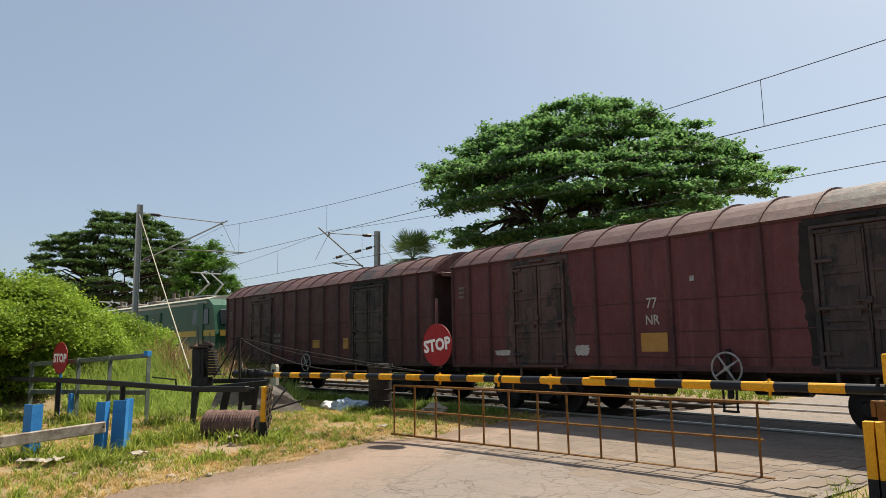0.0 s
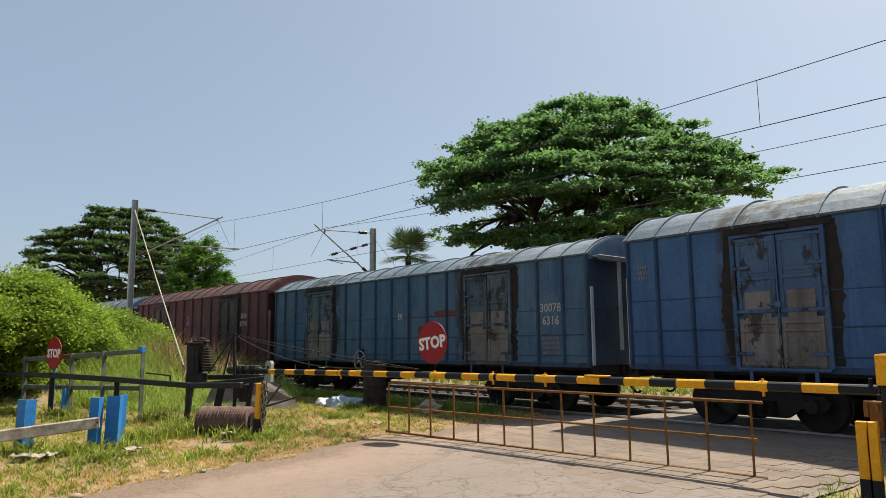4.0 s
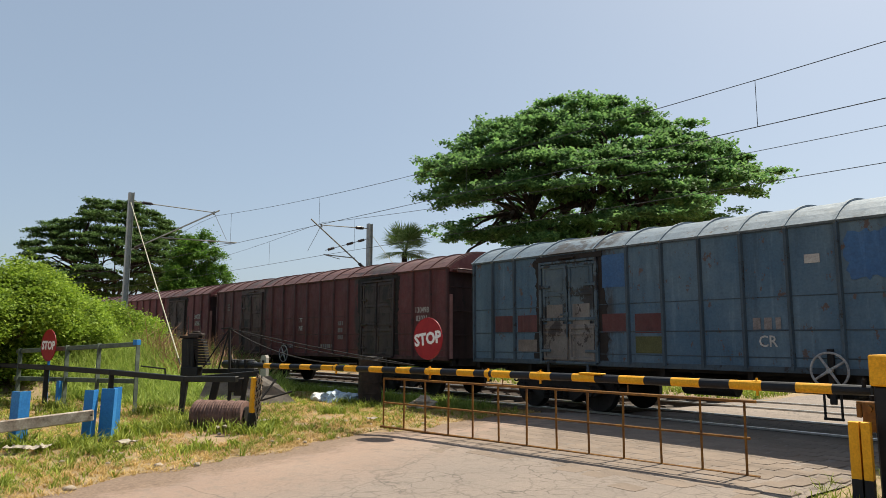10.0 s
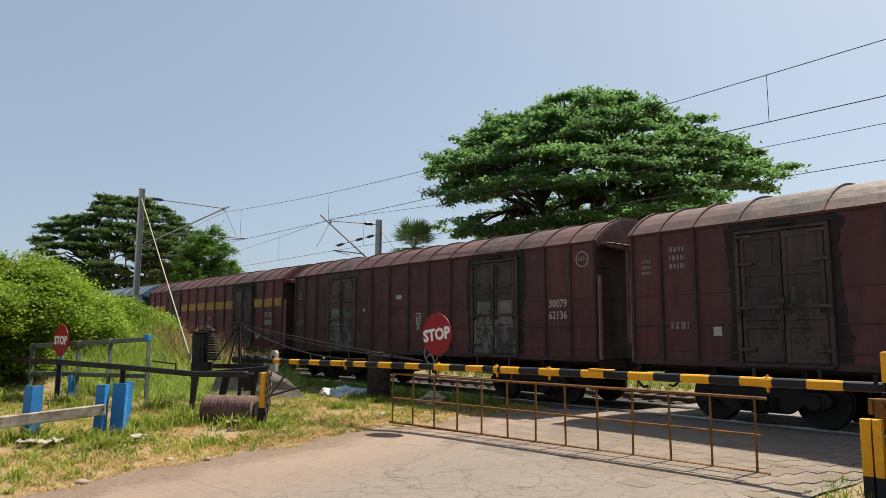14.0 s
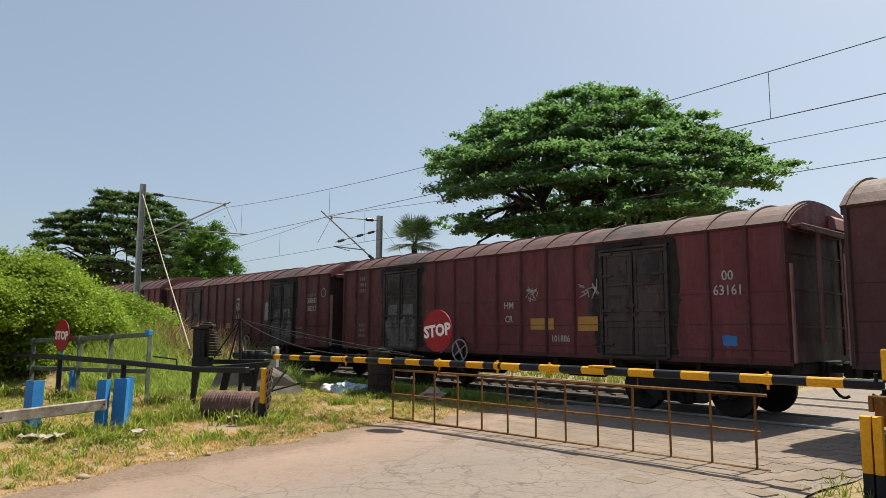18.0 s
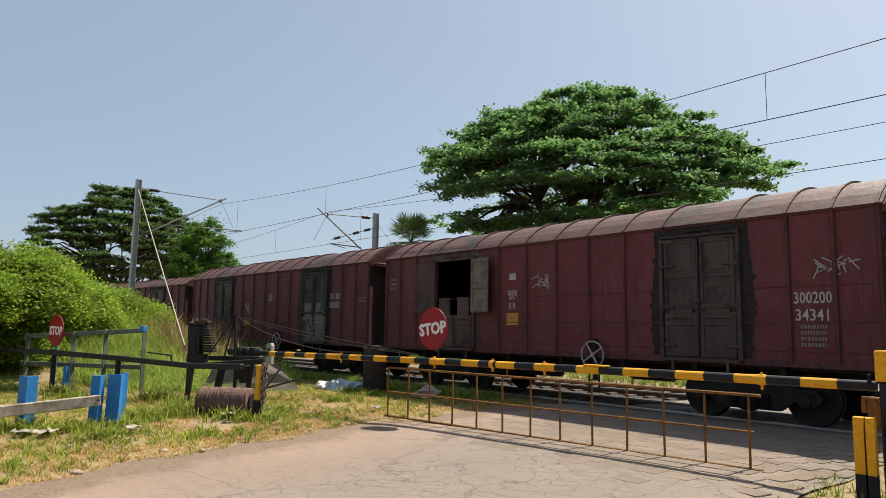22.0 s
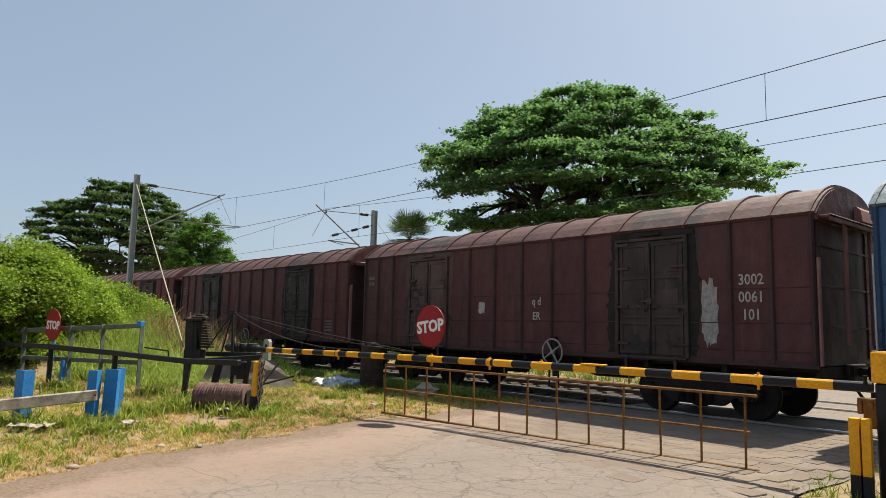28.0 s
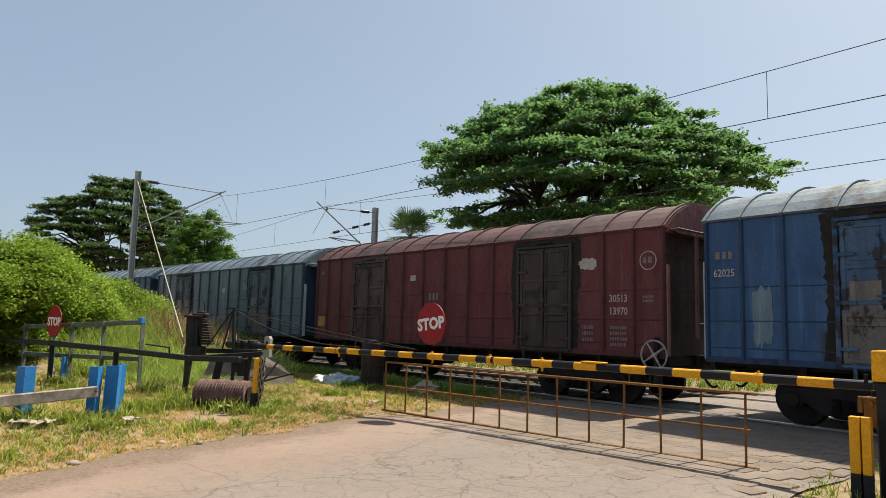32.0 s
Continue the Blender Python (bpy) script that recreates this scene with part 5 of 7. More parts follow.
# index: length, paint, roof, door, marks, options
def fleet():
    P, T, B = "patch", "text", "bars"
    BROWN = "square brown touch-up between ribs"
    red = "weathered red-brown covered wagon with ribbed sides"
    blue = "weathered blue covered wagon with ribbed sides"
    num = lambda a, b, x, z=2.35, s=0.30: [(T, x, z, a, s), (T, x, z - s * 1.05, b, s)]
    small = [(B, -6.25, 3.15, 3, 0.22, 0.07)]
    tail = [(B, 5.3, 1.75, 4, 0.42, 0.06)]
    rows = [
        (SHORT, "red_dark", "roof_red", "door_dirt", small + [(B, -2.3, 2.1, 2, 0.5, 0.12), (P, 0.9, 1.75, 0.45, 0.28, "yellow_mark"), (P, 2.6, 1.75, 0.3, 0.35, "yellow_mark")], dict(label=red)),
        (SHORT, "red", "roof_red", "door_dirt", small + [(T, -0.45, 2.32, "77", 0.30), (T, -0.45, 1.98, "NR", 0.28), (P, -0.45, 1.62, 0.62, 0.38, "yellow_mark"), (P, -4.95, 1.42, 0.55, 0.14, "white_mark"), (P, -2.35, 1.47, 0.42, 0.24, "white_mark"), (P, 0.5, 2.85, 0.10, 0.10, "white_dirt", "white smear")] + num("30070", "4617", 5.4, 2.3, 0.22), dict(label=red + " and a yellow patch", brake_x=1.12)),
        (SHORT, "blue", "roof_pale", "door_blue", small + [(P, -2.34, 1.95, 0.28, 0.28, "yellow_mark"), (T, -0.45, 2.05, "3 रे", 0.24), (T, -0.45, 1.75, "N R", 0.24), (P, 0.47, 3.0, 0.22, 0.2, "white_mark"), (P, 1.4, 3.0, 0.3, 0.16, "white_mark"), (B, 1.4, 1.42, 1, 0.7, 0.10)] + num("30030", "10376", 5.2, 2.2, 0.24) + tail, dict(label="bright " + blue, brake_x=-1.07)),
        (SHORT, "red", "roof_red", "door_dirt", small + [(T, -0.45, 2.8, "पू", 0.22), (T, -0.45, 2.55, "ER", 0.24), (P, -1.3, 1.85, 0.5, 0.3, "yellow_mark")] + num("3000", "33745", 4.9, 2.7, 0.3), dict(label=red + " and a yellow patch", brake_x=1.27)),
        (LONG, "blue_worn", "roof_pale", "door_blue", small + [(T, 0.1, 2.4, "ER", 0.24), (P, 1.6, 2.0, 0.75, 0.34, "red"), (P, 2.4, 2.5, 0.9, 0.2, "red"), (P, -3.6, 2.0, 0.9, 0.25, "red")] + num("30078", "6316", 6.2, 2.4, 0.3) + [(B, 6.0, 1.75, 4, 0.5, 0.07)], dict(label="worn " + blue + " and red-brown touch-up patches", brake_x=-1.5)),
        (SHORT, "blue", "roof_pale", "door_blue", small + [(P, 2.3, 2.9, 0.14, 0.3, "white_mark"), (P, 5.2, 2.1, 0.25, 0.2, "yellow_mark"), (B, 5.2, 1.7, 3, 0.4, 0.08)], dict(label="bright " + blue)),
        (SHORT, "red", "roof_red", "door_dirt", small + [(T, -0.6, 2.15, "उ म रे", 0.28), (T, -0.6, 1.80, "NCR", 0.26), (P, 0.1, 2.77, 0.25, 0.14, "white_mark"), (P, -1.25, 2.5, 0.10, 0.35, "white_mark")] + num("311305", "13009", 5.35, 2.17, 0.30) + [(B, 5.35, 1.75, 4, 0.45, 0.07), (B, 4.75, 1.75, 4, 0.25, 0.07), (("ring"), 6.2, 3.37, 0.17), (T, 6.2, 3.32, "MP", 0.15)], dict(label=red + " and a broken yellow stripe", stripe=True, brake_x=0.6)),
        (LONG, "red_bright", "roof_red", "door_dirt", [(B, -6.7, 1.55, 3, 0.35, 0.07), (T, 1.1, 2.0, "SC", 0.28), (P, 3.05, 1.8, 0.8, 0.42, "yellow_mark"), (P, -1.2, 1.75, 0.4, 0.1, "white_mark"), (P, -1.2, 1.95, 0.35, 0.08, "white_mark")] + num("300892", "10002", 5.9, 2.6, 0.26) + tail, dict(label="brighter " + red + " and a yellow patch", brake_x=-1.26)),
        (LONG, "red_bright", "roof_red", "door_dirt", small + [(T, -0.4, 2.4, "29", 0.3), (T, -0.4, 2.0, "SE", 0.28), (P, -1.3, 2.4, 0.4, 0.35, "white_dirt"), (P, 0.9, 1.85, 0.5, 0.34, "yellow_mark")] + num("30078", "6086", 5.9, 2.6, 0.30), dict(label=red + " and white stencilled letters", brake_x=-1.27)),
        (LONG, "red", "roof_red", "door_dirt", small + [(T, -0.1, 2.28, "77", 0.22), (T, -0.1, 1.98, "NE", 0.24), (B, -1.6, 1.4, 1, 0.9, 0.12), (B, 1.9, 2.2, 3, 0.3, 0.14), (B, 1.2, 1.42, 1, 2.0, 0.14)] + num("130498", "03031", 6.0, 2.45, 0.24), dict(label=red + " and white stencilled letters", brake_x=-1.35)),
        (LONG, "blue_rusty", "roof_pale", "door_blue", [(P, -6.12, 2.05, 0.60, 0.42, "red_dark", BROWN), (P, -5.33, 2.05, 0.62, 0.42, "red_dark", BROWN), (P, -2.78, 2.02, 0.70, 0.42, "red_dark", BROWN), (P, -1.96, 2.0, 0.70, 0.42, "red_dark", BROWN), (P, -1.96, 1.54, 0.70, 0.36, "olive", "square of faded olive paint"), (T, 0.54, 1.52, "CR", 0.30), (B, 0.54, 1.95, 1, 0.5, 0.22), (P, -5.33, 1.5, 0.6, 0.3, "tin", "square of bare grey metal"), (P, -2.8, 3.2, 0.62, 0.75, "blue", "ragged round of bright blue paint"), (P, 2.1, 3.1, 0.7, 0.9, "blue", "bright blue smear"), (B, 6.3, 2.1, 4, 0.4, 0.08), (P, 1.5, 3.1, 0.25, 0.16, "white_mark")], dict(label="rusty grey-blue covered wagon patched in brown and bright blue", brake_x=1.44)),
        (SHORT, "blue_light", "roof_pale", "door_blue", small + [(T, 1.1, 2.3, "24", 0.32), (T, 1.1, 1.92, "SE", 0.28), (P, -4.6, 3.0, 0.7, 0.7, "blue"), (P, 1.15, 2.95, 0.25, 0.14, "white_mark")] + num("3000", "3397", 5.3, 2.6, 0.30) + tail, dict(label="light " + blue, brake_x=-1.06)),
        (SHORT, "red_bright", "roof_red", "door_dirt", [(T, 0.0, 2.25, "780", 0.20), (T, 0.0, 1.92, "NWR", 0.22), (P, -5.4, 1.55, 0.35, 0.25, "white_dirt"), (P, 4.4, 1.55, 0.35, 0.16, "white_mark")] + num("31105", "38848", 5.3, 2.3, 0.28) + tail, dict(label=red + " and a yellow stripe", stripe=True, brake_x=1.17)),
        (SHORT, "red_dark", "roof_red", "door_dirt", small + [(P, -0.1, 2.75, 0.28, 0.12, "white_mark"), (T, 0.6, 2.1, "CR", 0.24), (T, 0.6, 1.78, "SE", 0.24), (B, -6.2, 2.1, 2, 0.5, 0.05)] + num("30079", "62136", 5.51, 2.28, 0.26) + [("ring", 6.3, 3.35, 0.17), (B, 6.3, 3.36, 1, 0.22, 0.1), (T, 0.24, 1.95, "BE", 0.24), (P, -2.0, 2.41, 0.14, 0.08, "white_mark")], dict(label="dark " + red + " and whitened lower doors", white_door=3, brake_x=1.2)),
        (SHORT, "red_dark", "roof_red", "door_dirt", small + [(T, 0.8, 2.6, "POR", 0.18), (T, 0.8, 2.28, "CR", 0.24), (B, -5.54, 3.35, 3, 0.36, 0.10), (B, -5.52, 1.83, 1, 0.4, 0.14), (P, -4.6, 1.71, 0.17, 0.17, "white_mark"), (P, -6.25, 1.47, 0.5, 0.6, "red")] + num("31103", "02541", 5.4, 2.3, 0.26), dict(label="dark " + red, brake_x=1.29)),
        (SHORT, "red_bright", "roof_red", "door_dirt", small + tail, dict(label=red + " and a yellow stripe", stripe=True, brake_x=0.8)),
        (LONG, "red_bright", "roof_red", "door_dirt", [(P, 0.5, 3.0, 0.25, 0.1, "white_mark"), (P, 0.7, 2.7, 0.12, 0.35, "white_dirt"), (T, 0.34, 2.55, "170", 0.34), (T, 0.34, 2.12, "द रे", 0.26), (T, 0.34, 1.76, "S R", 0.28), (P, 2.8, 2.42, 0.30, 0.8, "white_dirt", "flaking white scuff"), ("ring", 6.9, 3.04, 0.15), (P, -0.2, 1.85, 0.4, 0.22, "yellow_mark")] + num("300692", "50213", 6.2, 2.68, 0.28) + [(B, 6.2, 2.98, 1, 0.5, 0.1), (B, 5.5, 1.75, 3, 0.4, 0.10)], dict(label=red + " and chalked lettering", white_door=2, brake_x=1.49)),
        (LONG, "red_bright", "roof_red", "door_dirt", [(B, -6.23, 3.42, 3, 0.36, 0.12), (B, -6.26, 1.85, 3, 0.36, 0.10), (T, 0.0, 2.25, "HM", 0.26), (T, 0.0, 1.9, "CR", 0.24), (P, 1.3, 2.6, 0.5, 0.3, "white_dirt"), (P, 2.9, 2.65, 0.6, 0.3, "white_dirt"), (P, 1.5, 1.85, 0.72, 0.28, "yellow_mark"), (P, 3.2, 1.85, 0.55, 0.34, "yellow_mark"), (T, 1.75, 1.42, "101886", 0.22), (P, -4.1, 3.6, 1.5, 0.12, "tarp", "blue tarpaulin rag over the door"), (P, 6.1, 1.5, 0.3, 0.22, "tarp", "blue paint daub")] + num("00", "63161", 5.9, 2.7, 0.28), dict(label="red-brown covered wagon with yellow patches and a blue tarpaulin rag", white_door=1, brake_x=-1.29)),
        (SHORT, "red_dark", "roof_red", "door_dirt", [(T, 0.1, 2.55, "70", 0.20), (T, 0.1, 2.28, "SE", 0.20), (P, 0.5, 1.40, 0.75, 0.09, "white_dirt", "smeared whitewash"), (T, 5.63, 2.40, "300793", 0.26), (T, 6.35, 2.40, "91235", 0.26), (B, 5.63, 2.72, 1, 0.4, 0.09), (T, 6.35, 3.1, "NP", 0.16), (P, 6.42, 1.62, 0.22, 0.26, "tarp", "blue paint daub"), (B, 5.63, 1.72, 3, 0.5, 0.06)], dict(label="dark red-brown ribbed covered wagon with a white running number", brake_x=-1.14)),
        (LONG, "red_dark", "roof_red", "door_dirt", small + [(P, 3.1, 1.95, 0.45, 0.4, "yellow_mark"), (B, 1.0, 2.5, 1, 0.9, 0.1)] + num("300197", "62923", 6.1, 2.6, 0.28), dict(label=red + " and a small yellow patch", brake_x=-1.56)),
        (SHORT, "red_bright", "roof_red", "door_dirt", [(P, -1.4, 2.4, 0.45, 0.4, "white_dirt"), (P, -1.4, 1.8, 0.55, 0.22, "yellow_mark"), (P, 0.2, 2.75, 0.3, 0.3, "white_dirt"), (B, 6.2, 2.6, 2, 0.4, 0.06)] + num("31103", "02883", 5.0, 2.6, 0.28), dict(label=red + " and white smears", white_door=2, brake_x=1.23)),
        (SHORT, "red_bright", "roof_red", "door_dirt", [(B, -6.0, 3.1, 3, 0.35, 0.08), (P, -1.5, 2.95, 0.22, 0.16, "white_mark"), (T, -1.5, 2.45, "पूर्व", 0.24), (T, -1.5, 2.16, "E R", 0.20), (P, -0.9, 2.8, 0.5, 0.3, "white_dirt"), (P, -1.5, 1.9, 0.4, 0.3, "yellow_mark"), (P, 6.0, 2.75, 0.8, 0.32, "white_dirt")] + num("300200", "34341", 5.3, 2.15, 0.28) + tail, dict(label=red + " and an open door", open_door=True, brake_x=1.1)),
        (LONG, "blue_grey", "roof_pale", "door_blue", [(P, -1.3, 2.75, 0.20, 0.16, "white_mark"), (T, 0.1, 1.95, "ER", 0.20), (P, 3.0, 2.0, 0.9, 0.9, "blue"), (T, 6.15, 2.55, "300", 0.34), (T, 6.15, 2.15, "888", 0.34), (T, 6.15, 1.75, "72", 0.34)], dict(label="pale grey-blue covered wagon with peeling bright blue paint", brake_x=-1.42)),
        (SHORT, "red", "roof_red", "door_dirt", [(B, -5.9, 3.05, 3, 0.4, 0.07), (P, -0.9, 3.0, 0.24, 0.12, "white_mark"), (T, -0.45, 2.3, "उ प रे", 0.24), (T, -0.45, 2.0, "NWR", 0.24), (P, 1.6, 1.62, 0.4, 0.3, "yellow_mark")] + num("311103", "13872", 5.6, 2.3, 0.28) + [(T, 5.6, 2.62, "BCNAHSM1", 0.17), (T, 4.8, 2.2, "C.C. 58 11 t", 0.13), (T, 4.8, 2.02, "TARE 25 17 t", 0.13), (T, 4.8, 1.84, "REA 29 78 SQ M", 0.13)], dict(label=red + " and white stencilled letters", brake_x=1.1)),
        (SHORT, "red_dark", "roof_red", "door_dirt", [(B, -6.1, 3.2, 3, 0.3, 0.1), (P, 0.37, 3.05, 0.24, 0.17, "white_mark"), (T, -6.4, 2.98, "S E", 0.18), (B, -6.4, 2.45, 1, 0.4, 0.06), (P, 4.84, 1.75, 0.20, 0.24, "flap_pale", "square grey tag"), ("ring", 6.36, 1.95, 0.17), (B, 6.36, 2.6, 1, 0.4, 0.1)] + num("300793", "67100", -6.4, 2.28, 0.19), dict(label="dark " + red + " and whitened lower doors", white_door=3, brake_x=-1.23)),
        (SHORT, "red_bright", "roof_red", "door_dirt", small + [(T, 0.9, 2.3, "3", 0.34), (T, 0.9, 1.95, "N", 0.32), (P, -4.6, 1.4, 0.6, 0.25, "white_dirt")] + tail, dict(label="red-brown ribbed covered wagon with white smears on its door", white_door=1, brake_x=-1.11)),
        (SHORT, "red", "roof_red", "door_dirt", small + tail + [(P, -5.5, 2.0, 0.14, 0.12, "white_mark")], dict(label=red)),
        (SHORT, "red_dark", "roof_red", "door_dirt", [(B, -6.0, 3.1, 2, 0.3, 0.1), (P, -1.5, 2.15, 0.24, 0.32, "white_mark"), (T, 0.6, 2.2, "q d", 0.26), (T, 0.6, 1.85, "ER", 0.26), (P, 4.62, 2.0, 0.35, 1.3, "white_dirt", "flaking white smear"), (P, 4.0, 1.4, 0.6, 0.35, "white_dirt", "flaking white smear"), (T, 5.4, 2.52, "3002", 0.28), (T, 5.4, 2.2, "0061", 0.28), (T, 5.4, 1.88, "101", 0.28)], dict(label=red + " and flaking white smears", brake_x=1.06)),
        (SHORT, "blue", "roof_pale", "door_blue", [(B, -6.0, 1.75, 3, 0.30, 0.05), (B, -1.3, 1.62, 2, 0.4, 0.05), (B, -0.5, 1.62, 2, 0.4, 0.05), (T, 4.83, 2.82, "SER", 0.28), (T, 4.83, 2.48, "दपूरे", 0.26), (T, 5.63, 3.14, "BCNAHSM1", 0.17), (T, 5.63, 2.87, "310729", 0.26), (T, 5.63, 2.58, "10423", 0.26), (T, 5.63, 1.86, "C.C.", 0.15), (T, 5.63, 1.66, "TARE", 0.13), (T, 5.63, 1.48, "AREA", 0.13), (T, 6.35, 1.86, "66.90 t", 0.15), (T, 6.35, 1.66, "24.78 t", 0.13), (T, 6.35, 1.48, "39.89 m²", 0.13), (T, 5.63, 1.20, "BCNAHSM1", 0.13), (B, 4.83, 2.00, 5, 0.34, 0.035), (P, 2.2, 1.5, 0.30, 0.55, "white_dirt")], dict(label="deep " + blue + " and white lettering", white_door=3, brake_x=None)),
        (SHORT, "blue_dark", "roof_pale", "door_blue", [(B, 3.2, 2.3, 2, 0.7, 0.16), (T, 3.2, 1.6, "SE", 0.26), (P, 0.8, 1.75, 0.6, 0.28, "yellow_mark"), (P, 0.8, 2.25, 0.7, 0.3, "red_dark"), (P, 4.8, 3.0, 0.5, 0.5, "blue")] + num("300195", "67024", 5.2, 2.55, 0.26), dict(label="blackened dark blue covered wagon with an open door", open_door=True, white_door=2, brake_x=1.15)),
        (SHORT, "grey_green", "roof_pale", "door_blue", [(B, -6.1, 3.0, 3, 0.6, 0.14), (T, -5.95, 2.3, "300195", 0.22), (T, -5.95, 2.02, "60790", 0.22), (P, 0.75, 2.85, 0.3, 0.22, "white_mark"), (P, 2.4, 2.95, 0.5, 0.3, "white_dirt")] + tail, dict(label="faded grey-green covered wagon with black rust spots", brake_x=-1.13)),
        (SHORT, "red_bright", "roof_red", "door_dirt", [(B, -6.2, 3.3, 1, 0.2, 0.12), (P, -6.1, 1.65, 0.42, 0.34, "yellow_mark"), (P, -1.0, 2.95, 0.24, 0.16, "white_mark"), (B, -0.9, 2.4, 1, 0.4, 0.2), (T, -0.9, 1.85, "NF", 0.24), (P, 5.2, 3.05, 0.5, 0.26, "white_mark"), ("ring", 6.2, 3.05, 0.19), (B, 6.2, 3.06, 1, 0.24, 0.13), (T, 5.3, 2.2, "30513", 0.22), (T, 5.3, 1.93, "13970", 0.22), (B, 5.3, 1.65, 4, 0.42, 0.07), (B, 4.6, 1.65, 3, 0.3, 0.08), (B, 6.3, 2.3, 2, 0.25, 0.05)], dict(label=red + " and a white ring emblem", brake_x=6.55)),
        (SHORT, "blue", "roof_pale", "door_blue", [(B, -6.0, 3.05, 1, 0.35, 0.14), (T, -6.0, 2.65, "62025", 0.20), (P, -5.5, 1.9, 0.4, 1.1, "blue_grey", "faded grey smear")], dict(label="worn " + blue + " and grey smears", brake_x=1.0)),
        (SHORT, "red", "roof_red", "door_dirt", small, dict(label=red)),
    ]
    made = []
    # W0 is the place of the locomotive's rear end; wagon k starts at off(k)
    off = SHORT + COUPLING
    # play in the couplers
    slack = {1: -0.12, 3: 0.15, 4: -0.12, 9: -0.14, 10: -0.06, 18: 0.05, 22: -0.10, 24: -0.10, 30: 0.03, 31: 0.04}
    for i, (length, paint, roof, door, marks, opt) in enumerate(rows):
        w = wagon(length, paint, roof, door, marks, **opt)
        made.append((w, off + slack.get(i, 0.0), length))
        off += length + COUPLING
    return made


FLEET = fleet()


# ---- the locomotive ----
def locomotive():
    L, h = 20.0, 10.0
    t = thing("electric_locomotive", Matrix(), "green electric locomotive with a yellow band and cream roof", "locomotive")
    bm = bmesh.new()
    box(bm, -h + 0.2, h - 0.2, -1.45, 1.45, 0.95, 1.25, 0.02)
    box(bm, -2.2, 2.2, -1.2, 1.2, 0.45, 0.95, 0.05)
    part("underframe", bm, M["iron"], t, "black underframe")
    prof = [(-h, 1.2), (-h - 0.02, 2.3), (-h + 0.30, 3.6), (-h + 0.75, 3.9), (h - 0.75, 3.9), (h - 0.30, 3.6), (h + 0.02, 2.3), (h, 1.2)]
    bm = bmesh.new()
    extruded(bm, prof, -1.52, 1.52)
    part("body", bm, M["loco_green"], t, "green steel body")
    bm = bmesh.new()
    out = roof_outline(1.50, 3.88, 4.14)
    extruded(bm, out, -h + 0.85, h - 0.85, "X")
    part("roof", bm, M["loco_cream"], t, "cream rounded roof")
    bm = bmesh.new()
    box(bm, -h + 0.02, h - 0.02, -1.532, 1.532, 2.22, 2.48)
    box(bm, -h - 0.035, h + 0.035, -1.3, 1.3, 2.22, 2.48)
    part("yellow_band", bm, M["loco_yellow"], t, "yellow band round the body")
    bm = bmesh.new()
    box(bm, -h + 0.9, h - 0.9, -1.54, 1.54, 3.70, 3.80)
    part("cream_band", bm, M["loco_cream"], t, "cream eave line")
    for s in (-1, 1):
        for y in (-0.72, 0.72):
            bm = bmesh.new()
            box(bm, -0.04, 0.04, y - 0.52, y + 0.52, -0.36, 0.36, 0.03)
            w = part("windscreen", bm, M["glass"], t, "dark windscreen")
            w.matrix_local = pose(s * (h - 0.12), 0, 3.05, 0, -14 * s, 0)
        for x in (h - 0.95, h - 2.0):
            for y in (-1.53, 1.53):
                bm = bmesh.new()
                box(bm, -0.27, 0.27, -0.02, 0.02, -0.35, 0.35, 0.015)
                part("cab_window", bm, M["glass"], t, "side cab window").matrix_local = pose(s * x, y, 3.1)
        bm = bmesh.new()
        rod(bm, (0, 0, 0), (0.08, 0, 0), 0.17, 14)
        part("headlight", bm, M["galv"], t, "round headlight").matrix_local = pose(s * (h - 0.25), 0, 3.66, 0, 0, 0 if s > 0 else 180)
        bm = bmesh.new()
        box(bm, -0.35, 0.1, -1.4, 1.4, 0.35, 1.0, 0.04)
        part("buffer_beam", bm, M["iron"], t, "buffer beam").matrix_local = pose(s * h, 0, 0, 0, 0, 0 if s > 0 else 180)
        for y in (-0.97, 0.97):
            bm = bmesh.new()
            rod(bm, (0, 0, 0), (0.45, 0, 0), 0.11, 10)
            rod(bm, (0.45, 0, 0), (0.52, 0, 0), 0.24, 16)
            part("buffer", bm, M["iron"], t, "round side buffer").matrix_local = pose(s * h, y, 1.08, 0, 0, 0 if s > 0 else 180)
        bm = bmesh.new()
        for y in (-1.1, 1.1):
            box(bm, -2.3, 2.3, y - 0.08, y + 0.08, 0.45, 0.85, 0.03)
        box(bm, -2.0, 2.0, -1.1, 1.1, 0.5, 0.8, 0.02)
        b = part("bogie", bm, M["iron"], t, "three-axle bogie")
        b.matrix_local = pose(s * 5.4, 0, 0)
        for x in (-1.85, 0.0, 1.85):
            w = cached(("loco_wheels",), "wheel_set", lambda q: [rod(q, (0, a, 0), (0, b2, 0), r, 24) for a, b2, r in ((-1.0, 1.0, 0.09), (-0.93, -0.8, 0.54), (0.8, 0.93, 0.54))], M["wheel"], b, "large driving wheels")
            w.matrix_local = pose(x, 0, 0.54)
            LOCO_WHEELS.append(w)
    for y in (-1.55, 1.55):
        for x in (-3.6, -1.8, 0.0, 1.8, 3.6):
            bm = bmesh.new()
            box(bm, -0.55, 0.55, -0.02, 0.02, -0.32, 0.32)
            for k in range(6):
                box(bm, -0.5, 0.5, -0.05 if y < 0 else 0.0, 0.0 if y < 0 else 0.05, -0.27 + 0.1 * k, -0.22 + 0.1 * k)
            part("louvre", bm, M["loco_green"], t, "slatted side louvre").matrix_local = pose(x, y, 3.15)
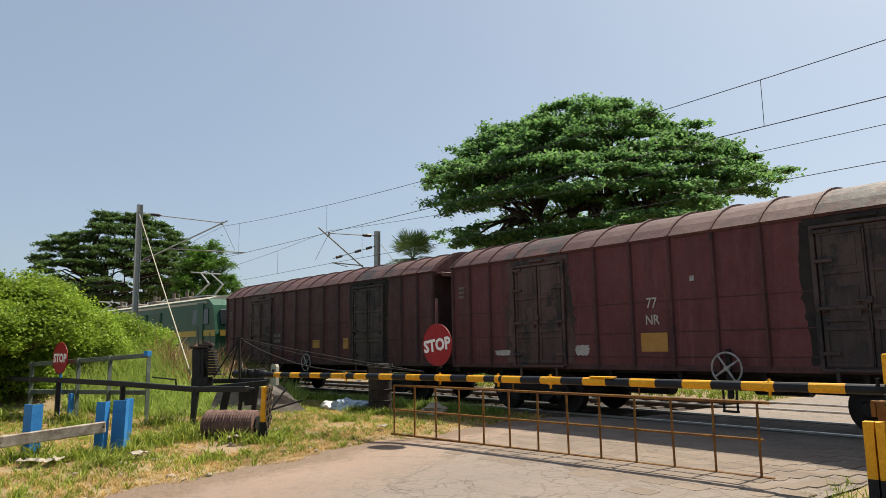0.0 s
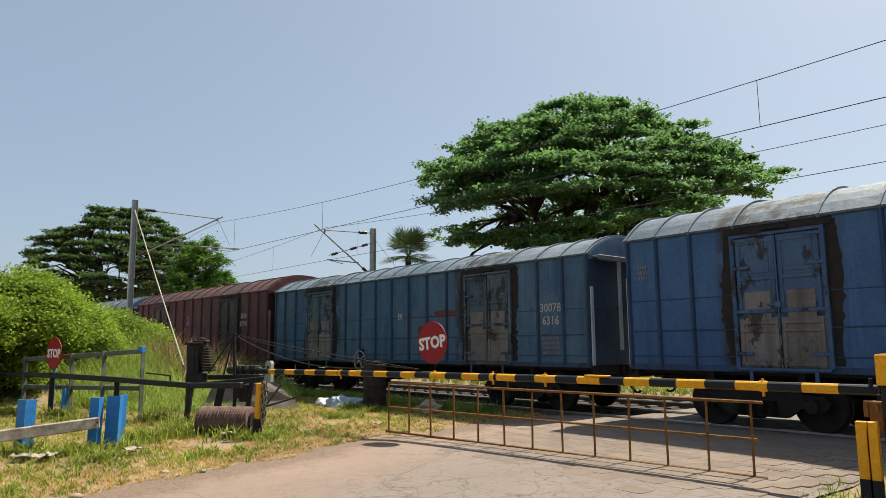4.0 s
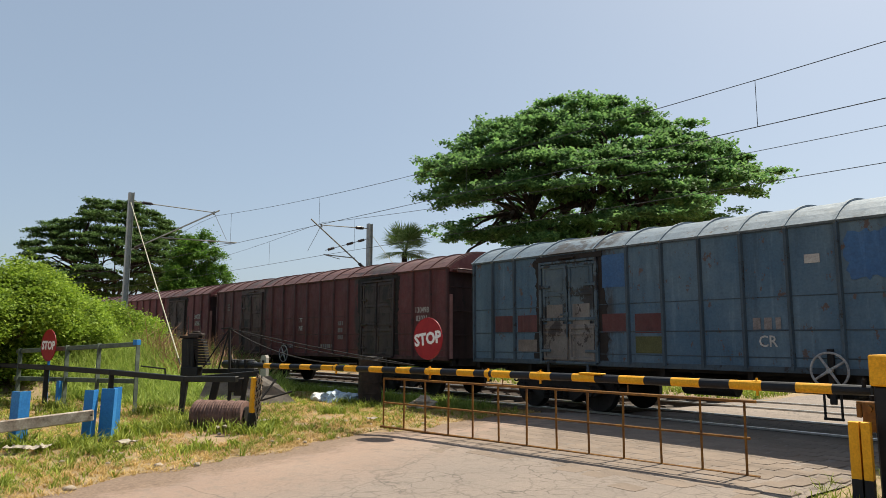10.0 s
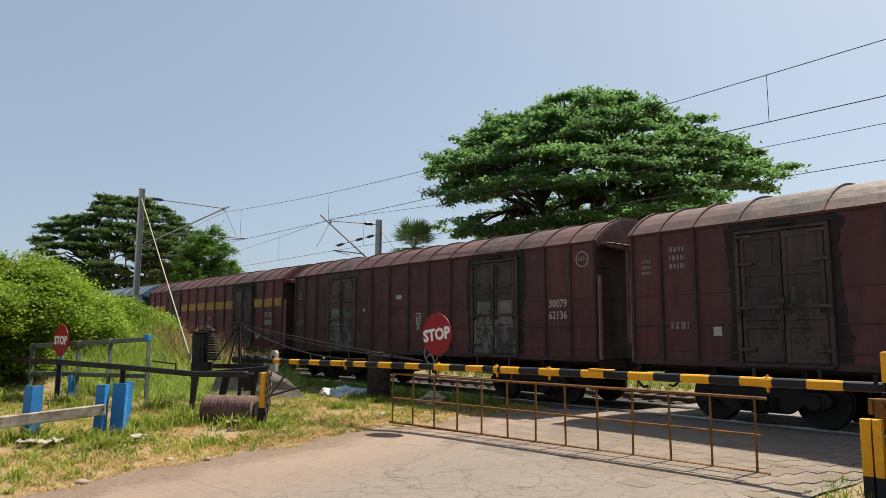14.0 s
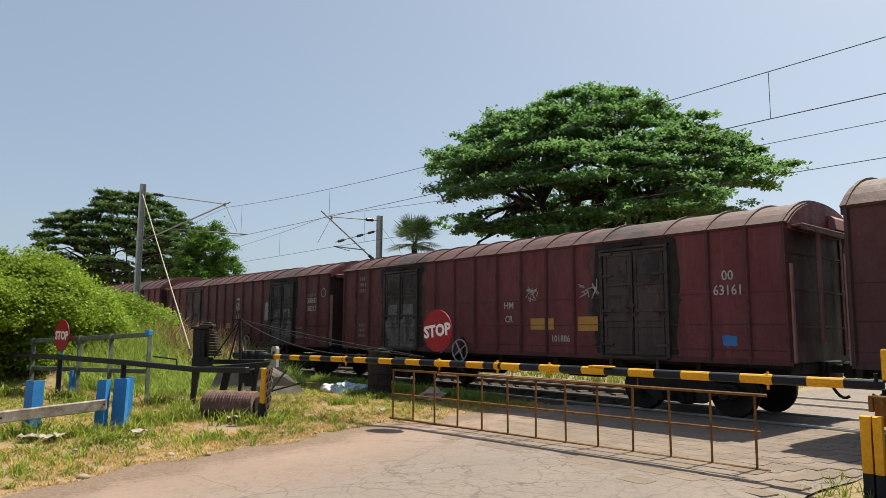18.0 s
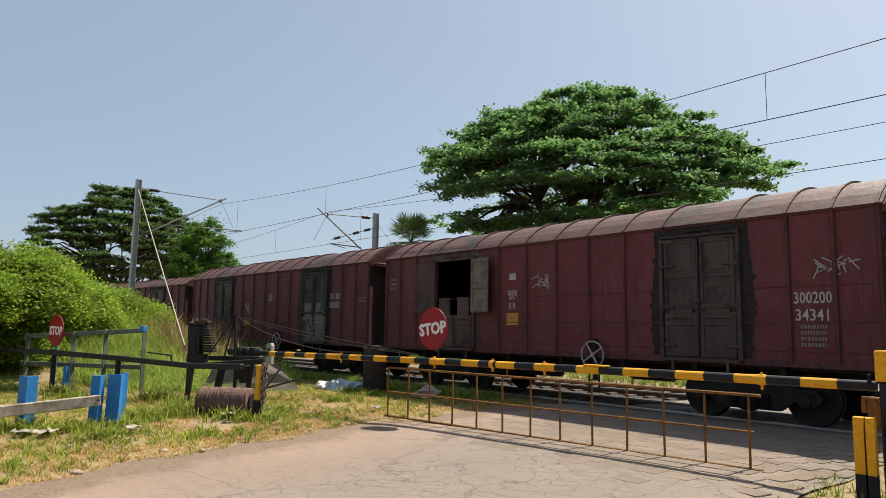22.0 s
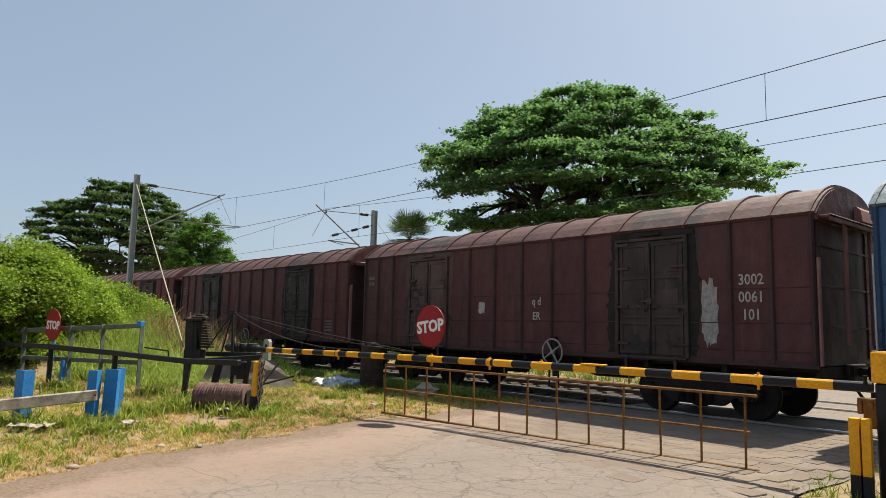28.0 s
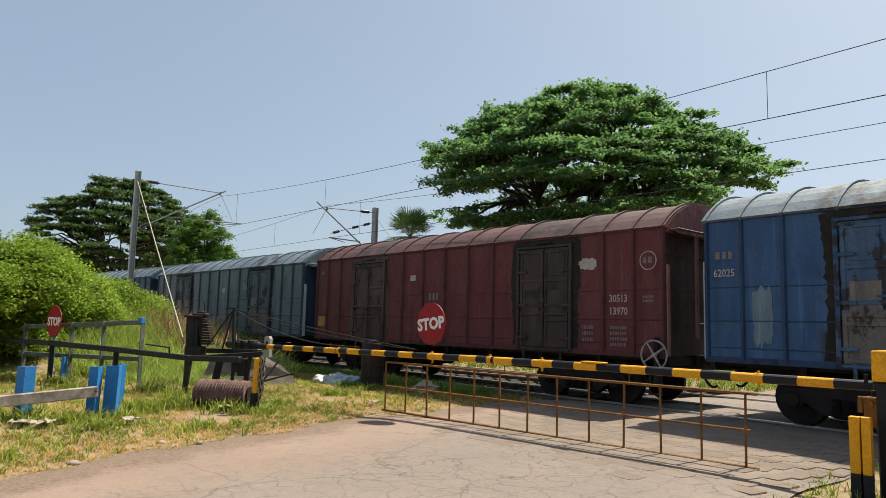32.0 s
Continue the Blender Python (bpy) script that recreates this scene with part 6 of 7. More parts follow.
        for x in (h - 1.48, -h + 1.48):
            bm = bmesh.new()
            box(bm, -0.32, 0.32, -0.02, 0.02, -1.15, 1.15, 0.01)
            part("cab_door", bm, M["loco_green"], t).matrix_local = pose(x, y, 2.6)
    for x, up in ((6.2, 0.62), (-7.0, 0.2)):
        bm = bmesh.new()
        z = 4.2
        box(bm, -0.7, 0.7, -0.55, 0.55, z, z + 0.06)
        for y in (-0.45, 0.45):
            rod(bm, (-0.6, y, z + 0.05), (0.65, y * 0.8, z + 0.1 + 0.85 * up), 0.05, 6)
            rod(bm, (0.65, y * 0.8, z + 0.1 + 0.85 * up), (-0.45, y * 0.6, z + 0.15 + 1.75 * up), 0.04, 6)
        rod(bm, (-0.45, -0.8, z + 0.17 + 1.75 * up), (-0.45, 0.8, z + 0.17 + 1.75 * up), 0.03, 6)
        part("pantograph", bm, M["galv"], t, "folding steel pantograph").matrix_local = pose(x, 0, 0)
    for x in (-4.5, -2.5, 0.5, 3.0, 4.6):
        bm = bmesh.new()
        box(bm, -0.5, 0.5, -0.6, 0.6, 4.10, 4.30, 0.05)
        rod(bm, (-0.3, -0.3, 4.3), (-0.3, -0.3, 4.62), 0.09, 8)
        rod(bm, (0.3, -0.3, 4.3), (0.3, -0.3, 4.55), 0.07, 8)
        part("roof_equipment", bm, M["tin"], t, "roof equipment box with insulator").matrix_local = pose(x, 0, 0)
    return t


LOCO_WHEELS = []
LOCO = locomotive()


# ---- overhead line ----
def cantilever(t, s, stay, tube, reg, z0):
    """Bracket arms from a mast towards the track; s is the side (+1 or -1 along local y), the rest (out, height) pairs over the foot at z0."""
    def at(p):
        return Vector((0, s * p[0], p[1] - z0))

    def arm(name, a, b, r, lab):
        bm = bmesh.new()
        rod(bm, at(a), at(b), r, 8)
        return part(name, bm, M["arm_steel"], t, lab)
    arm("stay_tube", *stay, 0.026, "thin pale stay")
    arm("bracket_tube", *tube, 0.038, "slanting bracket tube")
    arm("register_arm", *reg, 0.030, "register arm holding the contact wire")
    arm("drop_link", stay[1], (stay[1][0] + 0.75, reg[1][1] + 0.1), 0.012, "thin hanging link")
    arm("steady_arm", (reg[1][0] - 0.1, reg[1][1] - 0.02), (reg[1][0] - 0.95, reg[1][1] - 0.16), 0.018, "short steady arm")
    arm("clamp", (stay[1][0] - 0.02, stay[1][1] - 0.12), (stay[1][0] + 0.02, stay[1][1] + 0.06), 0.05, "wire clamp")
    for (a, b), f0 in ((stay, 0.10), (tube, 0.04)):
        a, b = at(a), at(b)
        d = (b - a).normalized()
        bm = bmesh.new()
        p = a + (b - a) * f0
        for k in range(6):
            rod(bm, p + d * (0.075 * k), p + d * (0.075 * k + 0.04), 0.085, 12)
        rod(bm, p - d * 0.05, p + d * 0.5, 0.04, 8)
        part("insulator", bm, M["insul"], t, "ribbed brown insulator")


def mast(x, y, top, side, label, stay, tube, reg, turn=0.0):
    g = ground_z(x, y)
    t = thing("overhead_mast", pose(x, y, g, 0, 0, turn), label, "mast", "overhead line masts")
    bm = bmesh.new()
    w, d = 0.13, 0.11
    for s in (-1, 1):
        box(bm, -w, w, s * d - 0.012, s * d + 0.012, -0.3, top - g, 0.003)
    box(bm, -0.012, 0.012, -d, d, -0.3, top - g)
    part("column", bm, M["galv"], t, "galvanised steel column")
    bm = bmesh.new()
    box(bm, -0.35, 0.35, -0.35, 0.35, -0.4, 0.35, 0.05)
    part("footing", bm, M["concrete"], t, "concrete footing")
    cantilever(t, side, stay, tube, reg, g)
    return t


NEAR_ARMS = (((0.15, 8.50), (4.26, 8.43)), ((0.15, 6.05), (4.55, 8.58)), ((1.56, 6.80), (5.6, 6.90)))
FAR_ARMS = (((0.15, 7.51), (2.92, 7.40)), ((0.15, 5.25), (3.52, 7.64)), ((0.9, 5.86), (2.75, 5.90)))
MAST_A = mast(-36.3, 9.44, 8.95, 1, "grey steel overhead line mast with a bracket arm", *NEAR_ARMS)
bm = bmesh.new()
box(bm, -0.19, 0.19, -0.145, -0.125, 2.95, 3.2, 0.004)
part("number_board", bm, M["yellow_mark"], MAST_A, "small yellow plate")
bm = bmesh.new()
box(bm, -0.42, -0.16, -0.14, 0.14, 0.3, 2.3, 0.02)
part("cable_box", bm, M["galv"], MAST_A, "grey cable casing")
MAST_B = mast(-30.7, 20.07, 7.78, -1, "grey steel overhead line mast beyond the far track", *FAR_ARMS)
bm = bmesh.new()
rod(bm, (0, -0.12, 7.02), (0, -2.66, 6.18), 0.016, 6)
for k in (0.25, 0.95, 2.1):
    q = Vector((0, -0.12, 7.02)).lerp(Vector((0, -2.66, 6.18)), k / 2.6)
    for i in range(4):
        rod(bm, q + Vector((0, -0.09 * i, -0.030 * i)), q + Vector((0, -0.09 * i - 0.05, -0.030 * i - 0.017)), 0.07, 10)
part("anchor_strand", bm, M["insul"], MAST_B, "insulated strand to the far contact wire")
bm = bmesh.new()
rod(bm, (0.1, 0.1, 7.2), (1.6, 1.6, 4.4), 0.014, 6)
part("back_stay", bm, M["rope"], MAST_B, "pale back stay")
mast(23.0, 20.07, 7.78, -1, "grey steel overhead line mast beyond the far track", *FAR_ARMS)
mast(19.0, 9.44, 8.95, 1, "grey steel overhead line mast with a bracket arm", *NEAR_ARMS)


def guy():
    t = thing("guy_wire", Matrix(), "pale stay wire running from mast top to ground", "stay wire")
    bm = bmesh.new()
    rod(bm, (-36.15, 9.4, 8.4), (-22.6, 7.6, 1.0), 0.020, 6)
    part("strand", bm, M["rope"], t)
    bm = bmesh.new()
    rod(bm, (-22.6, 7.6, 1.0), (-21.0, 7.35, 0.0), 0.03, 6)
    part("anchor_rod", bm, M["iron"], t, "iron anchor rod")


guy()


def overhead(y0, y1, z_cat, z_con, x_left, x_right, name, label, first, sag_depth):
    """Catenary and contact wire of one line with droppers between supports at x_left and x_right."""
    t = thing(name, Matrix(), label, "overhead wire", "overhead wires")

    def at(x, low):
        f = (x - x_left) / (x_right - x_left)
        k = f - math.floor(f)
        sag = 4 * k * (1 - k)
        y = y0 + (y1 - y0) * f
        if x < x_left:
            y = y0 + (y1 - y0) * f - 0.00105 * (x - x_left) ** 2 * 1.0
        return Vector((x, y, (z_con[0] + (z_con[1] - z_con[0]) * f - 0.05 * sag) if low else (z_cat[0] + (z_cat[1] - z_cat[0]) * f - sag_depth * sag)))
    for low, nm in ((False, "catenary_wire"), (True, "contact_wire")):
        bm = bmesh.new()
        xs = np.linspace(x_left - 60, x_right + 40, 70)
        tube(bm, [at(x, low) for x in xs], 0.010 if low else 0.009, 5)
        part(nm, bm, M["wire"], t)
    for i in range(-5, 9):
        bm = bmesh.new()
        rod(bm, at(first + 8.95 * i, True), at(first + 8.95 * i, False), 0.007, 4)
        part("dropper", bm, M["wire"], t)


overhead(13.45, 13.65, (8.15, 8.0), (6.40, 5.60), -36.0, 19.0, "overhead_wire", "thin catenary and contact wires above the near track", -33.3, 1.17)
overhead(17.2, 17.6, (7.55, 7.35), (5.85, 5.45), -30.9, 23.0, "overhead_wire", "thin catenary and contact wires above the far track", -36.6, 1.0)


# ---- the boom and its hanging gate ----
def boom_at(f):
    """Along the boom from its tip (0) to the pivot (1)."""
    return Vector((-14.9, 6.98, 1.015)).lerp(Vector((-2.85, 8.45, 1.065)), f) + Vector((0, 0, 0.02 * math.sin(f * math.pi)))


def barrier():
    t = thing("barrier_boom", Matrix(), "closed level crossing boom banded black and yellow", "barrier")
    n = 32
    for i in range(n):
        bm = bmesh.new()
        r0 = 0.057
        rod(bm, boom_at(-0.011 + 1.003 * i / n), boom_at(-0.011 + 1.003 * (i + 1) / n), r0, 14, r0 + 0.001)
        part("yellow_band" if i % 2 == 0 else "black_band", bm, M["boom_yellow" if i % 2 == 0 else "boom_black"], t, smooth=False)
    for f in (0.215, 0.435, 0.545, 0.63, 0.893):
        bm = bmesh.new()
        p, q = boom_at(f - 0.0035), boom_at(f + 0.0035)
        rod(bm, p, q, 0.065, 12)
        box(bm, -0.010, 0.010, -0.015, 0.015, -0.12, 0.09, m=Matrix.Translation(boom_at(f)))
        part("clamp", bm, M["boom_yellow"], t, "bolted clamp")
    bm = bmesh.new()
    box(bm, -0.20, 0.20, -0.06, 0.06, 0.05, 0.075, 0.006, m=Matrix.Translation(boom_at(0.705)))
    part("plate", bm, M["boom_yellow"], t, "flat plate on the boom")
    return t


barrier()


def skirt():
    t = thing("barrier_gate", Matrix(), "rusty yellow grid gate hanging below the boom", "gate")
    l, r = Vector((-10.83, 7.45, 0)), Vector((-4.32, 8.29, 0))
    e = (r - l).normalized() * 0.15

    def bar(name, a, b, w, lab=""):
        bm = bmesh.new()
        rod(bm, a, b, w * 0.8, 6)
        part(name, bm, M["gate_yellow"], t, lab)
    for z, nm, s in ((0.012, "bottom_rail", 0.026), (0.455, "middle_rail", 0.020), (0.895, "top_rail", 0.024)):
        bar(nm, l - e * (0.5 if z < 0.1 else 0.0) + Vector((0, 0, z)), r + e * (1.0 if z != 0.455 else 0.4) + Vector((0, 0, z - 0.025)), s)
    for i in range(13):
        p = l.lerp(r, i / 12)
        k = 0.012 * math.sin(i * 2.3)
        bar("upright", p + Vector((0, 0, 0.012 - 0.025 * i / 12)), p + Vector((k, 0, 0.895 - 0.025 * i / 12)), 0.021)
    for i in (2, 5, 9):
        p = l.lerp(r, i / 12) + Vector((0.1, 0.0, 0))
        bar("hanger", p + Vector((0, 0, 0.90)), p + Vector((0, 0, 1.0)), 0.012, "short iron hanger")
    return t


skirt()


def disc_sign(name, place_, radius, size, facing, label, on_pole=None, lean=0):
    t = thing(name, pose(*place_, 0, 0, facing) @ pose(0, 0, 0, 0, lean, 0), label, "stop sign", "round stop signs")
    bm = bmesh.new()
    rod(bm, (0, -0.006, 0), (0, 0.006, 0), radius, 40)
    part("plate", bm, M["stop_red"], t, "red round plate")
    bm = bmesh.new()
    ring(bm, (0, -0.006, 0), radius - 0.008, 0.006, "Y", 40, 4)
    part("rim", bm, M["stop_red"], t, "thin rim")
    written("lettering", "STOP", size, M["white"], t, pose(0, -0.010, -size * 0.34, 90, 0, 0), "bold white word", weight=0.04)
    if on_pole:
        bm = bmesh.new()
        box(bm, -0.025, 0.025, 0.008, 0.055, -on_pole, radius * 0.6, 0.004)
        part("post", bm, M["post_blue" if on_pole > 0.6 else "iron"], t, "thin post behind the plate")
    return t


disc_sign("stop_sign", (-9.66, 7.57, 1.63), 0.37, 0.285, 5, "red round STOP sign fixed on the boom", 0.40, -7)
disc_sign("stop_sign", (-19.21, 3.32, 1.46), 0.385, 0.28, 14, "red round STOP sign on a blue post by the railing", 1.5)


def tall_post():
    """The boom's pivot stand and the chequered posts beside it."""
    t = thing("barrier_stand", pose(-2.745, 8.20, 0), "black barrier stand with an orange top plate", "barrier stand")
    bm = bmesh.new()
    box(bm, -0.05, 0.30, -0.16, 0.14, -0.1, 1.14, 0.02)
    part("column", bm, M["boom_black"], t, "black steel column")
    bm = bmesh.new()
    box(bm, -0.07, 0.34, -0.19, 0.17, 1.14, 1.46, 0.015)
    part("top_plate", bm, M["boom_yellow"], t, "orange steel top plate")
    bm = bmesh.new()
    box(bm, -0.19, -0.05, -0.10, 0.04, 0.66, 0.97, 0.01)
    box(bm, -0.25, -0.20, -0.09, -0.05, 0.80, 0.95, 0.008)
    box(bm, -0.25, -0.17, -0.08, -0.04, 0.93, 0.97, 0.006)
    rod(bm, (-0.12, -0.12, 0.90), (-0.12, 0.08, 0.90), 0.035, 10)
    part("pivot_bracket", bm, M["gate_yellow"], t, "rusty yellow pivot bracket")
    bm = bmesh.new()
    rod(bm, (-0.13, 0.05, 0.96), (-0.13, 0.05, 1.03), 0.03, 8)
    for x in (-0.26, -0.12):
        rod(bm, (x, 0.20, 1.10), (x, 0.20, 1.19), 0.022, 8)
    part("pin", bm, M["iron"], t, "dark pivot pin")
    t2 = thing("bollard", pose(-2.915, 7.90, 0, 0, 0, 12) @ Matrix.Diagonal((0.72, 1, 1, 1)), "yellow and black banded angle-iron post beside the barrier stand", "post")
    for nm, z0, z1, mt in (("black_foot", -0.1, 0.22, "boom_black"), ("yellow_top", 0.22, 0.78, "boom_yellow")):
        bm = bmesh.new()
        extruded(bm, [(-0.10, -0.10), (0.03, -0.10), (0.035, -0.02), (0.055, -0.02), (0.06, -0.13), (0.17, -0.13), (0.17, 0.03), (-0.10, 0.03)], z0, z1)
        bmesh.ops.transform(bm, matrix=Matrix(((1, 0, 0, 0), (0, 0, 1, 0), (0, 1, 0, 0), (0, 0, 0, 1))), verts=bm.verts)
        bmesh.ops.recalc_face_normals(bm, faces=bm.faces)
        part(nm, bm, M[mt], t2)
    t3 = thing("bollard", pose(-2.47, 7.80, 0), "short yellow angle-iron post behind the barrier stand", "post")
    bm = bmesh.new()
    box(bm, -0.05, 0.05, -0.04, 0.04, -0.1, 0.62, 0.01)
    part("shaft", bm, M["gate_yellow"], t3)


tall_post()


# ---- beside the road ----
def between(bm, a, b, w, h, bevel=0.008):
    """A squared bar of width w and height h from a to b."""
    a, b = Vector(a), Vector(b)
    q = (b - a).to_track_quat("X", "Z").to_matrix().to_4x4()
    k = (b - a).length / 2
    box(bm, -k, k, -w / 2, w / 2, -h / 2, h / 2, bevel, Matrix.Translation((a + b) / 2) @ q)


def black_pipe():
    t = thing("pipe_rail", Matrix(), "long black steel rail on thin legs", "railing")
    line = [(-25.5, 0.9, 0.95), (-22.9, 2.05, 0.95), (-19.12, 3.3, 0.93), (-17.05, 4.25, 0.865), (-15.09, 5.25, 0.765), (-13.85, 5.86, 0.795)]
    bm = bmesh.new()
    for a, b in zip(line, line[1:]):
        between(bm, a, b, 0.13, 0.115, 0.012)
    part("rail", bm, M["black_bar"], t, "black tarred square rail")
    for (x, y, z), lean in ((line[2], 0.0), (line[3], 0.0), (line[4], 0.07)):
        bm = bmesh.new()
        between(bm, (x - lean, y - lean, -0.15), (x, y, z - 0.03), 0.10, 0.10, 0.01)
        part("leg", bm, M["black_bar"], t)
    bm = bmesh.new()
    rod(bm, (-15.6, 4.98, 0.82), (-15.62, 4.97, 0.98), 0.018, 6)
    rod(bm, (-15.62, 4.97, 0.97), (-16.25, 4.65, 1.02), 0.016, 6)
    part("stub", bm, M["iron"], t, "bent iron hook")


def steel_railing():
    t = thing("railing", Matrix(), "weathered grey-green steel railing with blue-tipped post", "railing")
    a, b = Vector((-16.80, 4.72, 1.50)), Vector((-20.45, 2.85, 1.30))
    for dz, nm in ((0.0, "top_rail"), (-0.84, "lower_rail")):
        bm = bmesh.new()
        between(bm, a + Vector((0, 0, dz)), b + Vector((0, 0, dz * 0.8)), 0.09, 0.105, 0.01)
        part(nm, bm, M["grey_green_rail"], t)
    for i, f in enumerate((0.0, 0.30, 0.56, 0.97)):
        x, y, z = a.lerp(b, f)
        bm = bmesh.new()
        box(bm, -0.055, 0.055, -0.012, 0.012, -0.1, z + 0.07, 0.004, pose(x, y, 0, 0, 0, 28))
        box(bm, 0.032, 0.056, -0.10, 0.0, -0.1, z + 0.07, 0.004, pose(x, y, 0, 0, 0, 28))
        p = part("post", bm, M["grey_green_rail"], t, "rusty angle-iron post")
        if i:
            continue
        bm = bmesh.new()
        box(bm, -0.06, 0.06, -0.11, 0.02, z - 0.02, z + 0.10, 0.006, pose(x, y, 0, 0, 0, 28))
        part("cap", bm, M["post_blue"], p, "blue painted tip")
    x, y, z = a.lerp(b, 0.58)
    bm = bmesh.new()
    box(bm, -0.05, 0.05, -0.05, 0.05, -0.1, 0.62, 0.008, pose(x + 0.12, y - 0.10, 0, 0, 0, 28))
    part("short_post", bm, M["post_blue"], t, "blue short post")


def blue_posts():
    for x, y, w, h, turn in ((-12.67, 3.13, 0.205, 0.79, 62), (-12.62, 2.84, 0.150, 0.78, 50), (-12.66, 1.85, 0.185, 0.80, 28), (-13.3, 3.42, 0.10, 0.77, 35)):
        t = thing("fence_post", pose(x, y, 0, 0, 1.5, turn), "bright blue painted steel channel fence post", "fence post", "blue fence posts")
        bm = bmesh.new()
        k = w / 2
        extruded(bm, [(-k, -k), (k, -k), (k, k), (k - 0.03, k), (k - 0.03, -k + 0.03), (-k, -k + 0.03)], -0.15, h)
        bmesh.ops.transform(bm, matrix=Matrix(((1, 0, 0, 0), (0, 0, 1, 0), (0, 1, 0, 0), (0, 0, 0, 1))), verts=bm.verts)
        bmesh.ops.recalc_face_normals(bm, faces=bm.faces)
        part("angle", bm, M["post_blue"], t)
        bm = bmesh.new()
        box(bm, -k * 0.9, k - 0.035, -k + 0.035, k * 0.85, -0.15, h - 0.02, 0.01)
        part("core", bm, M["post_blue"], t)
    t = thing("fence_bar", Matrix(), "peeling white wooden bar on the blue posts", "fence bar")
    bm = bmesh.new()
    between(bm, (-12.22, 0.75, 0.26), (-12.42, 2.86, 0.39), 0.08, 0.175, 0.014)
    part("bar", bm, M["white_bar"], t)
    bm = bmesh.new()
    for f in (0.30, 0.97):
        c = Vector((-12.22, 0.75, 0.25)).lerp(Vector((-12.42, 2.88, 0.40)), f)
        rod(bm, c + Vector((0.03, 0, 0)), c + Vector((0.075, 0, 0)), 0.014, 6)
    part("bolt", bm, M["iron"], t, "rusty bolts")


def winch():
    """The boom's tip rest: a weight box with stacked plates, a sleeve for the boom's tip, beams and legs, and a strut with cords."""
    t = thing("boom_rest", Matrix(), "black iron boom rest with stacked weights and levers", "boom rest")
    q = pose(-16.21, 5.76, 0.77, 0, 0, 51)
    k = 1 / 71.5
    bm = bmesh.new()
    lean = Matrix.Shear("XY", 4, (-0.03, 0.0))
    body = q @ lean
    box(bm, -13 * k, 7 * k, -0.16, 0.16, 0.0, 62 * k, 0.02, body)
    box(bm, -14 * k, 14 * k, -0.18, 0.18, -0.03, 15 * k, 0.015, q)
    box(bm, -3 * k, 1 * k, -0.18, -0.15, 18 * k, 60 * k, 0.006, body)
    part("housing", bm, M["black_bar"], t, "black iron weight box")
    for i in range(10):
        bm = bmesh.new()
        c = 20 - 0.95 * i
        box(bm, (c - 9) * k, (c + 8 - (i == 9) * 3) * k, -0.15, 0.15, (18 + 4.4 * i) * k, (21.4 + 4.4 * i) * k, 0.006, q)
        part("weight_plate", bm, M["iron"], t, "flat iron weight plate")
    bm = bmesh.new()
    box(bm, -18 * k, 12 * k, -0.17, 0.17, 62 * k, 66 * k, 0.01, q)
    box(bm, -5 * k, 17 * k, -0.13, 0.13, 65 * k, 70 * k, 0.02, q)
    box(bm, 0, 12 * k, -0.10, 0.10, 69 * k, 74 * k, 0.03, q)
    part("cap", bm, M["drum"], t, "lumpy rusted cap")
    for x, z0, z1 in ((-8, 62, 98), (12, 66, 88)):
        bm = bmesh.new()
        rod(bm, q @ Vector((x * k, 0, z0 * k)), q @ Vector(((x - 2) * k, 0, z1 * k)), 0.011, 5)
        part("spindle", bm, M["iron"], t, "thin iron spindle")
    tip = Vector((-14.98, 6.97, 1.013))
    way = Vector((-12.05, -1.47, -0.02)).normalized()
    bm = bmesh.new()
    tube(bm, [tip + way * d for d in (-0.05, 0.35, 0.40, 1.0, 1.05, 1.75)], [0.062, 0.075, 0.105, 0.105, 0.085, 0.10], 12)
    part("sleeve", bm, M["black_bar"], t, "black sleeve on the boom's tip")
    for d, w in ((0.62, 0.13), (0.98, 0.12), (1.35, 0.12)):
        bm = bmesh.new()
        c = tip + way * d
        box(bm, -0.04, 0.04, -w, w, -w, w, 0.01, Matrix.Translation(c) @ pose(0, 0, 0, 0, 0, 7))
        part("clamp_plate", bm, M["iron"], t, "bolted clamp plate")
    bm = bmesh.new()
    rod(bm, tip + way * 1.2 + Vector((0, -0.1, 0.05)), tip + way * 1.35 + Vector((0, -0.12, 0.30)), 0.022, 6)
    rod(bm, tip + way * 1.0 + Vector((0, -0.16, 0.1)), tip + way * 0.9 + Vector((0, -0.2, -0.28)), 0.02, 6)
    part("lever", bm, M["iron"], t, "short iron lever")
    for a, b, w, h in (((-15.35, 5.45, 0.745), (-14.72, 6.75, 0.86), 0.12, 0.12), ((-16.6, 6.15, 0.86), (-14.9, 6.75, 0.90), 0.14, 0.11), ((-15.9, 5.9, 0.72), (-15.0, 6.35, 0.80), 0.2, 0.07)):
        bm = bmesh.new()
        between(bm, a, b, w, h)
        part("cross_beam", bm, M["black_bar"], t)
    for x, y, x1, y1, w in ((-15.10, 5.95, -15.18, 5.80, 0.15), (-14.95, 6.2, -14.98, 6.15, 0.07), (-14.82, 6.5, -14.88, 6.40, 0.10), (-16.35, 5.62, -16.35, 5.62, 0.08)):
        bm = bmesh.new()
        between(bm, (x1, y1, -0.1), (x, y, 0.80), w, w)
        part("leg", bm, M["iron"], t)
    for x, y, z0, z1 in ((-14.90, 6.36, 0.38, 0.74), (-14.95, 6.24, 0.46, 0.74)):
        bm = bmesh.new()
        box(bm, -0.09, 0.09, -0.08, 0.08, z0, z1, 0.02, pose(x, y, 0, 0, 0, 51))
        part("balance_weight", bm, M["iron"], t, "hanging iron block")
    top = Vector((-15.65, 6.40, 1.86))
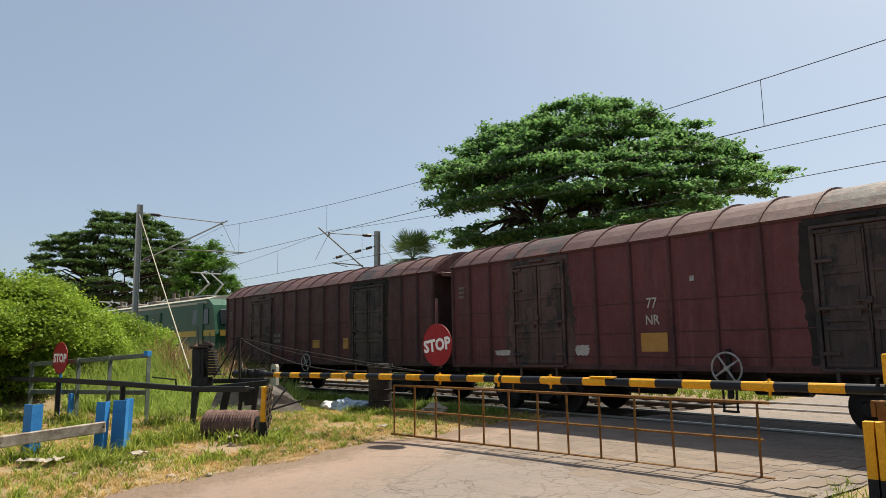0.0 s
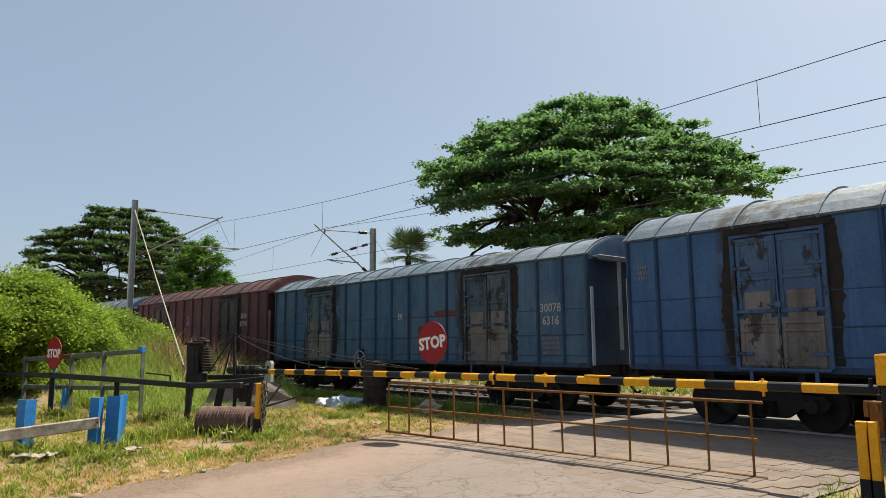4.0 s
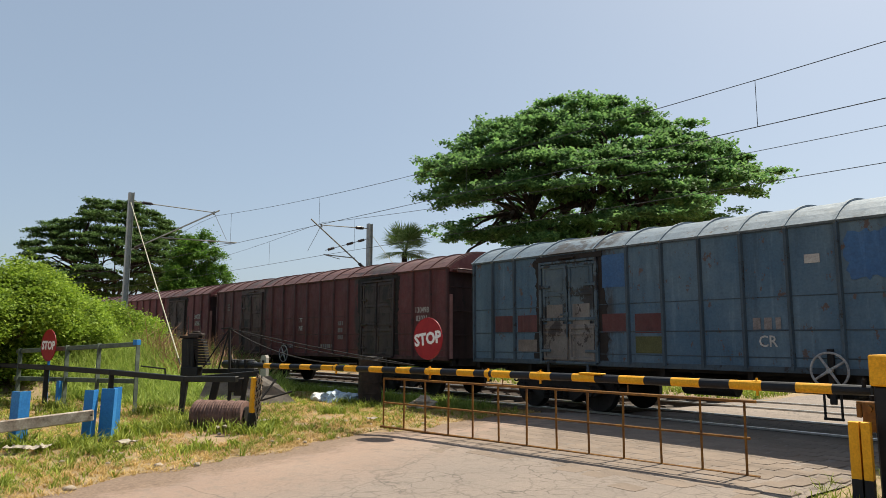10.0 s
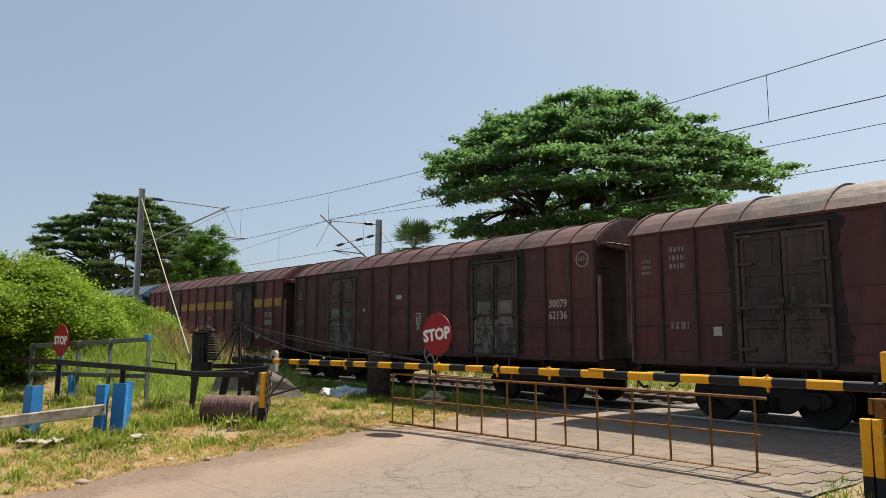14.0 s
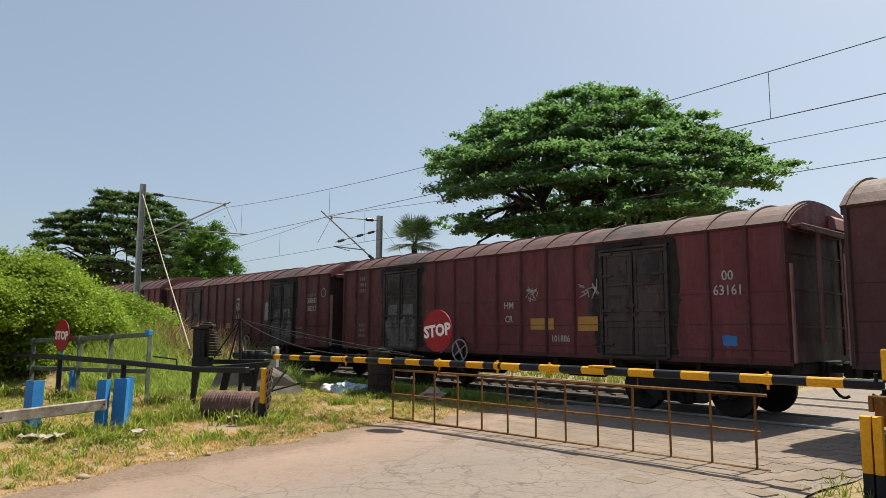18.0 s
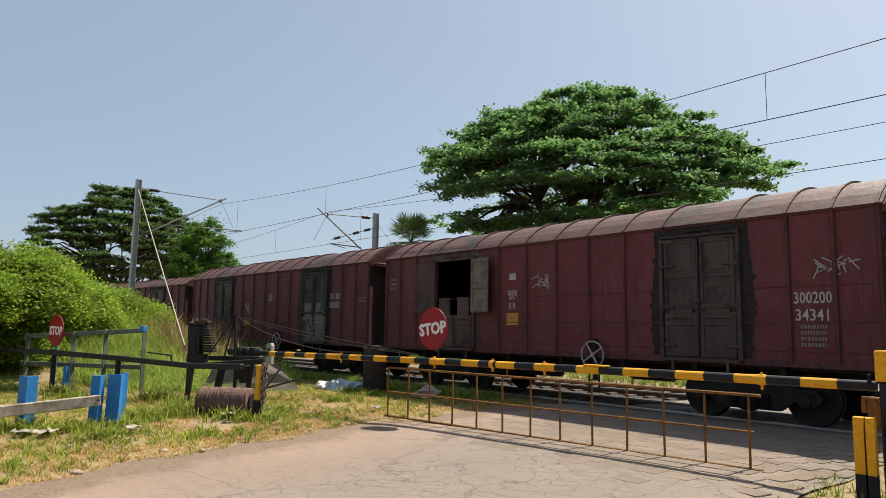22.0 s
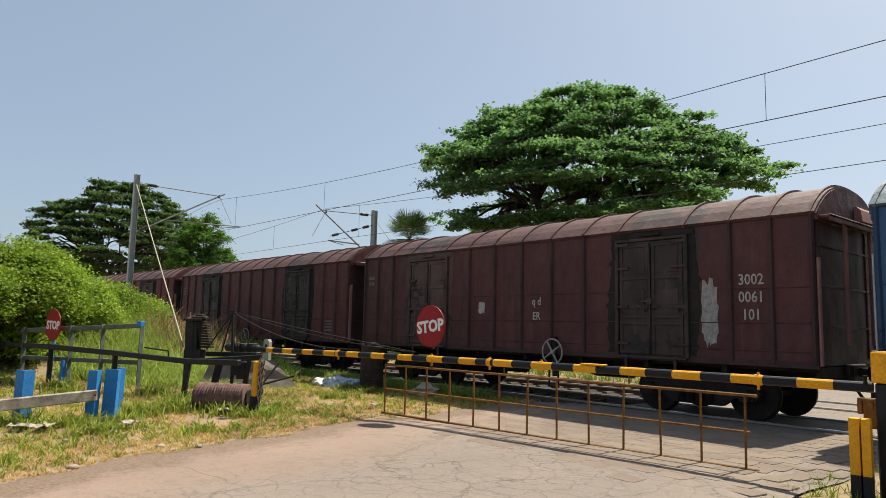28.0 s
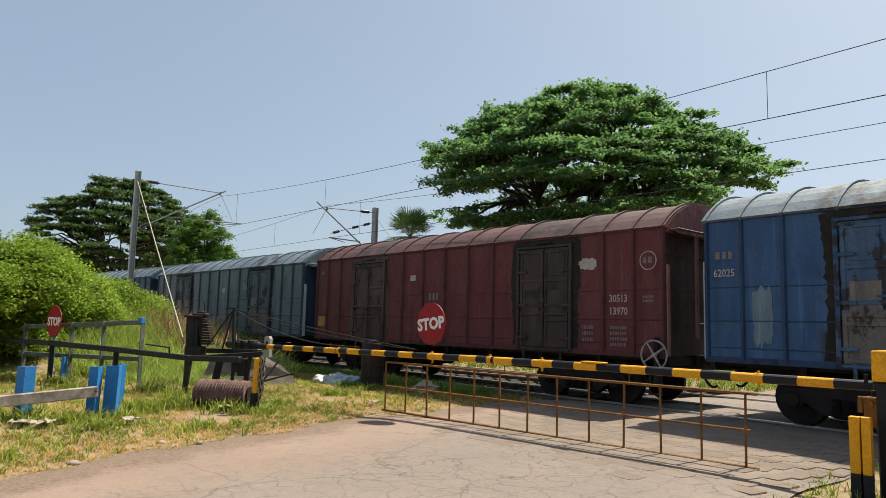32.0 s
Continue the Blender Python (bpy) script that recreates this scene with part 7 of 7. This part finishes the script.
    for p, r in (((-15.63, 6.43, 0.86), 0.030), ((-16.02, 5.96, 0.98), 0.016), ((-15.78, 6.22, 0.90), 0.018), ((-16.0, 6.0, 1.05), 0.014)):
        bm = bmesh.new()
        rod(bm, top, p, r, 6)
        part("strut", bm, M["iron"], t, "thin raised iron strut")
    bm = bmesh.new()
    between(bm, top + Vector((-0.12, -0.15, 0.0)), top + Vector((0.03, 0.04, 0.02)), 0.03, 0.03, 0.004)
    part("strut_head", bm, M["iron"], t, "iron strut head")
    # cords sagging from the strut's head to the boom
    for f, sag, r in ((0.402, 0.03, 0.011), (0.268, 0.22, 0.013), (0.395, 0.10, 0.008)):
        bm = bmesh.new()
        end = boom_at(f) + Vector((0, 0, 0.10))
        pts = []
        for i in range(15):
            g = i / 14
            c = top.lerp(end, g)
            c.z -= sag * 4 * g * (1 - g)
            pts.append(c)
        tube(bm, pts, r, 5)
        part("cord", bm, M["iron"], t, "sagging dark cord")
    r = thing("stone_roller", Matrix(), "ribbed brown roller lying in the grass", "roller")
    a, b = Vector((-13.27, 4.84, 0.215)), Vector((-12.52, 5.50, 0.215))
    bm = bmesh.new()
    pts, rr = [], []
    for i in range(20):
        for f, e in ((0.0, 0.246), (0.25, 0.258 + 0.007 * math.sin(i * 1.9)), (0.6, 0.256 + 0.006 * math.sin(i * 4.1)), (0.9, 0.245)):
            pts.append(a.lerp(b, (i + f) / 20))
            rr.append(e)
    tube(bm, pts, rr, 22)
    for v in bm.verts:
        v.co += 0.018 * noise.noise_vector(v.co * 3.1)
    part("drum", bm, M["bale"], r, "dented ribbed brown drum")
    bm = bmesh.new()
    rod(bm, a.lerp(b, -0.04), a, 0.15, 14)
    rod(bm, b, b.lerp(a, -0.04), 0.15, 14)
    part("hub", bm, M["iron"], r, "dark hub")
    p = thing("chain_post", pose(-12.02, 5.42, 0, 0, 4, 0), "rusty yellow post hung with chain", "post")
    bm = bmesh.new()
    box(bm, -0.055, 0.055, -0.075, 0.035, 0.30, 0.93, 0.012)
    part("shaft", bm, M["boom_yellow"], p)
    bm = bmesh.new()
    box(bm, -0.07, 0.07, -0.09, 0.05, -0.15, 0.30, 0.02)
    part("foot", bm, M["iron"], p, "black rotten foot")
    rng = random.Random(4)
    for strand in range(4):
        for i in range(24 - 3 * strand):
            bm = bmesh.new()
            ring(bm, (0, 0, 0), 0.024, 0.008, "Y", 8, 4)
            for v in bm.verts:
                v.co.z *= 1.5
            part("chain_link", bm, M["stone" if (i + strand) % 3 else "drum"], p).matrix_local = pose(0.055 + 0.006 * strand, 0.0 + 0.024 * strand + 0.008 * math.sin(i * 0.6), 0.97 - 0.043 * i - 0.02 * strand, 0, rng.uniform(-14, 14), 90 * (i % 2) + rng.uniform(-20, 20))
    s = thing("bent_sheet", pose(-17.05, 7.45, 0.0, 0, 0, 66), "bent grey metal sheet leaning in the grass", "scrap metal")
    bm = bmesh.new()
    extruded(bm, [(-1.2, -0.05), (-0.95, 0.60), (-0.45, 0.66), (0.10, 0.62), (0.62, 0.66), (1.3, -0.03)], -0.012, 0.012)
    bmesh.ops.triangulate(bm, faces=[f for f in bm.faces if len(f.verts) > 4])
    bmesh.ops.subdivide_edges(bm, edges=bm.edges[:], cuts=2, use_grid_fill=True)
    for v in bm.verts:
        v.co.y += 0.42 * v.co.z + 0.09 * noise.noise(v.co * 2.2) + 0.16 * abs(v.co.x - 0.2)
    part("sheet", bm, M["tin"], s)
    bm = bmesh.new()
    rod(bm, (0.30, -0.55, 0.02), (0.75, -0.2, 0.60), 0.03, 6)
    rod(bm, (0.2, -0.5, 0.05), (1.15, -0.35, 0.30), 0.025, 6)
    part("broken_bar", bm, M["iron"], s, "thin broken bar on the sheet")
    w = thing("marker_post", pose(-19.03, 8.88, -0.06, 0, 0, 20), "pale concrete marker post with a painted figure", "marker post")
    bm = bmesh.new()
    extruded(bm, [(-0.11, -0.2), (0.11, -0.2), (0.11, 1.14), (0.07, 1.22), (-0.07, 1.22), (-0.11, 1.14)], -0.06, 0.06)
    part("shaft", bm, M["concrete"], w)
    bm = bmesh.new()
    box(bm, -0.04, 0.045, -0.066, -0.06, 0.97, 1.07)
    part("painted_bar", bm, M["iron"], w, "dark painted mark")


def oil_drum():
    t = thing("oil_drum", pose(-15.35, 10.12, -0.06), "rusty black oil drum standing by the road", "drum")
    bm = bmesh.new()
    rod(bm, (0, 0, 0), (0, 0, 1.16), 0.30, 28)
    for z in (0.02, 0.30, 0.58, 0.86, 1.14):
        ring(bm, (0, 0, z), 0.303, 0.014, "Z", 28, 5)
    for v in bm.verts:
        v.co += 0.012 * noise.noise_vector(v.co * 4.0)
    part("barrel", bm, M["drum"], t, smooth=False)
    bm = bmesh.new()
    box(bm, -0.36, 0.34, -0.05, 0.05, 1.16, 1.22, 0.01, pose(0, 0, 0, 0, 0, 40))
    box(bm, -0.05, 0.05, -0.30, 0.33, 1.16, 1.24, 0.01, pose(0, 0, 0, 0, 0, 20))
    part("batten", bm, M["iron"], t, "dark batten across the drum")


def rubbish():
    rng = random.Random(21)
    for x, y, s, mt, lab in ((-16.5, 9.75, 0.34, "plastic", "crumpled pale blue plastic bag"), (-16.05, 9.95, 0.28, "plastic", "crumpled pale blue plastic bag"), (-16.9, 9.5, 0.22, "white", "crumpled white plastic bag in grass"),
                             (-15.7, 10.35, 0.25, "tarp", "crumpled blue plastic sheet"), (-13.6, 10.5, 0.30, "stone", "pale stone heap by the road")):
        t = thing("litter_bag" if mt != "stone" else "rubble", pose(x, y, -0.04), lab, "litter" if mt != "stone" else "stones")
        bm = bmesh.new()
        bmesh.ops.create_icosphere(bm, subdivisions=3, radius=s)
        for v in bm.verts:
            k = 1 + 0.55 * noise.noise(v.co * 7 + Vector((x, y, 0)))
            v.co *= k
            v.co.z = max(-0.02, v.co.z * 0.62 + 0.08)
        part("bag" if mt != "stone" else "rubble_lump", bm, M[mt], t)
    for i in range(26):
        y = rng.uniform(1.6, 9.5)
        x = road_left(y) - rng.uniform(0.1, 2.6)
        t = thing("pebble", pose(x, y, -0.04, 0, 0, rng.uniform(0, 360)), "pale stone lying in the grass", "stone", "stones in the verge")
        bm = bmesh.new()
        bmesh.ops.create_icosphere(bm, subdivisions=2, radius=1.0)
        s = rng.uniform(0.02, 0.05)
        for v in bm.verts:
            v.co *= 1 + 0.3 * noise.noise(v.co * 2 + Vector((i, 0, 0)))
            v.co = Vector((v.co.x * s * 1.5, v.co.y * s, max(-0.4, v.co.z) * s * 0.7 + s * 0.2))
        part("rock", bm, M["stone"], t, smooth=True)
    for x, y, s, a in ((-11.55, 3.15, 0.13, 20), (-11.85, 2.05, 0.11, 60), (-11.7, 1.95, 0.12, 100), (-11.95, 1.75, 0.13, 140), (-12.9, 6.1, 0.10, 30), (-11.9, 7.9, 0.09, 10), (-12.35, 5.0, 0.10, 80)):
        t = thing("paper_scrap", pose(x, y, 0.0, 0, 0, a), "crumpled dirty paper scrap on the verge", "litter", "scraps on the verge")
        bm = bmesh.new()
        bmesh.ops.create_grid(bm, x_segments=5, y_segments=4, size=s)
        for v in bm.verts:
            v.co.z = 0.05 + 0.05 * noise.noise(v.co * 14 + Vector((x, y, 0)))
        bmesh.ops.solidify(bm, geom=bm.faces[:], thickness=0.006)
        part("scrap", bm, M["litter"], t)


black_pipe()
steel_railing()
blue_posts()
winch()
oil_drum()
rubbish()

# bushes and grass on the bank
bush((-26.4, 3.4, 0.7), 3.8, 3.1, 3.0, 1, 560, 260, "tall dense yellow-green bush on the bank", 0.22)
bush((-29.6, 6.4, 0.8), 3.4, 2.6, 2.1, 2, 260, 180, "tall dense yellow-green bush on the bank")
bush((-22.9, 2.1, 0.1), 2.9, 2.3, 3.2, 4, 380, 240, "yellow-green bush overhanging the railing", 0.68)


bush((-23.6, 2.7, 0.0), 2.3, 1.5, 2.3, 9, 240, 200, "low shaded yellow-green bush under the overhang", 0.12)


def tufts(seed, n, xr, yr, keep, tall=(0.7, 1.2), z=None):
    rng = random.Random(seed)
    out = []
    while len(out) < n:
        x, y = rng.uniform(*xr), rng.uniform(*yr)
        k = keep(x, y)
        if rng.random() < k:
            out.append((x, y, (ground_z(x, y) if z is None else z) - 0.02, rng.uniform(*tall)))
    return out


def verge(x, y):
    e = road_left(y) - x
    if e < 0.18 + 0.35 * noise.noise(Vector((x * 1.5, y * 1.5, 9.0))) or y > 12.2:
        return 0.0
    p = 0.42 + 1.1 * noise.noise(Vector((x * 0.8, y * 0.8, 3.0))) + 0.5 * noise.noise(Vector((x * 2.6, y * 2.6, 7.0)))
    return max(0.0, min(1.0, p)) * min(1.0, 0.25 + e * 0.5)


def bank(x, y):
    d = ((x + 25.0) / 8.0) ** 2 + ((y - 7.0) / 4.0) ** 2
    if ((x + 22.6) / 3.2) ** 2 + ((y - 2.7) / 1.5) ** 2 < 1:
        return 0.0
    return 1.0 if d < 1 and y < 11.6 else 0.0


def grown(spots):
    """Grass stands higher towards the top of the bank."""
    return [(x, y, z, k * (0.30 + 1.05 * min(1.0, max(0.0, (-x - 18.5) / 8.0)))) for x, y, z, k in spots]


grass_patch("tall_grass", grown(tufts(1, 6400, (-33, -17), (3.0, 11.6), bank, (0.55, 1.15))), 0.95, 0.014, M["grass_tall"], 1, "tall pale green grass on the bank by the railway", 0.55, 8)
grass_patch("grass_plumes", grown(tufts(2, 420, (-29.5, -22), (7.2, 10.6), bank, (0.9, 1.25))), 1.15, 0.024, M["grass_seed"], 2, "reddish seeding grass plumes on the bank", 0.5, 4)
grass_patch("verge_grass", tufts(3, 5200, (-24, -8), (0.2, 12.2), verge, (0.4, 1.25)), 0.13, 0.008, M["grass_short"], 3, "short green grass along the road verge", 0.8, 9)
grass_patch("dry_grass", tufts(4, 17000, (-20, -8), (0.2, 12.2), lambda x, y: 0.0 if verge(x, y) <= 0 else 1 - 0.6 * verge(x, y), (0.4, 1.1)), 0.085, 0.005, M["grass_dry"], 4, "dry straw-coloured grass along the road verge", 1.1, 8)
WEEDS = [(-12.45, 1.75, 0.9), (-12.2, 2.2, 0.7), (-12.3, 2.95, 0.6), (-12.9, 3.9, 0.9), (-13.3, 4.5, 0.8), (-12.25, 5.15, 0.7), (-11.75, 5.5, 0.55), (-12.9, 5.9, 0.6), (-14.4, 4.9, 0.8), (-15.6, 9.6, 0.6), (-14.9, 9.7, 0.5), (-16.2, 4.9, 0.9), (-18.3, 3.2, 1.0), (-19.5, 2.3, 1.1), (-17.2, 3.4, 0.8), (-11.3, 2.6, 0.45), (-10.6, 4.0, 0.4), (-13.9, 8.3, 0.5)]
rng = random.Random(44)
grass_patch("verge_weeds", [(x + rng.gauss(0, 0.22), y + rng.gauss(0, 0.22), -0.05, k * rng.uniform(0.5, 1.2)) for x, y, k in WEEDS for _ in range(26)], 0.34, 0.013, M["grass_short"], 12, "lush green weeds round the posts and the roller", 0.75, 9)
grass_patch("right_verge_grass", tufts(5, 420, (-3.6, 3.0), (5.6, 10.4), lambda x, y: 1.0 if x > road_right(y) - 0.15 else 0.0, (0.5, 1.3)), 0.16, 0.006, M["grass_short"], 5, "short green grass at the foot of the barrier stand", 0.8, 9)
grass_patch("trackside_grass", tufts(8, 1100, (-34, -12.5), (11.0, 12.2), lambda x, y: 1.0 if y < 13.4 - 0.0013 * x * x - 1.35 else 0.0, (0.5, 1.2)), 0.28, 0.009, M["grass_tall"], 8, "pale green grass along the foot of the track", 0.5, 8)
grass_patch("near_far_grass", tufts(9, 3200, (-34, 4), (19.3, 27), lambda x, y: 0.0 if road_left(y) - 0.2 < x < road_right(y) + 0.2 else 1.0, (0.5, 1.2)), 0.30, 0.012, M["grass_short"], 9, "green grass strip beyond the far track", 0.8, 7)
grass_patch("far_grass", tufts(6, 3000, (-60, 40), (15.5, 40), lambda x, y: 1.0 if y > 20 and not road_left(y) < x < road_right(y) else 0.0, (0.6, 1.3)), 0.5, 0.02, M["grass_tall"], 6, "rough grass beyond the railway", 0.5, 6)


# ---- paving stones of the crossing ----
def pavers():
    rng = random.Random(9)
    kinds = []
    for k in range(7):
        bm = bmesh.new()
        w, d = 0.398, 0.294
        pts = []
        for i in range(8):
            a = i * math.pi / 4 + math.pi / 8
            pts.append((max(-1, min(1, 2.1 * math.cos(a))) * w / 2 + rng.uniform(-0.022, 0.012), max(-1, min(1, 2.1 * math.sin(a))) * d / 2 + rng.uniform(-0.022, 0.012)))
        top = [bm.verts.new((x * 0.982, y * 0.972, 0.0)) for x, y in pts]
        low = [bm.verts.new((x, y, -0.012)) for x, y in pts]
        bm.faces.new(top)
        for i in range(8):
            bm.faces.new((low[i], low[(i + 1) % 8], top[(i + 1) % 8], top[i]))
        me = bpy.data.meshes.new("paver")
        bm.to_mesh(me)
        bm.free()
        me.materials.append(M["paver"])
        kinds.append(me)
    y, row, made = 6.3, 0, 0
    joined_v, joined_f = [], []
    while y < 12.72:
        x = road_left(y) + 0.3 + (0.2 if row % 2 else 0.0)
        while x < road_right(y) - 0.2:
            at = pose(x, y, road_z(x, y) + rng.uniform(0.0, 0.003), rng.uniform(-0.15, 0.15), rng.uniform(-0.12, 0.12), rng.choice((0, 180)) + rng.uniform(-4, 4))
            me = rng.choice(kinds)
            if y < 7.6 and rng.random() > (y - 6.2) / 1.4:
                x += 0.405
                continue
            if -9.9 < x < -3.9 and 7.0 < y < 11.9:
                ob = new("paver", me)
                ob.parent = ROAD
                ob.matrix_local = at
                made += 1
            else:
                k = len(joined_v)
                joined_v += [at @ v.co for v in me.vertices]
                joined_f += [[k + i for i in f.vertices] for f in me.polygons]
            x += 0.405
        y += 0.302
        row += 1
    me = bpy.data.meshes.new("paving")
    me.from_pydata(joined_v, [], joined_f)
    tagged(place("paving", me, M["paver"], ROAD), "worn paving stones with thin joints", kind="stuff")


pavers()


# ---- what moves ----
def rolled(t):
    """Where the train's first wagon slot begins, along the line."""
    f = t / 16 - 1
    return (((2.114 * f - 2.29) * f - 12.065) * f - 222.366) * f - 258.20


def car_pose(mid, between):
    a, _ = on_track(mid - between / 2)
    b, _ = on_track(mid + between / 2)
    d = b - a
    return Matrix.Translation((a + b) / 2) @ Matrix.Rotation(math.atan2(d.y, d.x), 4, "Z")


def motions():
    times = [i * 0.5 for i in range(65)]
    for w, off, length in FLEET:
        walk(w, [(t, car_pose(rolled(t) + off + length / 2, length - 4.9)) for t in times])
    walk(LOCO, [(t, car_pose(rolled(t) + SHORT - 10.45, 10.8)) for t in times])
    steps = [i / 30 for i in range(961)]
    start = rolled(0.0)
    for group, radius in ((WHEELS, 0.46), (LOCO_WHEELS, 0.54)):
        first = {}
        for w in group:
            x = round(w.location.x, 3)
            if x not in first:
                walk(w, [(t, pose(x, 0, w.location.z) @ Matrix.Rotation((rolled(t) - start) / radius, 4, "Y")) for t in steps])
                first[x] = w.animation_data
            else:
                # the same turning serves every alike wheel set
                w.rotation_mode = "QUATERNION"
                keys = w.animation_data_create()
                keys.action = first[x].action
                keys.action_slot = first[x].action_slot


motions()
